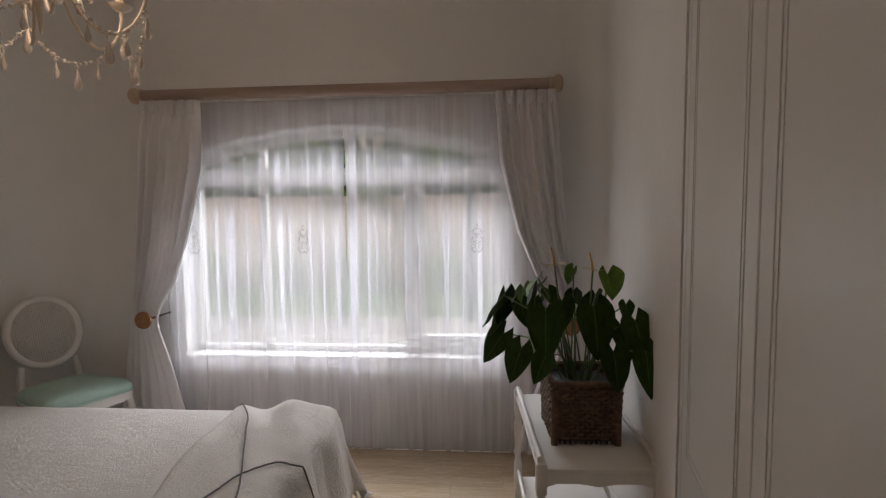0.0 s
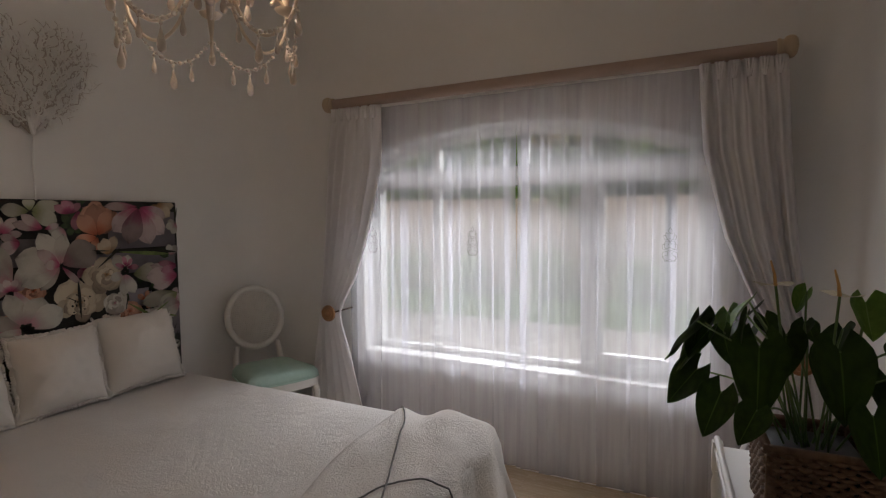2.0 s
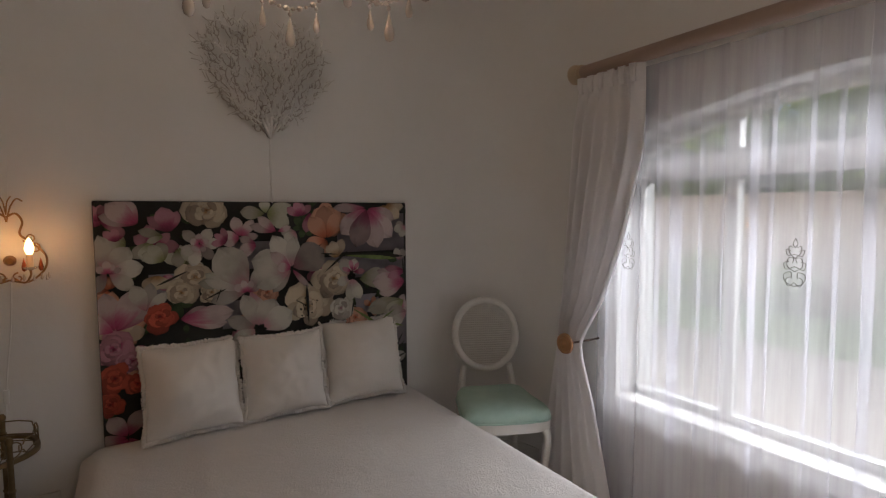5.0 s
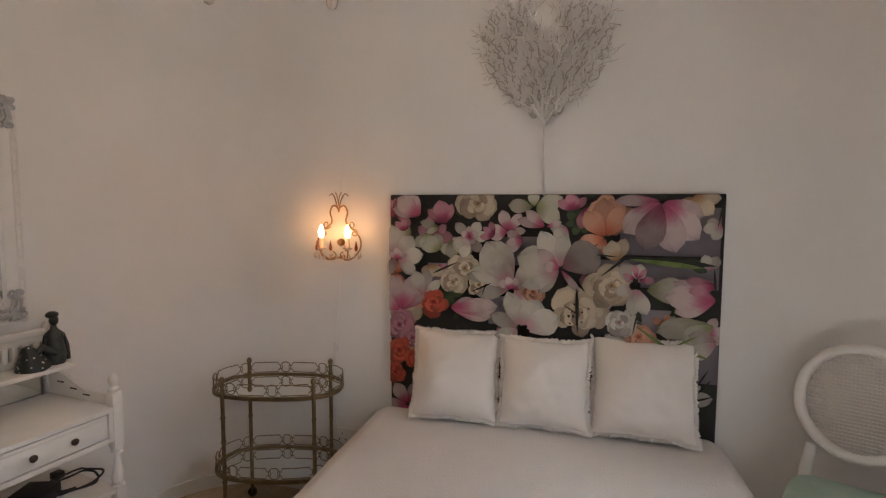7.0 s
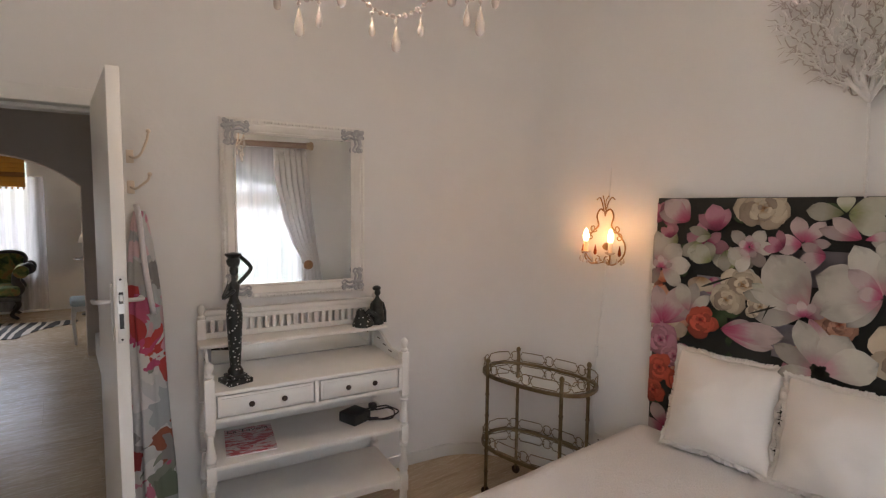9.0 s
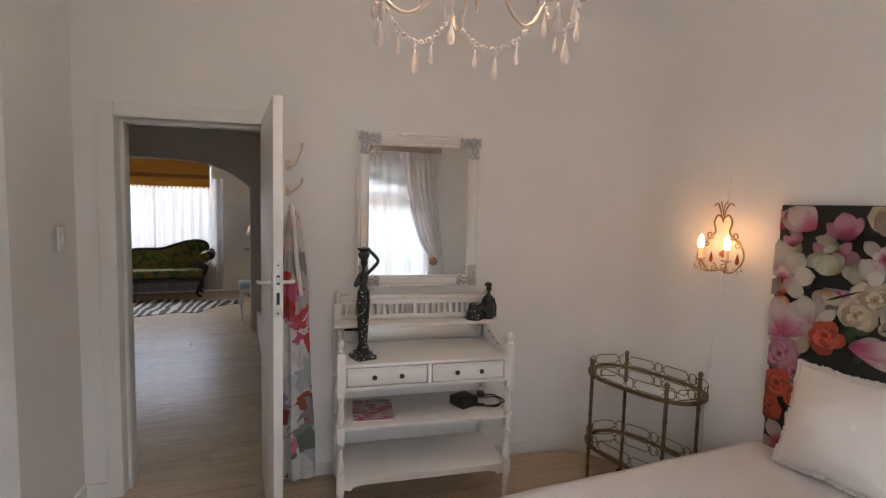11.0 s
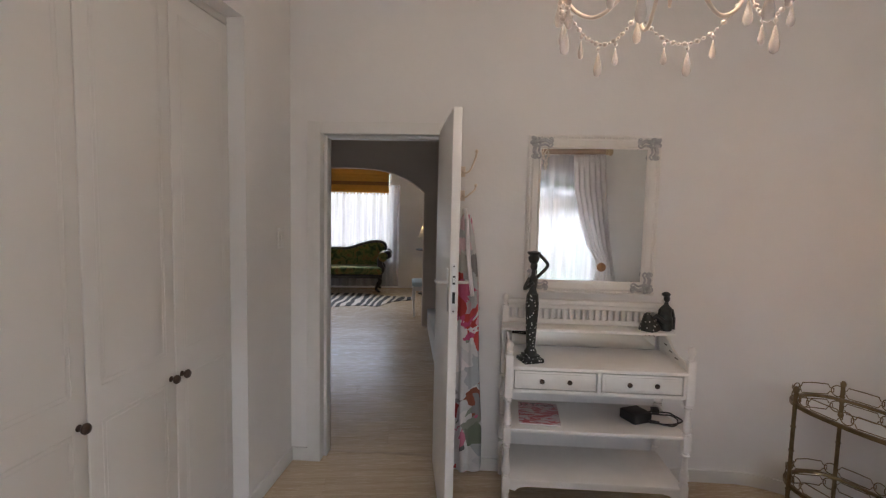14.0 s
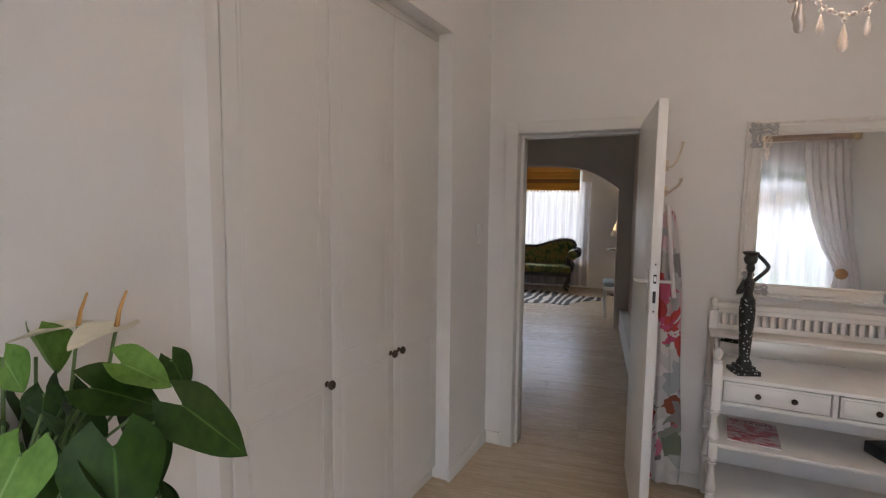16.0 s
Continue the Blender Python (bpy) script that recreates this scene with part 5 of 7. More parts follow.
# ---- oval bar trolley ----
def build_bar_trolley():
    o = thing("bar_trolley", "oval bronze two-tier trolley with mirrored trays", "trolley", m=pose(-1.70, 1.895, 0, 0, 0, 102.4))

    def oval(a, rx=0.325, ry=0.185):
        c, s = math.cos(a), math.sin(a)
        e = 2 / 2.6
        return (rx * math.copysign(abs(c) ** e, c), ry * math.copysign(abs(s) ** e, s))

    posts = [(sx * 0.222, sy * 0.158) for sx in (-1, 1) for sy in (-1, 1)]
    for x, y in posts:
        bm = tube(bmesh.new(), [(x, y, 0.03), (x, y, 0.755)], 0.0095, 12)
        for z in (0.14, 0.26, 0.46, 0.58, 0.70):
            lathe(bm, [(0.0095, z - 0.006), (0.0125, z - 0.003), (0.0125, z + 0.003), (0.0095, z + 0.006)], pose(x, y, 0), 12, False)
        part("post", bm, BRASS, o, smooth=50)
        part("cap", lathe(bmesh.new(), [(0.0095, 0.755), (0.013, 0.76), (0.013, 0.772), (0.006, 0.782)], pose(x, y, 0), 12), BRASS, o)
        c = part("castor", lathe(bmesh.new(), [(0.008, -0.008), (0.024, -0.008), (0.026, 0), (0.024, 0.008), (0.008, 0.008)], pose(x, y, 0.026, 90), 14), DARKMETAL, o)
    for base in (0.275, 0.685):
        n = 64
        ring = [oval(2 * math.pi * i / n) for i in range(n)]
        bm = bmesh.new()
        inner = [(x * 0.955, y * 0.93) for x, y in ring]
        lo = [[bm.verts.new((x, y, z)) for x, y in r] for r, z in ((ring, base - 0.009), (ring, base + 0.009), (inner, base + 0.009), (inner, base - 0.009))]
        for k in range(4):
            a, b = lo[k], lo[(k + 1) % 4]
            for i in range(n):
                bm.faces.new((a[i], a[(i + 1) % n], b[(i + 1) % n], b[i]))
        part("tray_rim", bm, BRASS, o, smooth=50)
        part("tray_mirror", slab(bmesh.new(), inner, base - 0.006, base + 0.002), MIRROR, o, "mirrored tray")
        # gallery of linked circles and long links
        k = 8
        per = [oval(2 * math.pi * i / 400, 0.32, 0.18) for i in range(401)]
        dist = [0.0]
        for p, q in zip(per, per[1:]):
            dist.append(dist[-1] + math.hypot(q[0] - p[0], q[1] - p[1]))
        total = dist[-1]

        def at(s, z):
            s %= total
            i = min(max(int(np.searchsorted(dist, s)), 1), 400)
            f = (s - dist[i - 1]) / (dist[i] - dist[i - 1])
            return (per[i - 1][0] + (per[i][0] - per[i - 1][0]) * f, per[i - 1][1] + (per[i][1] - per[i - 1][1]) * f, z)

        zc, step = base + 0.042, total / k
        for i in range(k):
            s0 = step * i + 0.03
            part("ring", tube(bmesh.new(), [at(s0 + 0.028 * math.cos(t), zc + 0.028 * math.sin(t)) for t in [2 * math.pi * j / 18 for j in range(18)]], 0.0026, 6, closed=True), BRASS, o, smooth=180)
            L = step / 2 - 0.018
            pts = []
            for u, w in ((-1, 0.010), (-1, -0.010), (-0.82, -0.010), (-0.72, -0.026), (0.72, -0.026), (0.82, -0.010), (1, -0.010), (1, 0.010), (0.82, 0.010), (0.72, 0.026), (0, 0.026), (-0.72, 0.026), (-0.82, 0.010)):
                pts.append(at(s0 + step / 2 + u * L, zc + w))
            part("link", tube(bmesh.new(), pts, 0.0026, 6, closed=True), BRASS, o, smooth=180)


build_bar_trolley()


# ---- lamps ----
def glow_mat(name, color, strength):
    m = bpy.data.materials.new(name)
    m.use_nodes = True
    b = m.node_tree.nodes["Principled BSDF"]
    b.inputs["Base Color"].default_value = (0.9, 0.85, 0.75, 1)
    b.inputs["Emission Color"].default_value = (*color, 1)
    b.inputs["Emission Strength"].default_value = strength
    return m


BULB = glow_mat("lit_candle_bulb", (1.0, 0.62, 0.26), 7.0)
DIMBULB = glow_mat("dim_candle_bulb", (1.0, 0.45, 0.16), 5.5)
GOLD = mottled("antique_gold_metal", (0.26, 0.14, 0.06), (0.42, 0.25, 0.12), 25, 0.35, 0.85)
CREAMMETAL = mottled("cream_enamel_metal", (0.64, 0.53, 0.41), (0.74, 0.63, 0.51), 12, 0.4)
CRYSTAL, cnt, cb = node_mat("milky_crystal", 0.12)
cb.inputs["Base Color"].default_value = (0.88, 0.78, 0.68, 1)
cb.inputs["Transmission Weight"].default_value = 0.35
AMBER, ant, ab = node_mat("amber_glass", 0.1)
ab.inputs["Base Color"].default_value = (0.45, 0.10, 0.03, 1)
ab.inputs["Transmission Weight"].default_value = 0.5


def scroll(cx, cz, r, a0, turns, y, n=22):
    return [(y, cx + r * (1 - 0.8 * i / n) * math.cos(a0 + turns * 6.283 * i / n), cz + r * (1 - 0.8 * i / n) * math.sin(a0 + turns * 6.283 * i / n)) for i in range(n + 1)]


def drop_profile(h, r):
    return [(0.0015, 0), (r * 0.35, -h * 0.15), (r * 0.6, -h * 0.35), (r * 0.95, -h * 0.6), (r, -h * 0.75), (r * 0.75, -h * 0.92), (0.001, -h)]


def build_sconce():
    X, Y, Z = WEST, 2.13, 1.32
    o = thing("wall_sconce", "gilt scrolled wall sconce with two lit candle bulbs", "wall lamp", m=pose(X, Y, Z))
    for s in (-1, 1):
        bm = tube(bmesh.new(), curve_pts([(0.03, 0, 0.01), (0.03, s * 0.06, 0.0), (0.03, s * 0.115, 0.05), (0.03, s * 0.12, 0.11), (0.03, s * 0.075, 0.165), (0.03, s * 0.04, 0.20), (0.03, s * 0.05, 0.25), (0.03, s * 0.03, 0.285), (0.03, 0, 0.27)], 7), 0.0042, 8)
        tube(bm, scroll(s * 0.07, 0.185, 0.024, 3.6 if s > 0 else -0.5, 1.0 * s, 0.03), 0.0032, 6)
        tube(bm, scroll(s * 0.085, 0.14, 0.022, 1.6, -1.0 * s, 0.03), 0.0032, 6)
        tube(bm, scroll(s * 0.03, 0.02, 0.022, 1.6, 1.0 * s, 0.045), 0.003, 6)
        tube(bm, curve_pts([(0.03, 0, 0.25), (0.035, s * 0.015, 0.31), (0.03, s * 0.035, 0.345), (0.03, s * 0.055, 0.335)], 6), 0.003, 6)
        tube(bm, curve_pts([(0.03, 0, 0.28), (0.035, s * 0.006, 0.33), (0.03, s * 0.018, 0.355)], 6), 0.0025, 6)
        tube(bm, curve_pts([(0.03, s * 0.01, 0.02), (0.06, s * 0.05, 0.0), (0.085, s * 0.074, 0.03), (0.085, s * 0.074, 0.06)], 6), 0.004, 8)
        part("scroll", bm, GOLD, o, smooth=180)
        part("candle_cup", lathe(bmesh.new(), [(0.004, 0.052), (0.022, 0.06), (0.026, 0.066), (0.012, 0.066)], pose(0.085, s * 0.074, 0), 16), CRYSTAL, o)
        part("candle_sleeve", lathe(bmesh.new(), [(0.0115, 0.066), (0.0115, 0.118)], pose(0.085, s * 0.074, 0), 14), CREAMMETAL, o, smooth=50)
        part("bulb", lathe(bmesh.new(), [(0.009, 0.118), (0.0155, 0.135), (0.016, 0.148), (0.011, 0.168), (0.004, 0.183), (0.001, 0.187)], pose(0.085, s * 0.074, 0), 16), BULB, o, "glowing candle bulb", smooth=180)
    for y, z, x in ((-0.125, 0.10, 0.04), (-0.04, 0.10, 0.05), (0.05, 0.10, 0.05), (0.105, 0.10, 0.05)):
        part("amber_drop", lathe(bmesh.new(), drop_profile(0.055, 0.009), pose(x, y, z), 8), AMBER, o, smooth=180)
    rng = random.Random(6)
    for i in range(12):
        a = math.pi * i / 11
        part("crystal", lathe(bmesh.new(), drop_profile(0.028, 0.006), pose(0.05 + 0.05 * math.sin(a), -0.13 * math.cos(a), 0.03 + 0.012 * rng.random()), 6), CRYSTAL, o)
    part("backplate", lathe(bmesh.new(), [(0.02, 0), (0.022, 0.01), (0.012, 0.03)], pose(0.0, 0, 0.09, 0, 90, 0), 14), GOLD, o)
    part("cord", tube(bmesh.new(), curve_pts([(0.012, 0, 0.0), (0.008, -0.012, -0.2), (0.008, -0.03, -0.36), (0.006, -0.04, -0.48), (0.006, -0.055, -0.8), (0.006, -0.03, -0.95)], 8), 0.0028, 6), WHITEPL, o, "thin white flex", smooth=180)
    part("cord_switch", boxed(0.0, 0.016, -0.05, -0.03, -0.51, -0.45, 0.004), WHITEPL, o)
    part("cord", tube(bmesh.new(), curve_pts([(0.008, 0, 0.29), (0.006, 0.005, 0.4), (0.006, 0.01, 0.5)], 6), 0.002, 6), WHITEPL, o, smooth=180)
    for s in (-1, 1):
        point_lamp("sconce_bulb", (X + 0.118, Y + s * 0.074, Z + 0.155), 0.42, 0.02, (1, 0.40, 0.11))


build_sconce()


def build_chandelier():
    CX, CY, CZ = -0.165, 2.83, 2.082
    o = thing("chandelier", "cream chandelier with beaded garlands and milky drops", "chandelier", m=pose(CX, CY, CZ))
    part("stem", lathe(bmesh.new(), [(0.003, -0.012), (0.008, 0.03), (0.014, 0.10), (0.05, 0.13), (0.075, 0.16), (0.06, 0.19), (0.02, 0.21), (0.015, 0.35), (0.03, 0.40), (0.012, 0.44), (0.012, 0.5)], None, 20), CREAMMETAL, o, smooth=60)
    part("rod", tube(bmesh.new(), [(0, 0, 0.5), (0, 0, TOP - CZ - 0.02)], 0.006, 8), CREAMMETAL, o)
    part("ceiling_rose", lathe(bmesh.new(), [(0.01, TOP - CZ - 0.05), (0.05, TOP - CZ - 0.02), (0.06, TOP - CZ)], None, 20), CREAMMETAL, o, smooth=60)
    arms, R = 6, 0.262
    tips = []
    for i in range(arms):
        a = 2 * math.pi * i / arms + 0.35
        c, s = math.cos(a), math.sin(a)
        bm = tube(bmesh.new(), curve_pts([(r * c, r * s, z) for r, z in ((0.03, 0.22), (0.06, 0.13), (0.105, 0.04), (0.162, 0.0), (0.216, 0.02), (0.253, 0.075), (0.262, 0.14), (0.235, 0.185), (0.205, 0.16))], 7), 0.005, 8)
        part("arm", bm, CREAMMETAL, o, smooth=180)
        tips.append((R * c, R * s))
        part("candle_cup", lathe(bmesh.new(), [(0.006, 0.14), (0.03, 0.152), (0.036, 0.16), (0.014, 0.16)], pose(R * c, R * s, 0), 16), CREAMMETAL, o)
        part("candle_sleeve", lathe(bmesh.new(), [(0.011, 0.16), (0.011, 0.235)], pose(R * c, R * s, 0), 12), CREAMMETAL, o, smooth=50)
        part("bulb", lathe(bmesh.new(), [(0.009, 0.235), (0.0155, 0.255), (0.015, 0.27), (0.008, 0.295), (0.001, 0.31)], pose(R * c, R * s, 0), 14), DIMBULB, o, "dim candle bulb", smooth=180)
        part("drop", lathe(bmesh.new(), drop_profile(0.06, 0.011), pose(0.12 * c, 0.12 * s, 0.14), 8), CRYSTAL, o, smooth=180)
        part("drop", lathe(bmesh.new(), drop_profile(0.055, 0.011), pose(0.07 * math.cos(a + 0.5), 0.07 * math.sin(a + 0.5), 0.15), 8), CRYSTAL, o, smooth=180)
    for i in range(arms):
        p, q = tips[i], tips[(i + 1) % arms]
        pts = []
        for k in range(19):
            t = k / 18
            x, y = p[0] + (q[0] - p[0]) * t, p[1] + (q[1] - p[1]) * t
            pts.append((x, y, 0.075 - 0.105 * (1 - (2 * t - 1) ** 2)))
        bm = bmesh.new()
        for k in range(len(pts) - 1):
            m = (Vector(pts[k]) + Vector(pts[k + 1])) / 2
            ball(bm, m, 0.0068 if k % 2 else 0.0045, (1.1, 1.1, 0.9), 7)
        tube(bm, pts, 0.0012, 4)
        part("garland", bm, CRYSTAL, o, "string of small glass beads", smooth=180)
        for k, h in ((0, 0.062), (5, 0.045), (9, 0.062), (13, 0.045)):
            x, y, z = pts[k]
            bm = lathe(bmesh.new(), drop_profile(h, 0.0115 if h > 0.05 else 0.008), pose(x, y, z - 0.022), 10)
            ball(bm, (x, y, z - 0.012), 0.005, seg=6)
            tube(bm, [(x, y, z), (x, y, z - 0.024)], 0.001, 4)
            part("drop", bm, CRYSTAL, o, smooth=180)
    point_lamp("chandelier_glow", (CX, CY, CZ + 0.30), 8.2, 0.14, (1, 0.78, 0.58))


build_chandelier()


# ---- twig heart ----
# taupe carries the shade between and behind the heart's white twigs
TWIGSHADED = mottled("shaded_taupe_twig", (0.44, 0.40, 0.36), (0.55, 0.50, 0.45), 30, 0.85, fine=200, relief=0.3)


def build_heart():
    o = thing("twig_heart", "white coral-like twig heart hung on the wall", "wall ornament", m=pose(WEST + 0.045, 3.185, 1.985))
    rng = random.Random(21)

    def inside(y, z, grow=0.0):
        """Whether a point lies within the heart's outline."""
        y = abs(y)
        if z < 0.0:
            return False
        if z < 0.40:
            return y < 0.012 + grow + 0.29 * math.sin(math.pi / 2 * min(1.0, z / 0.38)) ** 0.92
        return ((y - 0.158) / (0.145 + grow)) ** 2 + ((z - 0.40) / (0.175 + grow)) ** 2 < 1

    def branching(count, x0, x1, reach, r0, r1, wild):
        """Twigs that creep from the foot of the heart to scattered points in it."""
        ends = []
        while len(ends) < count:
            y, z = rng.uniform(-0.31, 0.31), rng.uniform(0.03, 0.58)
            if inside(y, z):
                ends.append(Vector((rng.uniform(x0, x1), y, z)))
        ends.sort(key=lambda p: p.y * p.y + p.z * p.z)
        nodes = [(Vector((0.01, 0.0, 0.0)), 0)] + [(Vector((rng.uniform(x0, x1), math.sin(a) * 0.09, 0.09 * math.cos(a))), 1) for a in (-0.6, -0.35, -0.1, 0.12, 0.36, 0.6)]
        bm = bmesh.new()
        for p, _ in nodes[1:]:
            tube(bm, [nodes[0][0], p * 0.5 + Vector((0.004, 0, 0)), p], r0, 5)
        for e in ends:
            best, near, depth = 9.0, None, 0
            for p, k in nodes:
                d = e - p
                L = d.length
                # twigs fork outwards and never grow back towards the foot
                out = p.y * d.y + (p.z + 0.02) * d.z
                cost = L * (1.0 if out > 0.8 * L * math.hypot(p.y, p.z + 0.02) else 1.7)
                if cost < best and L > 1e-4:
                    best, near, depth = cost, p, k
            d = e - near
            if d.length > reach:
                e = near + d * (reach / d.length)
                d = e - near
            side = Vector((0, -d.z, d.y)) * rng.uniform(-wild, wild)
            a, b = near + d * 0.33 + side, near + d * 0.68 + side * 0.6
            r = max(r1, r0 * 0.88 ** depth)
            tube(bm, [near, a, b, e], r, 5, taper=lambda t: 1 - 0.22 * t)
            nodes += [(e, depth + 1), (b, depth + 1)]
            if rng.random() < 0.6:
                f = e + Vector((rng.uniform(-0.006, 0.012), rng.uniform(-0.02, 0.02), rng.uniform(0.004, 0.026)))
                tube(bm, [e, e.lerp(f, 0.5) + Vector((0, rng.uniform(-0.004, 0.004), 0)), f], r1 * 0.8, 4, taper=lambda t: 1 - 0.5 * t)
        return bm

    tagged(part("twig_mass", branching(400, 0.01, 0.08, 0.12, 0.0078, 0.0034, 0.16), TWIG, o, smooth=180), kind="stuff")
    # back twigs added so that their colour darkens the gaps like shade
    tagged(part("back_layer", branching(620, -0.038, -0.014, 0.08, 0.0048, 0.0030, 0.35), TWIGSHADED, o, "twigs behind the white ones, taupe for the shade between", smooth=180), kind="stuff")
    bm = bmesh.new()
    for _ in range(340):
        y, z = rng.uniform(-0.33, 0.33), rng.uniform(0.1, 0.6)
        if inside(y, z, 0.02) and not inside(y * 1.16, z + (0.05 if z > 0.4 else -0.03)):
            a = math.atan2(y, z - 0.2) + rng.uniform(-1.2, 1.2)
            p = Vector((rng.uniform(-0.03, 0.02), y, z))
            q = p + Vector((0.0, math.sin(a), math.cos(a))) * rng.uniform(0.02, 0.05)
            tube(bm, [p, p.lerp(q, 0.5) + Vector((0.003, rng.uniform(-0.005, 0.005), rng.uniform(-0.005, 0.005))), q], 0.0014, 4)
    tagged(part("fine_ends", bm, TWIGSHADED, o, "wispy twig ends round the edge", smooth=180), kind="stuff")
    part("stalk", tube(bmesh.new(), [(0.01, 0, 0.02), (-0.012, 0.001, -0.12), (-0.015, 0.006, -0.33)], 0.0042, 8), TWIG, o, smooth=180)


build_heart()


# ---- plant trolley, basket and anthurium ----
TROLLEYTOP = 0.70


def build_plant_trolley():
    o = thing("tea_trolley", "cream painted tea trolley with turned legs and rails", "trolley", m=pose(1.415, 3.52, 0, 0, 0, 2.5))
    W, L = 0.195, 0.345
    for sx in (-1, 1):
        for sy in (-1, 1):
            x, y = sx * W, sy * L
            bm = boxed(x - 0.018, x + 0.018, y - 0.018, y + 0.018, TROLLEYTOP - 0.09, TROLLEYTOP + 0.02, 0.004)
            lathe(bm, [(0.011, 0.07), (0.014, 0.12), (0.018, 0.2), (0.012, 0.24), (0.02, 0.28), (0.02, 0.36), (0.013, 0.40), (0.017, 0.5), (0.019, 0.56), (0.013, 0.59), (0.018, TROLLEYTOP - 0.09)], pose(x, y, 0), 16)
            part("leg", bm, SHABBY, o)
            part("castor", lathe(bmesh.new(), [(0.006, -0.01), (0.03, -0.009), (0.033, 0), (0.03, 0.009), (0.006, 0.01)], pose(x, y, 0.034, 90, 0, 30), 18), DARKMETAL, o, smooth=50)
    part("top", boxed(-W - 0.012, W + 0.012, -L - 0.01, L + 0.01, TROLLEYTOP - 0.018, TROLLEYTOP, 0.004), SHABBY, o)
    part("lower_shelf", boxed(-W + 0.01, W - 0.01, -L, L, 0.28, 0.296, 0.004), SHABBY, o)
    for sx in (-1, 1):
        part("side_rail", tube(bmesh.new(), [(sx * (W + 0.002), -L, TROLLEYTOP + 0.03), (sx * (W + 0.002), L, TROLLEYTOP + 0.03)], 0.011, 10), SHABBY, o, smooth=60)
        part("side_rail", tube(bmesh.new(), [(sx * W, -L, 0.335), (sx * W, L, 0.335)], 0.009, 10), SHABBY, o, smooth=60)
        bm = slab(bmesh.new(), [(-W + 0.01, 0), (W - 0.01, 0), (W - 0.01, -0.05), (W - 0.05, -0.035), (0.06, -0.035), (0.0, -0.045), (-0.06, -0.035), (-W + 0.05, -0.035), (-W + 0.01, -0.05)], -0.007, 0.007, pose(0, sx * L, TROLLEYTOP - 0.018) @ UPRIGHT)
        part("apron", bm, SHABBY, o)


build_plant_trolley()


def build_basket():
    o = thing("wicker_basket", "square brown wicker basket on the tea trolley", "basket", m=pose(1.415, 3.46, TROLLEYTOP, 0, 0, 2))
    h0, w0, w1, H = 0.03, 0.116, 0.124, 0.235
    part("liner", boxed(-w0 + 0.012, w0 - 0.012, -w0 + 0.012, w0 - 0.012, 0.01, H - 0.02, 0.004), BLACK, o)
    for sx in (-1, 1):
        for sy in (-1, 1):
            part("corner_post", boxed(sx * w0 - 0.012, sx * w0 + 0.012, sy * w0 - 0.012, sy * w0 + 0.012, 0, H, 0.004), WICKER, o)
    rng = random.Random(9)
    for side in range(4):
        m = pose(0, 0, 0, 0, 0, 90 * side)
        rows = 15
        bm = bmesh.new()
        for k in range(rows):
            z = h0 + (H - h0 - 0.012) * k / (rows - 1)
            w = w0 + (w1 - w0) * k / rows
            pts = [m @ Vector((-w + 2 * w * i / 26, -w - 0.004 + (0.006 if (i // 2 + k) % 2 else -0.006) * (1 if 0 < i < 26 else 0) + rng.uniform(-0.001, 0.001), z + rng.uniform(-0.0025, 0.0025))) for i in range(27)]
            tube(bm, pts, 0.0068 + rng.uniform(-0.001, 0.001), 6)
        part("weave", bm, WICKER, o, smooth=180)
        for i in range(11):
            x = -w0 + 0.02 + (2 * w0 - 0.04) * i / 10
            part("stake", tube(bmesh.new(), [m @ Vector((x, -w0 - 0.002, 0.006)), m @ Vector((x * 1.05, -w1 - 0.002, H))], 0.0042, 6), WICKER, o, smooth=180)
        part("border", tube(bmesh.new(), [m @ Vector((-w1 - 0.008, -w1, H)), m @ Vector((w1 + 0.008, -w1, H))], 0.012, 8), WICKER, o, smooth=180)


build_basket()


def leaf_mat(name, c1, c2, vein):
    m, nt, b = node_mat(name, 0.46)
    b.inputs["Specular IOR Level"].default_value = 0.2
    uv = nt.nodes.new("ShaderNodeUVMap")
    sep = nt.nodes.new("ShaderNodeSeparateXYZ")
    nt.links.new(uv.outputs[0], sep.inputs[0])
    n = add(nt, "ShaderNodeTexNoise", Scale=6.0, Detail=4.0)
    ab_ = add(nt, "ShaderNodeMath")
    ab_.operation = "ABSOLUTE"
    nt.links.new(sep.outputs[0], ab_.inputs[0])
    base = ramp(nt, n.outputs[0], [(0.3, c1), (0.7, c2)])
    mx = nt.nodes.new("ShaderNodeMixRGB")
    nt.links.new(ramp(nt, ab_.outputs[0], [(0.012, (1, 1, 1)), (0.05, (0, 0, 0))]), mx.inputs[0])
    nt.links.new(base, mx.inputs[1])
    mx.inputs[2].default_value = (*vein, 1)
    nt.links.new(mx.outputs[0], b.inputs["Base Color"])
    w = add(nt, "ShaderNodeTexWave", Scale=4.0, Distortion=2.0)
    nt.links.new(uv.outputs[0], w.inputs["Vector"])
    bump(nt, b, w.outputs[0], 0.05, 0.001)
    return m


LEAF = leaf_mat("dark_glossy_leaf", (0.014, 0.038, 0.004), (0.027, 0.066, 0.007), (0.07, 0.14, 0.025))
YOUNGLEAF = leaf_mat("light_green_leaf", (0.085, 0.18, 0.025), (0.14, 0.26, 0.045), (0.20, 0.32, 0.09))
SPATHE = leaf_mat("cream_spathe", (0.62, 0.58, 0.44), (0.70, 0.66, 0.52), (0.62, 0.60, 0.40))
STALK = mottled("green_stalk", (0.06, 0.12, 0.03), (0.14, 0.23, 0.06), 20, 0.4)
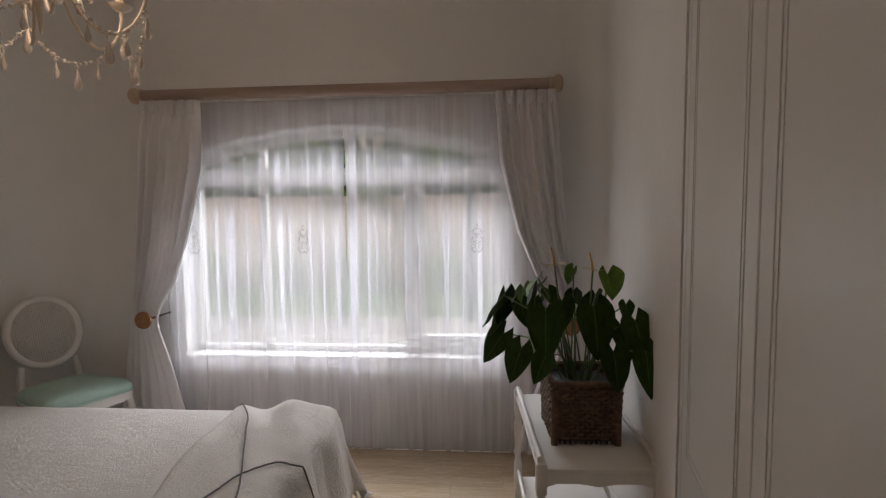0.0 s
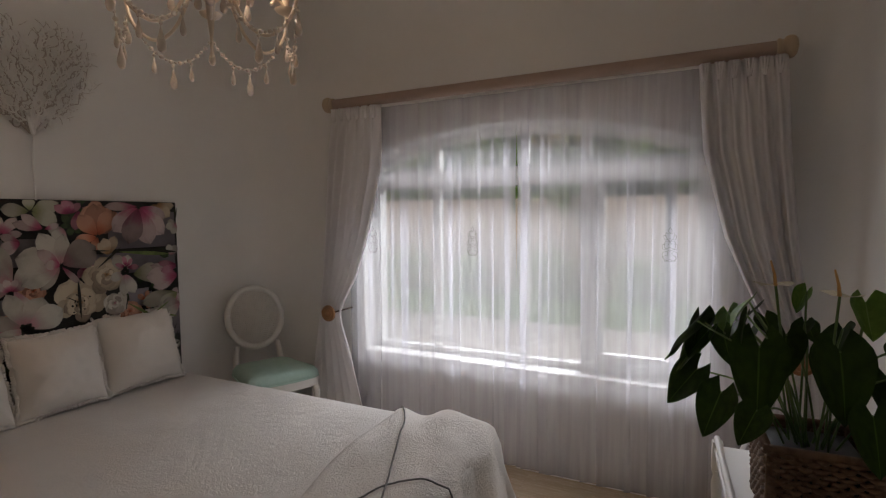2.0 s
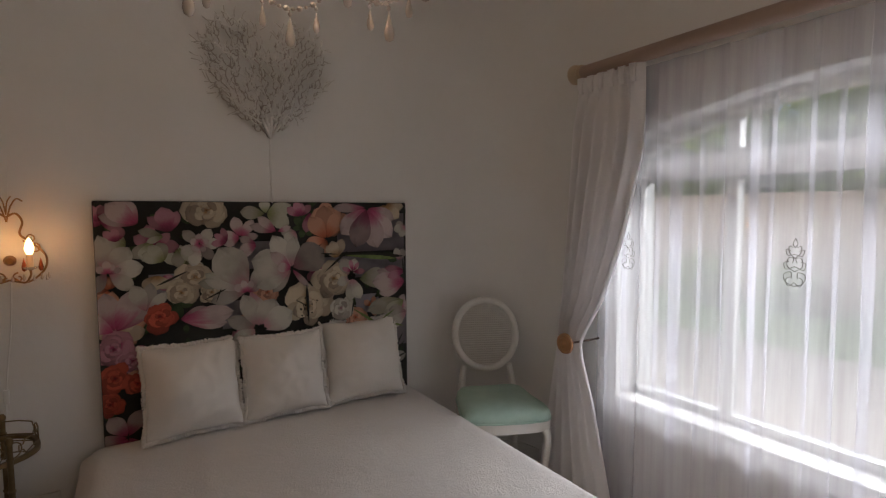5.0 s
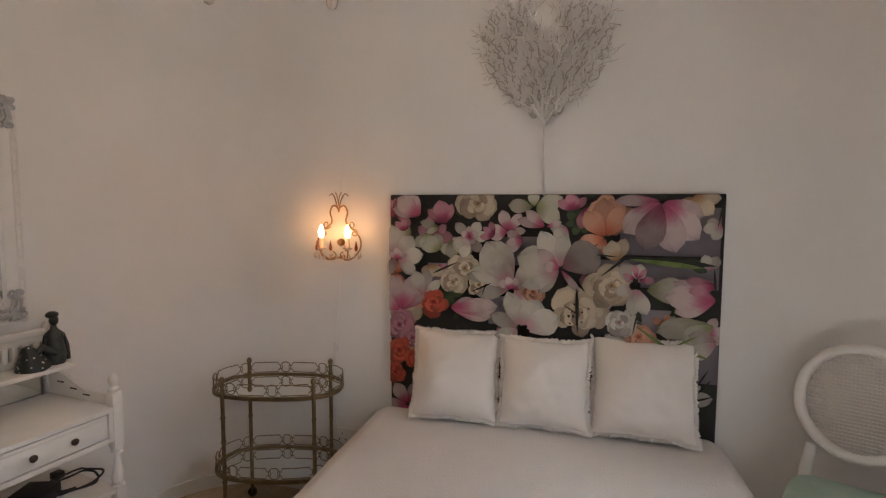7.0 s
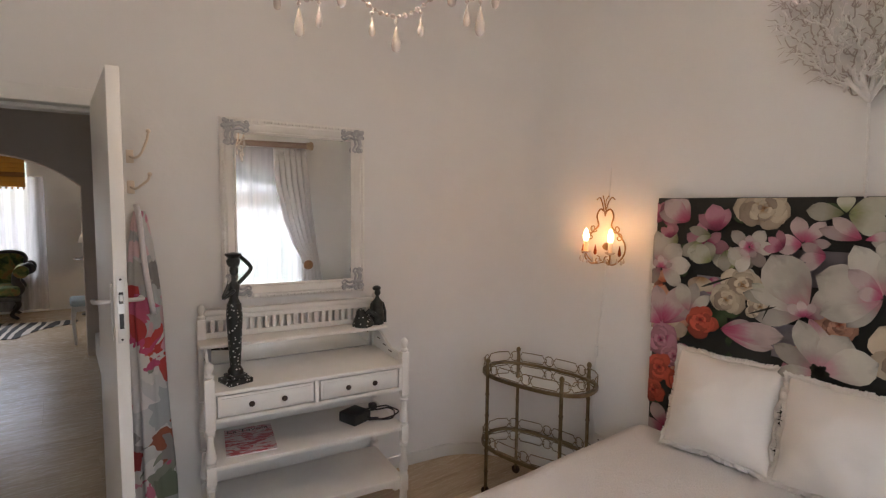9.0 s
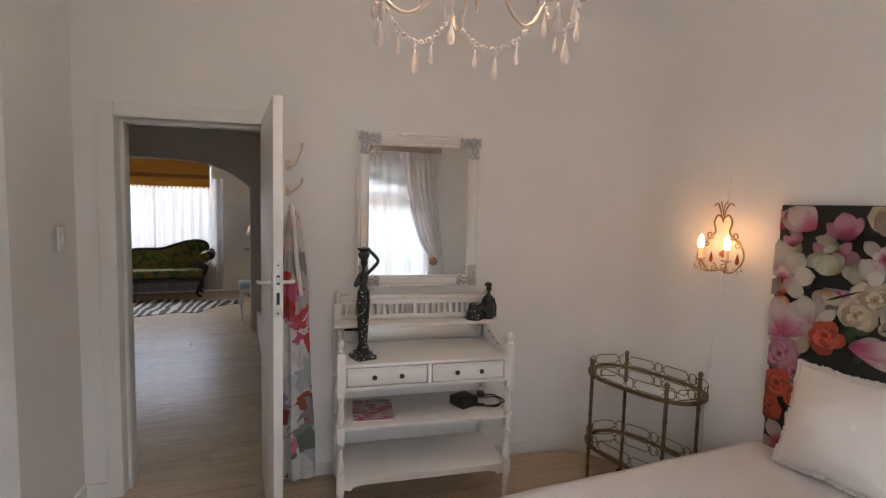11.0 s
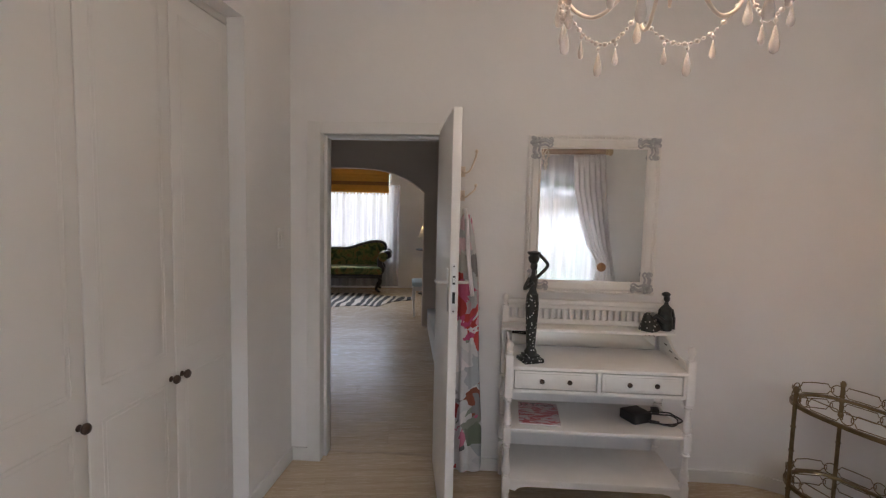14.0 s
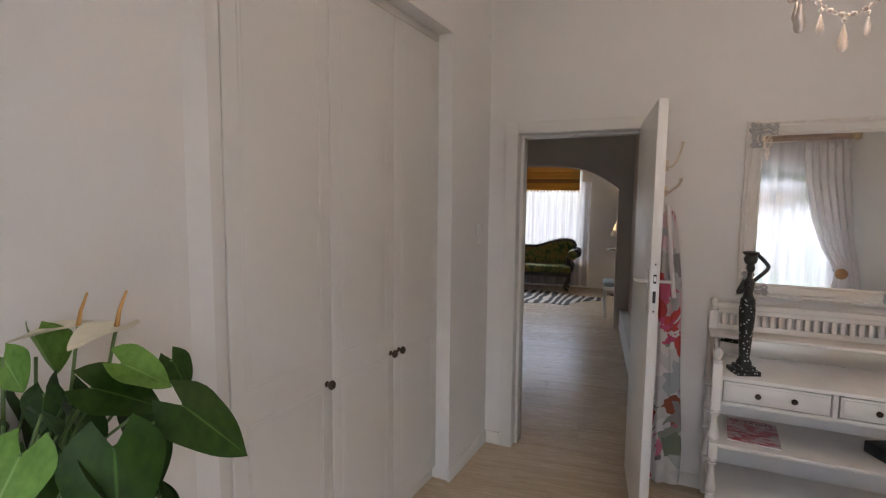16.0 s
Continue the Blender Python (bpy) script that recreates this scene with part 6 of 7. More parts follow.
SPADIX = mottled("orange_spadix", (0.52, 0.27, 0.07), (0.62, 0.36, 0.12), 30, 0.5, fine=300, relief=0.5)


def heart_leaf(bm, tip_dir, up, base, size, cup=0.25, droop=0.35, wide=0.40):
    """A heart-shaped blade with rounded lobes, from its stalk end at base towards tip_dir."""
    uv = bm.loops.layers.uv.verify()
    f = Vector(tip_dir).normalized()
    side = f.cross(Vector(up)).normalized()
    nrm = side.cross(f).normalized()
    nl, nw = 14, 5
    grid = []
    for i in range(nl + 1):
        t = i / nl
        half = wide * max(0.004, (1 - t) ** 0.9 * (1.12 + 0.7 * t))
        if t < 0.3:
            half *= 1 - 0.68 * (1 - t / 0.3) ** 2.2
        row = []
        for j in range(-nw, nw + 1):
            w = j / nw
            along = t - 0.30 * abs(w) ** 1.1 * (1 - t) ** 3
            p = Vector(base) + f * (along * size) + side * (w * half * size)
            wave = 0.022 * math.sin(9 * t + 4 * w) * abs(w)
            p += nrm * (size * (cup * half * (abs(w) ** 1.5) - droop * max(0, along) ** 2 * 0.6 + wave))
            row.append((bm.verts.new(p), (w, t)))
        grid.append(row)
    for a, b in zip(grid, grid[1:]):
        for j in range(2 * nw):
            q = (a[j], a[j + 1], b[j + 1], b[j])
            face = bm.faces.new([v for v, _ in q])
            for loop, (_, t) in zip(face.loops, q):
                loop[uv].uv = t


def build_anthurium():
    C = Vector((1.415, 3.46, TROLLEYTOP + 0.215))
    o = thing("anthurium", "anthurium with dark glossy heart leaves and cream flowers", "plant", m=Matrix.Translation(C))
    rng = random.Random(17)

    def leaf(base, tip, wide=0.40, face=(0, 0, 1), young=False, cup=None):
        """One leaf on its own stalk; face is the way that its upper side looks."""
        base, tip = Vector(base), Vector(tip)
        base = base.lerp(tip, 0.2)
        foot = Vector((base.x * 0.12 + rng.uniform(-0.03, 0.03), base.y * 0.12 + rng.uniform(-0.03, 0.03), -0.03))
        mid = foot.lerp(base, 0.55) + Vector((-0.10 * base.x, -0.10 * base.y, 0.05))
        part("stalk", tube(bmesh.new(), curve_pts([tuple(foot), tuple(mid), tuple(base)], 8), 0.003, 6), STALK, o, smooth=180)
        d = tip - base
        bm = bmesh.new()
        heart_leaf(bm, d, face, base, d.length, rng.uniform(0.1, 0.3) if cup is None else cup, rng.uniform(0.05, 0.3), wide)
        part("leaf", bm, YOUNGLEAF if young else LEAF, o, "fresh light green leaf" if young else "", smooth=180)

    # towards the door end of the trolley
    leaf((-0.268, 0.02, 0.204), (-0.378, 0.04, 0.045), 0.36, (-0.5, -0.9, 0.3))
    leaf((-0.243, 0.05, 0.318), (-0.355, 0.03, 0.155), 0.30, (-0.7, -0.5, 0.6))
    leaf((-0.22, -0.10, 0.182), (-0.278, -0.11, 0.012), 0.38, (-0.4, -1, 0.2))
    leaf((-0.228, 0.03, 0.315), (-0.204, -0.02, 0.205), 0.42, (-0.2, -1, 0.5))
    leaf((-0.146, -0.12, 0.343), (-0.152, -0.17, 0.098), 0.36, (-0.1, -1, 0.25))
    leaf((-0.077, -0.05, 0.347), (-0.086, -0.11, 0.205), 0.40, (0, -1, 0.3))
    leaf((0.021, -0.12, 0.346), (0.044, -0.16, 0.112), 0.38, (0.05, -1, 0.2))
    leaf((0.139, -0.06, 0.251), (0.173, -0.10, 0.092), 0.42, (0.2, -1, 0.3))
    leaf((0.16, -0.13, 0.296), (0.195, -0.19, 0.128), 0.42, (0.1, -1, 0.3))
    leaf((0.185, -0.20, 0.206), (0.195, -0.24, 0.005), 0.30, (-0.5, -1, 0.2))
    leaf((0.17, -0.01, 0.313), (0.165, -0.05, 0.242), 0.5, (0.1, -1, 0.4))
    leaf((-0.142, -0.15, 0.15), (-0.194, -0.18, 0.034), 0.42, (-0.2, -1, 0.2))
    leaf((0.085, -0.15, 0.19), (0.108, -0.18, 0.004), 0.38, (0.1, -1, 0.2))
    leaf((-0.02, 0.04, 0.345), (0.0, 0.0, 0.29), 0.5, (0, -0.8, 0.6))
    leaf((-0.125, 0.03, 0.36), (-0.10, -0.02, 0.30), 0.5, (0, -0.8, 0.6))
    # towards the window end
    leaf((-0.28, 0.03, 0.362), (-0.318, 0.06, 0.18), 0.48, (-0.9, 0.55, 0.55), cup=-0.12)
    leaf((-0.272, -0.075, 0.368), (-0.385, -0.145, 0.240), 0.38, (-0.6, 0.5, 0.8), cup=-0.1)
    leaf((-0.134, -0.02, 0.388), (-0.225, -0.125, 0.318), 0.42, (-0.5, 0.5, 0.9))
    leaf((-0.156, -0.07, 0.418), (-0.222, -0.145, 0.350), 0.46, (-0.4, 0.4, 0.9), True)
    leaf((-0.018, 0.012, 0.445), (-0.050, 0.0, 0.368), 0.56, (-0.6, 0.8, 0.3), True)
    leaf((-0.178, -0.175, 0.402), (-0.205, -0.20, 0.315), 0.42, (-0.7, 0.5, 0.6))
    leaf((-0.206, 0.094, 0.362), (-0.215, 0.175, 0.250), 0.44, (-0.7, 0.6, 0.5), True)
    leaf((-0.032, -0.05, 0.365), (-0.05, -0.02, 0.285), 0.5, (-0.5, 0.9, 0.4))
    leaf((0.066, 0.02, 0.346), (0.06, 0.08, 0.255), 0.48, (-0.4, 0.9, 0.4))
    leaf((-0.149, 0.05, 0.318), (-0.178, 0.10, 0.19), 0.44, (-0.6, 0.8, 0.4))
    for x, y, z, ang in ((-0.115, -0.124, 0.458, 100), (0.015, -0.15, 0.442, 60)):
        p = Vector((x, y, z))
        part("flower_stalk", tube(bmesh.new(), curve_pts([(x * 0.2, y * 0.2, -0.02), (x * 0.7, y * 0.7, z * 0.5), tuple(p)], 8), 0.0033, 8), STALK, o, smooth=180)
        a = radians(ang)
        bm = bmesh.new()
        heart_leaf(bm, (math.cos(a), math.sin(a), -0.05), (0, -0.1, 1), p, 0.11, 0.2, 0.12, 0.42)
        part("spathe", bm, SPATHE, o, "cream spathe", smooth=180)
        part("spadix", tube(bmesh.new(), [tuple(p), tuple(p + Vector((-0.004, -0.004, 0.03))), tuple(p + Vector((-0.014, -0.012, 0.066)))], 0.0048, 8, taper=lambda t: 1 - 0.55 * t), SPADIX, o, "orange spadix", smooth=180)
    p = Vector((0.076, -0.109, 0.385))
    part("flower_stalk", tube(bmesh.new(), curve_pts([(0.015, -0.02, -0.02), (0.055, -0.08, 0.19), tuple(p)], 8), 0.0033, 8), STALK, o, smooth=180)
    bm = bmesh.new()
    heart_leaf(bm, (0.05, -0.3, -0.8), (0.2, -1, 0.3), p + Vector((0, 0, 0.04)), 0.10, 0.7, -0.15, 0.5)
    part("spathe", bm, YOUNGLEAF, o, "pale green hooded spathe", smooth=180)


build_anthurium()


# ---- small wall fittings ----
def build_fittings():
    o = thing("light_switch", "white rocker light switch on the wall", "switch", m=SIDEWALL @ pose(-0.42, -0.03, 1.41))
    part("plate", boxed(-0.035, 0.035, 0, 0.01, -0.058, 0.058, 0.003), WHITEPL, o)
    part("rocker", boxed(-0.01, 0.01, 0.01, 0.015, -0.016, 0.016, 0.002), WHITEPL, o)
    o = thing("wall_socket", "white double wall socket above the skirting", "socket", m=pose(WEST, 2.17, 0.335))
    part("plate", boxed(0, 0.01, -0.08, 0.08, -0.05, 0.05, 0.003), WHITEPL, o)
    for y in (-0.045, 0.045):
        # black discs on the plate replace the shade inside its pin holes
        for dy, dz in ((0, 0.022), (-0.018, -0.012), (0.018, -0.012)):
            part("pin_hole_shade", lathe(bmesh.new(), [(0.0045, 0.0101), (0.0045, 0.0107)], pose(0, y + dy, dz) @ pose(0, 0, 0, 0, 90, 0), 10), BLACK, o)
    for z, L in ((1.80, 0.13), (1.66, 0.075)):
        h = thing("coat_hook", "cream curved metal coat hook behind the door", "hook", "coat hooks", DOORWALL @ pose(0.055, 0.0, z))
        part("prong", tube(bmesh.new(), curve_pts([(0.02, 0.004, 0.02), (0.0, 0.035, 0.012), (-0.025, 0.05, 0.03), (-0.05, 0.055, L * 0.7), (-0.058, 0.058, L)], 6), 0.0055, 8), CREAMMETAL, h, smooth=180)
        part("ball_end", ball(bmesh.new(), (-0.058, 0.058, L + 0.004), 0.010), CREAMMETAL, h, smooth=180)
        part("plate", boxed(0.005, 0.035, 0, 0.006, -0.01, 0.05, 0.002), CREAMMETAL, h)


build_fittings()


def robe_mat():
    m, nt, b = node_mat("floral_satin", 0.45)
    co = nt.nodes.new("ShaderNodeTexCoord")
    n0 = add(nt, "ShaderNodeTexNoise", Scale=5.0, Detail=2.0, Distortion=1.5)
    nt.links.new(co.outputs["Object"], n0.inputs["Vector"])
    mxv = nt.nodes.new("ShaderNodeMixRGB")
    mxv.inputs[0].default_value = 0.22
    nt.links.new(co.outputs["Object"], mxv.inputs[1])
    nt.links.new(n0.outputs[1], mxv.inputs[2])
    v = add(nt, "ShaderNodeTexVoronoi", Scale=11.0)
    nt.links.new(mxv.outputs[0], v.inputs["Vector"])
    sep = nt.nodes.new("ShaderNodeSeparateColor")
    nt.links.new(v.outputs["Color"], sep.inputs[0])
    r = ramp(nt, sep.outputs[0], [(0.0, (0.66, 0.64, 0.62)), (0.22, (0.48, 0.48, 0.48)), (0.25, (0.45, 0.05, 0.14)), (0.37, (0.60, 0.34, 0.40)), (0.43, (0.68, 0.65, 0.63)), (0.50, (0.04, 0.08, 0.025)), (0.60, (0.50, 0.04, 0.035)), (0.68, (0.02, 0.02, 0.025)), (0.78, (0.64, 0.62, 0.60)), (0.94, (0.36, 0.38, 0.39))])
    nt.links.new(r, b.inputs["Base Color"])
    return m


def build_robe():
    o = thing("dressing_gown", "long floral satin dressing gown hanging behind the door", "robe", m=DOORWALL @ pose(0.045, 0.055, 0))
    bm = bmesh.new()
    nz, na = 60, 40
    rows = []
    for j in range(nz + 1):
        z = 1.57 - 1.535 * j / nz
        t = j / nz
        rx = 0.022 + 0.095 * min(1, t * 2.6) ** 0.7 * 0.55 + 0.010 * math.sin(9 * t) * t
        ry = 0.018 + 0.030 * min(1, t * 2.0)
        row = []
        for i in range(na):
            a = 2 * math.pi * i / na
            w = 1 + 0.22 * math.sin(5 * a + 2 * t) * min(1, 2 * t) + 0.12 * math.sin(9 * a - 4 * t)
            row.append(bm.verts.new((-0.035 * t + rx * math.cos(a) * w, max(-0.05, ry * math.sin(a) * w), z)))
        rows.append(row)
    for a, b in zip(rows, rows[1:]):
        for i in range(na):
            bm.faces.new((a[i], a[(i + 1) % na], b[(i + 1) % na], b[i]))
    bm.faces.new(rows[0])
    part("cloth", bm, robe_mat(), o, smooth=180)
    bm = tube(bmesh.new(), curve_pts([(0.01, 0.01, 1.60), (0.0, 0.03, 1.54), (-0.02, 0.05, 1.3), (-0.045, 0.055, 1.1)], 6), 0.012, 8)
    part("collar", bm, LINEN, o, smooth=180)


build_robe()
# ---- lounge beyond the door ----
def chaise_cloth():
    m, nt, b = node_mat("green_floral_tapestry", 0.85)
    co = nt.nodes.new("ShaderNodeTexCoord")
    n = add(nt, "ShaderNodeTexNoise", Scale=9.0, Detail=5.0, Distortion=1.0)
    nt.links.new(co.outputs["Object"], n.inputs["Vector"])
    nt.links.new(ramp(nt, n.outputs[0], [(0.30, (0.02, 0.04, 0.012)), (0.45, (0.08, 0.12, 0.03)), (0.56, (0.22, 0.21, 0.06)), (0.64, (0.26, 0.12, 0.04)), (0.75, (0.10, 0.16, 0.05))]), b.inputs["Base Color"])
    return m


TAPESTRY = chaise_cloth()
EBONY = mottled("ebonised_wood", (0.012, 0.009, 0.007), (0.028, 0.02, 0.015), 12, 0.3)
SILK = mottled("ochre_silk", (0.50, 0.28, 0.06), (0.62, 0.37, 0.10), 5, 0.55, fine=200)
st = SILK.node_tree
s_tr = add(st, "ShaderNodeBsdfTranslucent", Color=(0.70, 0.42, 0.10, 1))
s_mx = add(st, "ShaderNodeMixShader", Fac=0.45)
st.links.new(st.nodes["Principled BSDF"].outputs[0], s_mx.inputs[1])
st.links.new(s_tr.outputs[0], s_mx.inputs[2])
st.links.new(s_mx.outputs[0], st.nodes["Material Output"].inputs[0])
SILKDARK = mottled("brown_silk_trim", (0.26, 0.13, 0.04), (0.34, 0.18, 0.06), 12, 0.6)
PALEBLUE = mottled("pale_blue_cloth", (0.45, 0.55, 0.58), (0.52, 0.61, 0.64), 8, 0.85)


def build_chaise():
    o = thing("chaise_longue", "black framed chaise longue in green floral tapestry", "chaise longue", m=pose(1.42, -5.2, 0, 0, 0, 180))
    # local x runs from the scrolled end (negative is towards the lounge's far side)
    bm = boxed(-0.75, 0.62, -0.02, 0.55, 0.33, 0.47, 0.05, segments=4)
    part("seat", bm, TAPESTRY, o)
    back = [(-0.72, 0.45), (-0.72, 0.62), (-0.66, 0.60), (-0.60, 0.66), (-0.46, 0.76), (-0.25, 0.775), (-0.02, 0.78), (0.22, 0.86), (0.42, 0.91), (0.60, 0.90), (0.68, 0.82), (0.66, 0.68), (0.60, 0.45)]
    bm = slab(bmesh.new(), back, -0.56, -0.46, UPRIGHT)
    part("back", bm, TAPESTRY, o)
    part("back_trim", tube(bmesh.new(), curve_pts([(x, 0.45, z + 0.004) for x, z in back[1:-1]], 6), 0.026, 8), EBONY, o, "carved black edging", smooth=180)
    bm = boxed(-0.76, 0.63, -0.035, 0.56, 0.27, 0.335, 0.01)
    part("rail", bm, EBONY, o)
    for y in (0.10, 0.50):
        part("arm_scroll", tube(bmesh.new(), curve_pts([(0.55, y, 0.33), (0.62, y, 0.42), (0.58, y, 0.52), (0.60, y, 0.66), (0.72, y, 0.74), (0.76, y, 0.68), (0.70, y, 0.64)], 6), 0.06, 10, taper=lambda t: 1 - 0.4 * t), EBONY, o, smooth=180)
    part("arm_roll", tube(bmesh.new(), [(0.64, 0.0, 0.66), (0.64, 0.52, 0.66)], 0.085, 16), TAPESTRY, o, smooth=60)
    for x in (-0.68, 0.55):
        for y in (0.04, 0.5):
            part("leg", tube(bmesh.new(), curve_pts([(x, y, 0.32), (x + 0.05, y, 0.2), (x - 0.03, y, 0.08), (x + 0.04, y, 0.012)], 6), 0.035, 10, taper=lambda t: 1 - 0.4 * t), EBONY, o, smooth=180)


build_chaise()


def zebra_mat():
    m, nt, b = node_mat("zebra_hide", 0.8)
    co = nt.nodes.new("ShaderNodeTexCoord")
    mp = add(nt, "ShaderNodeMapping", Scale=(1.0, 0.35, 1.0), Rotation=(0, 0, 0.35))
    nt.links.new(co.outputs["Object"], mp.inputs[0])
    w = add(nt, "ShaderNodeTexWave", Scale=2.6, Distortion=5.5, Detail=2.0)
    w.inputs["Detail Scale"].default_value = 1.4
    nt.links.new(mp.outputs[0], w.inputs["Vector"])
    nt.links.new(ramp(nt, w.outputs[0], [(0.58, (0.012, 0.010, 0.009)), (0.64, (0.52, 0.47, 0.40))]), b.inputs["Base Color"])
    return m


def build_rug():
    hide = [(0.25, -4.55), (0.55, -4.40), (0.72, -4.15), (0.82, -3.98), (1.05, -4.05), (1.35, -3.98), (1.72, -3.86), (2.1, -3.9), (2.6, -4.2), (2.75, -4.7), (2.4, -5.05), (1.9, -5.1), (1.3, -5.15), (0.9, -5.0), (0.55, -4.85), (0.2, -4.78)]
    ring = curve_pts([(x, y, 0) for x, y in hide + hide[:1]], 4)[:-1]
    bm = slab(bmesh.new(), [(p.x, p.y) for p in ring], 0.001, 0.009)
    tagged(part("zebra_rug", bm, zebra_mat(), smooth=None), "black and white zebra hide rug on the lounge floor", "rug")


build_rug()


def build_lounge_window():
    w = thing("window_2", "wide lounge window behind sheer curtains", "window", kind="structure")
    for x in (0.65, 1.55, 2.45, 3.36):
        part("mullion", boxed(x, x + 0.045, -6.0, -5.95, 0.6, 2.2, 0.004), PAINT, w)
    part("sill", boxed(0.6, 3.45, -5.98, -5.77, 0.56, 0.6, 0.006), PAINT, w)
    p = part("pane", boxed(0.69, 3.36, -5.978, -5.972, 0.6, 2.2), GLASS, w)
    p.visible_shadow = False
    o = thing("sheer_curtain", "white sheer curtain across the lounge window", "curtain")
    bm = bmesh.new()
    rows = []
    for j in range(9):
        z = 1.98 - 1.93 * j / 8
        rows.append([bm.verts.new((0.50 + 3.0 * i / 260, -5.70 + 0.022 * math.sin(i * 0.52) + 0.012 * math.sin(i * 0.23 + 1), z)) for i in range(261)])
    for a, b in zip(rows, rows[1:]):
        for i in range(260):
            bm.faces.new((a[i], a[i + 1], b[i + 1], b[i]))
    part("cloth", bm, SHEER, o, smooth=180)
    b = thing("roman_blind", "ochre silk roman blind with a tasselled edge", "blind")
    z = 2.32
    for k in range(6):
        d = 0.02 + 0.016 * k
        part("fold", boxed(0.70, 3.4, -5.66 - 0.0, -5.66 + d, z - (0.16 if k == 0 else 0.075), z, 0.01), SILKDARK if k in (3,) else SILK, b)
        z -= 0.155 if k == 0 else 0.066
    bm = bmesh.new()
    for i in range(44):
        x = 0.72 + 2.66 * i / 43
        lathe(bm, [(0.003, 0.02), (0.010, 0.0), (0.013, -0.02), (0.004, -0.032)], pose(x, -5.60, z - 0.012), 6)
    tagged(part("tassel_trim", bm, SILKDARK, b, "row of small tassels", smooth=180), kind="stuff")


build_lounge_window()


def build_lounge_bits():
    s = thing("stool", "white stool with a pale blue seat", "stool", m=pose(0.04, -3.45, 0))
    part("seat", boxed(-0.24, 0.24, -0.2, 0.2, 0.44, 0.51, 0.03, segments=3), PALEBLUE, s)
    part("rail", boxed(-0.23, 0.23, -0.19, 0.19, 0.38, 0.44, 0.006), SHABBY, s)
    for x in (-0.2, 0.2):
        for y in (-0.16, 0.16):
            part("leg", tube(bmesh.new(), curve_pts([(x, y, 0.42), (x * 1.06, y * 1.05, 0.25), (x * 1.0, y, 0.0)], 5), 0.022, 10, taper=lambda t: 1 - 0.4 * t), SHABBY, s, smooth=60)
    t = thing("side_table", "slim dark side table holding a lamp", "table", m=pose(-0.02, -5.2, 0))
    part("tabletop", lathe(bmesh.new(), [(0.2, 0.80), (0.215, 0.81), (0.2, 0.825)], None, 28), EBONY, t)
    part("pedestal", lathe(bmesh.new(), [(0.03, 0.03), (0.02, 0.2), (0.03, 0.4), (0.018, 0.6), (0.04, 0.80)], None, 16), EBONY, t, smooth=60)
    part("foot", lathe(bmesh.new(), [(0.15, 0), (0.15, 0.015), (0.03, 0.04)], None, 24), EBONY, t)
    l = thing("table_lamp", "lit table lamp with a white cone shade", "lamp", m=pose(-0.02, -5.2, 0.825))
    part("base", lathe(bmesh.new(), [(0.06, 0), (0.06, 0.01), (0.015, 0.03), (0.012, 0.24)], None, 18), SHABBY, l, smooth=60)
    bm = lathe(bmesh.new(), [(0.165, 0.22), (0.075, 0.46)], None, 28, False)
    sh = part("shade", bm, SHADE, l, "white fabric shade", smooth=180)
    sh.modifiers.new("thick", "SOLIDIFY").thickness = 0.002
    part("bulb", ball(bmesh.new(), (0, 0, 0.31), 0.025), DIMBULB, l)
    point_lamp("table_lamp_bulb", (-0.02, -5.2, 1.22), 2.5, 0.03, (1, 0.7, 0.42))
    c = thing("side_chair", "dark legged pale chair just inside the lounge", "chair", m=pose(1.78, -2.35, 0))
    part("seat", boxed(-0.2, 0.2, -0.2, 0.2, 0.44, 0.5, 0.02), SHABBY, c)
    part("backrest", boxed(0.16, 0.2, -0.2, 0.2, 0.5, 0.72, 0.015), SHABBY, c)
    for x in (-0.17, 0.17):
        for y in (-0.17, 0.17):
            part("leg", boxed(x - 0.016, x + 0.016, y - 0.016, y + 0.016, 0, 0.44, 0.004), EBONY, c)
    n = thing("wall_ornament", "small dark metal wall hook in the passage", "ornament", m=pose(-0.02, -1.5, 1.95))
    part("bar", tube(bmesh.new(), [(0, 0, -0.1), (0.012, 0, 0.0), (0, 0, 0.1)], 0.008, 8), DARKMETAL, n)


def shade_mat():
    m = bpy.data.materials.new("lamp_shade_fabric")
    m.use_nodes = True
    nt = m.node_tree
    b = nt.nodes["Principled BSDF"]
    b.inputs["Base Color"].default_value = (0.78, 0.74, 0.66, 1)
    tl = add(nt, "ShaderNodeBsdfTranslucent", Color=(0.8, 0.74, 0.62, 1))
    mx = add(nt, "ShaderNodeMixShader", Fac=0.5)
    nt.links.new(b.outputs[0], mx.inputs[1])
    nt.links.new(tl.outputs[0], mx.inputs[2])
    nt.links.new(mx.outputs[0], nt.nodes["Material Output"].inputs[0])
    return m


SHADE = shade_mat()
build_lounge_bits()


# ---- garden beyond the window ----
GREENS = [leaf_mat("garden_leaf_%s" % n, a, b, c) for n, a, b, c in (("deep", (0.10, 0.17, 0.04), (0.16, 0.25, 0.06), (0.11, 0.17, 0.05)), ("fresh", (0.14, 0.25, 0.045), (0.22, 0.34, 0.07), (0.20, 0.29, 0.08)))]
for gm in GREENS:
    gt = gm.node_tree
    thru = add(gt, "ShaderNodeBsdfTranslucent", Color=(0.30, 0.42, 0.08, 1))
    both = add(gt, "ShaderNodeMixShader", Fac=0.6)
    gt.links.new(gt.nodes["Principled BSDF"].outputs[0], both.inputs[1])
    gt.links.new(thru.outputs[0], both.inputs[2])
    gt.links.new(both.outputs[0], gt.nodes["Material Output"].inputs[0])
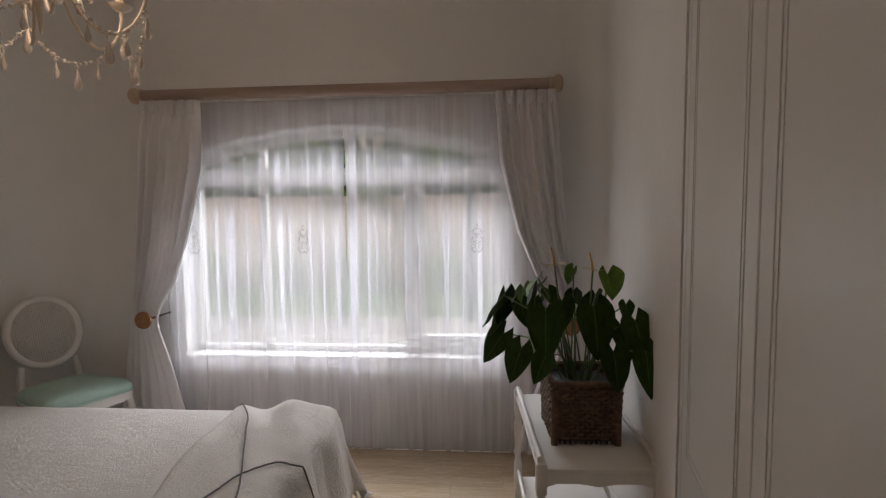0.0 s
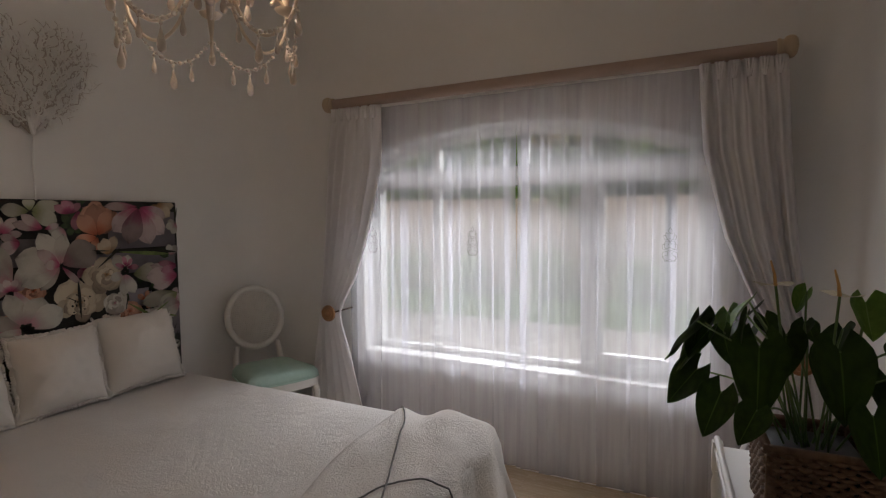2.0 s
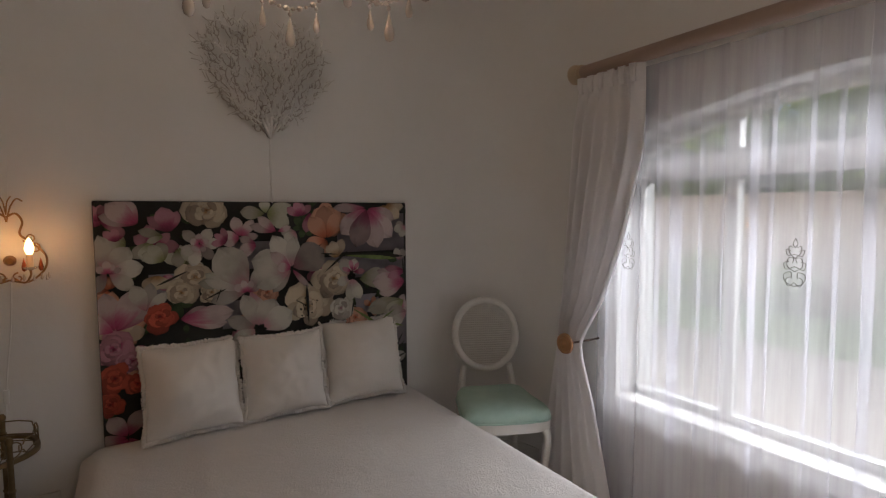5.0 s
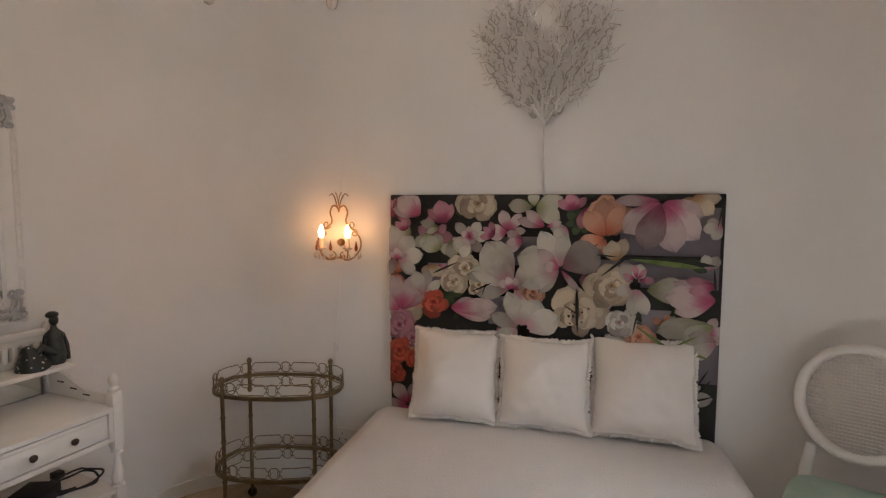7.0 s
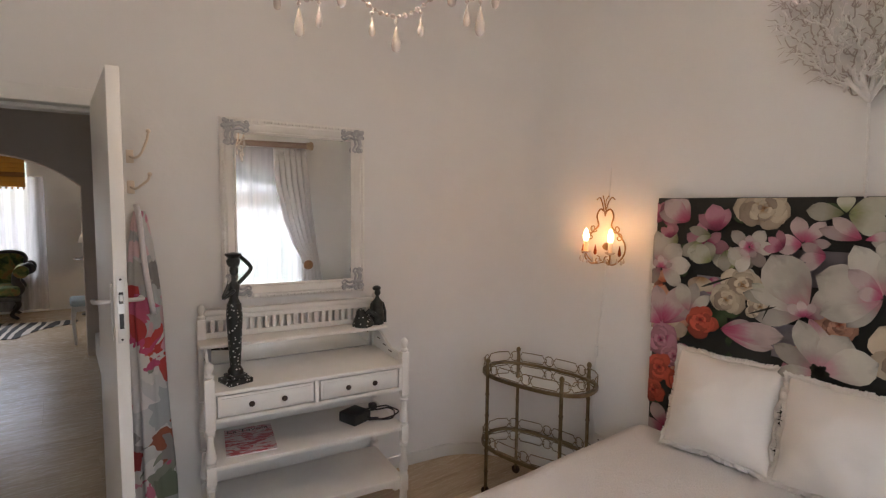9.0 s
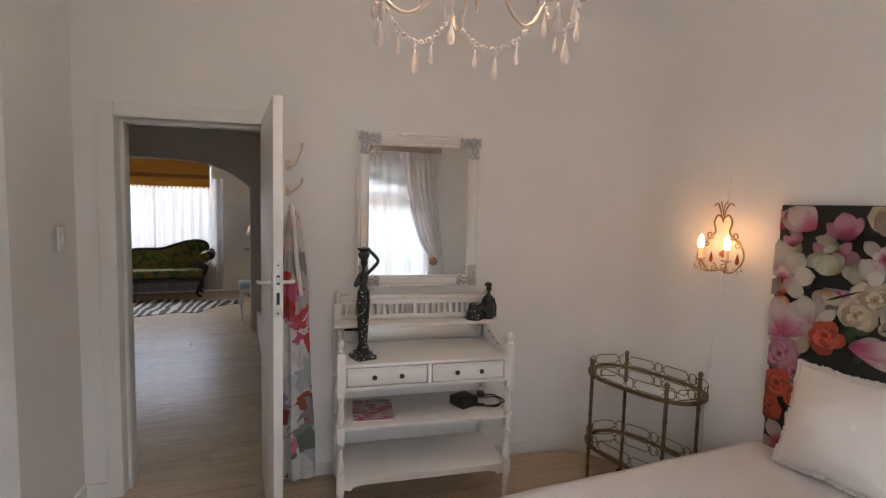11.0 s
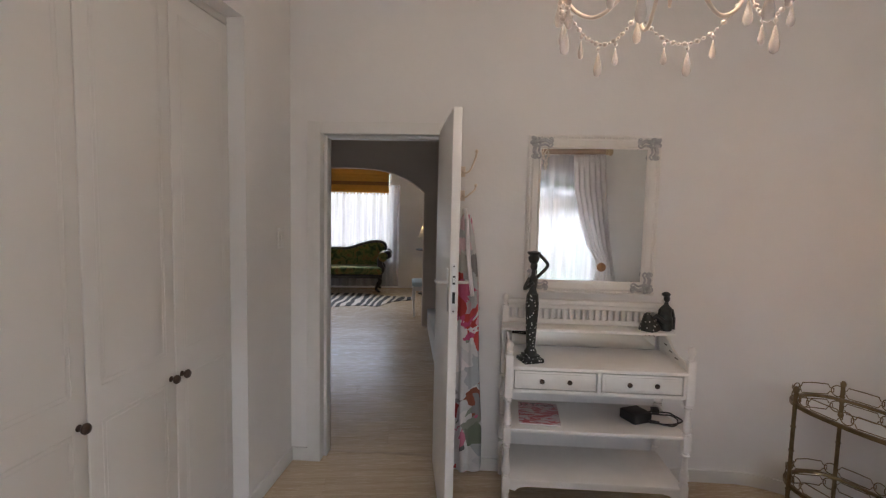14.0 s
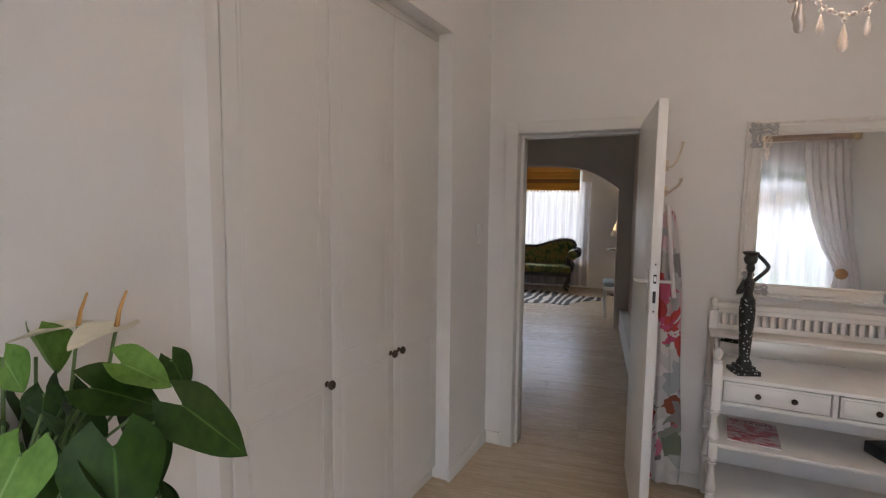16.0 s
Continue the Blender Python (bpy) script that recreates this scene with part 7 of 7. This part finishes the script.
BARK = mottled("grey_bark", (0.10, 0.08, 0.06), (0.17, 0.14, 0.11), 9, 0.9)


def build_tree(x, y, h, spread, seed):
    rng = random.Random(seed)
    o = thing("tree", "leafy green garden tree behind the wall", "tree", "garden trees", pose(x, y, -0.15))
    bm = tube(bmesh.new(), curve_pts([(0, 0, 0), (0.08, 0.05, h * 0.3), (-0.05, 0.1, h * 0.62)], 6), 0.13, 10, taper=lambda t: 1 - 0.5 * t)
    for k in range(6):
        a = rng.uniform(0, 6.28)
        tube(bm, curve_pts([(0, 0.05, h * 0.35), (spread * 0.4 * math.cos(a), spread * 0.4 * math.sin(a), h * 0.6), (spread * 0.8 * math.cos(a), spread * 0.8 * math.sin(a), h * 0.78)], 5), 0.05, 7, taper=lambda t: 1 - 0.7 * t)
    part("trunk", bm, BARK, o, smooth=60)
    bm = bmesh.new()
    uv = bm.loops.layers.uv.verify()
    clumps = [(Vector((rng.gauss(0, 0.5), rng.gauss(0, 0.4), 0)) * spread + Vector((0, 0, h * rng.uniform(0.28, 1.0))), rng.uniform(0.35, 0.75)) for _ in range(95)]
    for c, r in clumps:
        for _ in range(70):
            p = c + Vector((rng.gauss(0, 0.5), rng.gauss(0, 0.5), rng.gauss(0, 0.42))) * r
            d = Vector((rng.uniform(-1, 1), rng.uniform(-1, 1), rng.uniform(-0.8, 0.4))).normalized()
            s = d.orthogonal().normalized() * 0.07
            L = rng.uniform(0.13, 0.24)
            q = [bm.verts.new(v) for v in (p, p + d * L * 0.5 + s, p + d * L, p + d * L * 0.5 - s)]
            f = bm.faces.new(q)
            f.material_index = rng.randint(0, 1)
            for loop, t in zip(f.loops, ((0, 0), (1, 0.5), (0, 1), (-1, 0.5))):
                loop[uv].uv = t
    c = part("crown", bm, GREENS, o, smooth=None)
    tagged(c, "uneven crown of small leaves")


for i, (x, y, h, s) in enumerate(((-6.5, 15.5, 5.0, 1.7), (-3.2, 14.8, 4.6, 1.8), (-0.2, 15.6, 5.4, 1.9), (2.8, 14.9, 4.8, 1.8), (6.0, 15.8, 5.2, 1.9), (-9.5, 16.0, 5.5, 1.9), (-4.8, 17.6, 6.2, 2.1), (-1.6, 17.9, 6.4, 2.1), (1.5, 17.4, 6.0, 2.1), (4.6, 17.8, 6.3, 2.1))):
    build_tree(x, y, h, s, 40 + i)


def build_shrubs():
    for i, (x, y, r) in enumerate(((-5.0, 12.2, 0.6), (-3.4, 12.3, 0.5), (-1.6, 12.2, 0.65), (0.2, 12.4, 0.5), (2.1, 12.3, 0.6))):
        rng = random.Random(70 + i)
        o = thing("shrub", "low green garden shrub against the wall", "shrub", "garden shrubs", pose(x, y, -0.15))
        part("stem", tube(bmesh.new(), [(0, 0, 0), (0.03, 0, r * 0.7)], 0.03, 7), BARK, o)
        bm = bmesh.new()
        uv = bm.loops.layers.uv.verify()
        for _ in range(900):
            d = Vector((rng.gauss(0, 1), rng.gauss(0, 1), rng.gauss(0, 1))).normalized() * r * rng.uniform(0.4, 1.1)
            p = Vector((d.x, d.y, max(0.03, d.z * 0.8 + r * 0.8)))
            e = Vector((rng.uniform(-1, 1), rng.uniform(-1, 1), rng.uniform(-0.3, 0.8))).normalized()
            s = e.orthogonal().normalized() * 0.025
            q = [bm.verts.new(v) for v in (p, p + e * 0.05 + s, p + e * 0.1, p + e * 0.05 - s)]
            f = bm.faces.new(q)
            f.material_index = rng.randint(0, 1)
            for loop, t in zip(f.loops, ((0, 0), (1, 0.5), (0, 1), (-1, 0.5))):
                loop[uv].uv = t
        part("foliage", bm, GREENS, o, smooth=None)


build_shrubs()
build_floor()
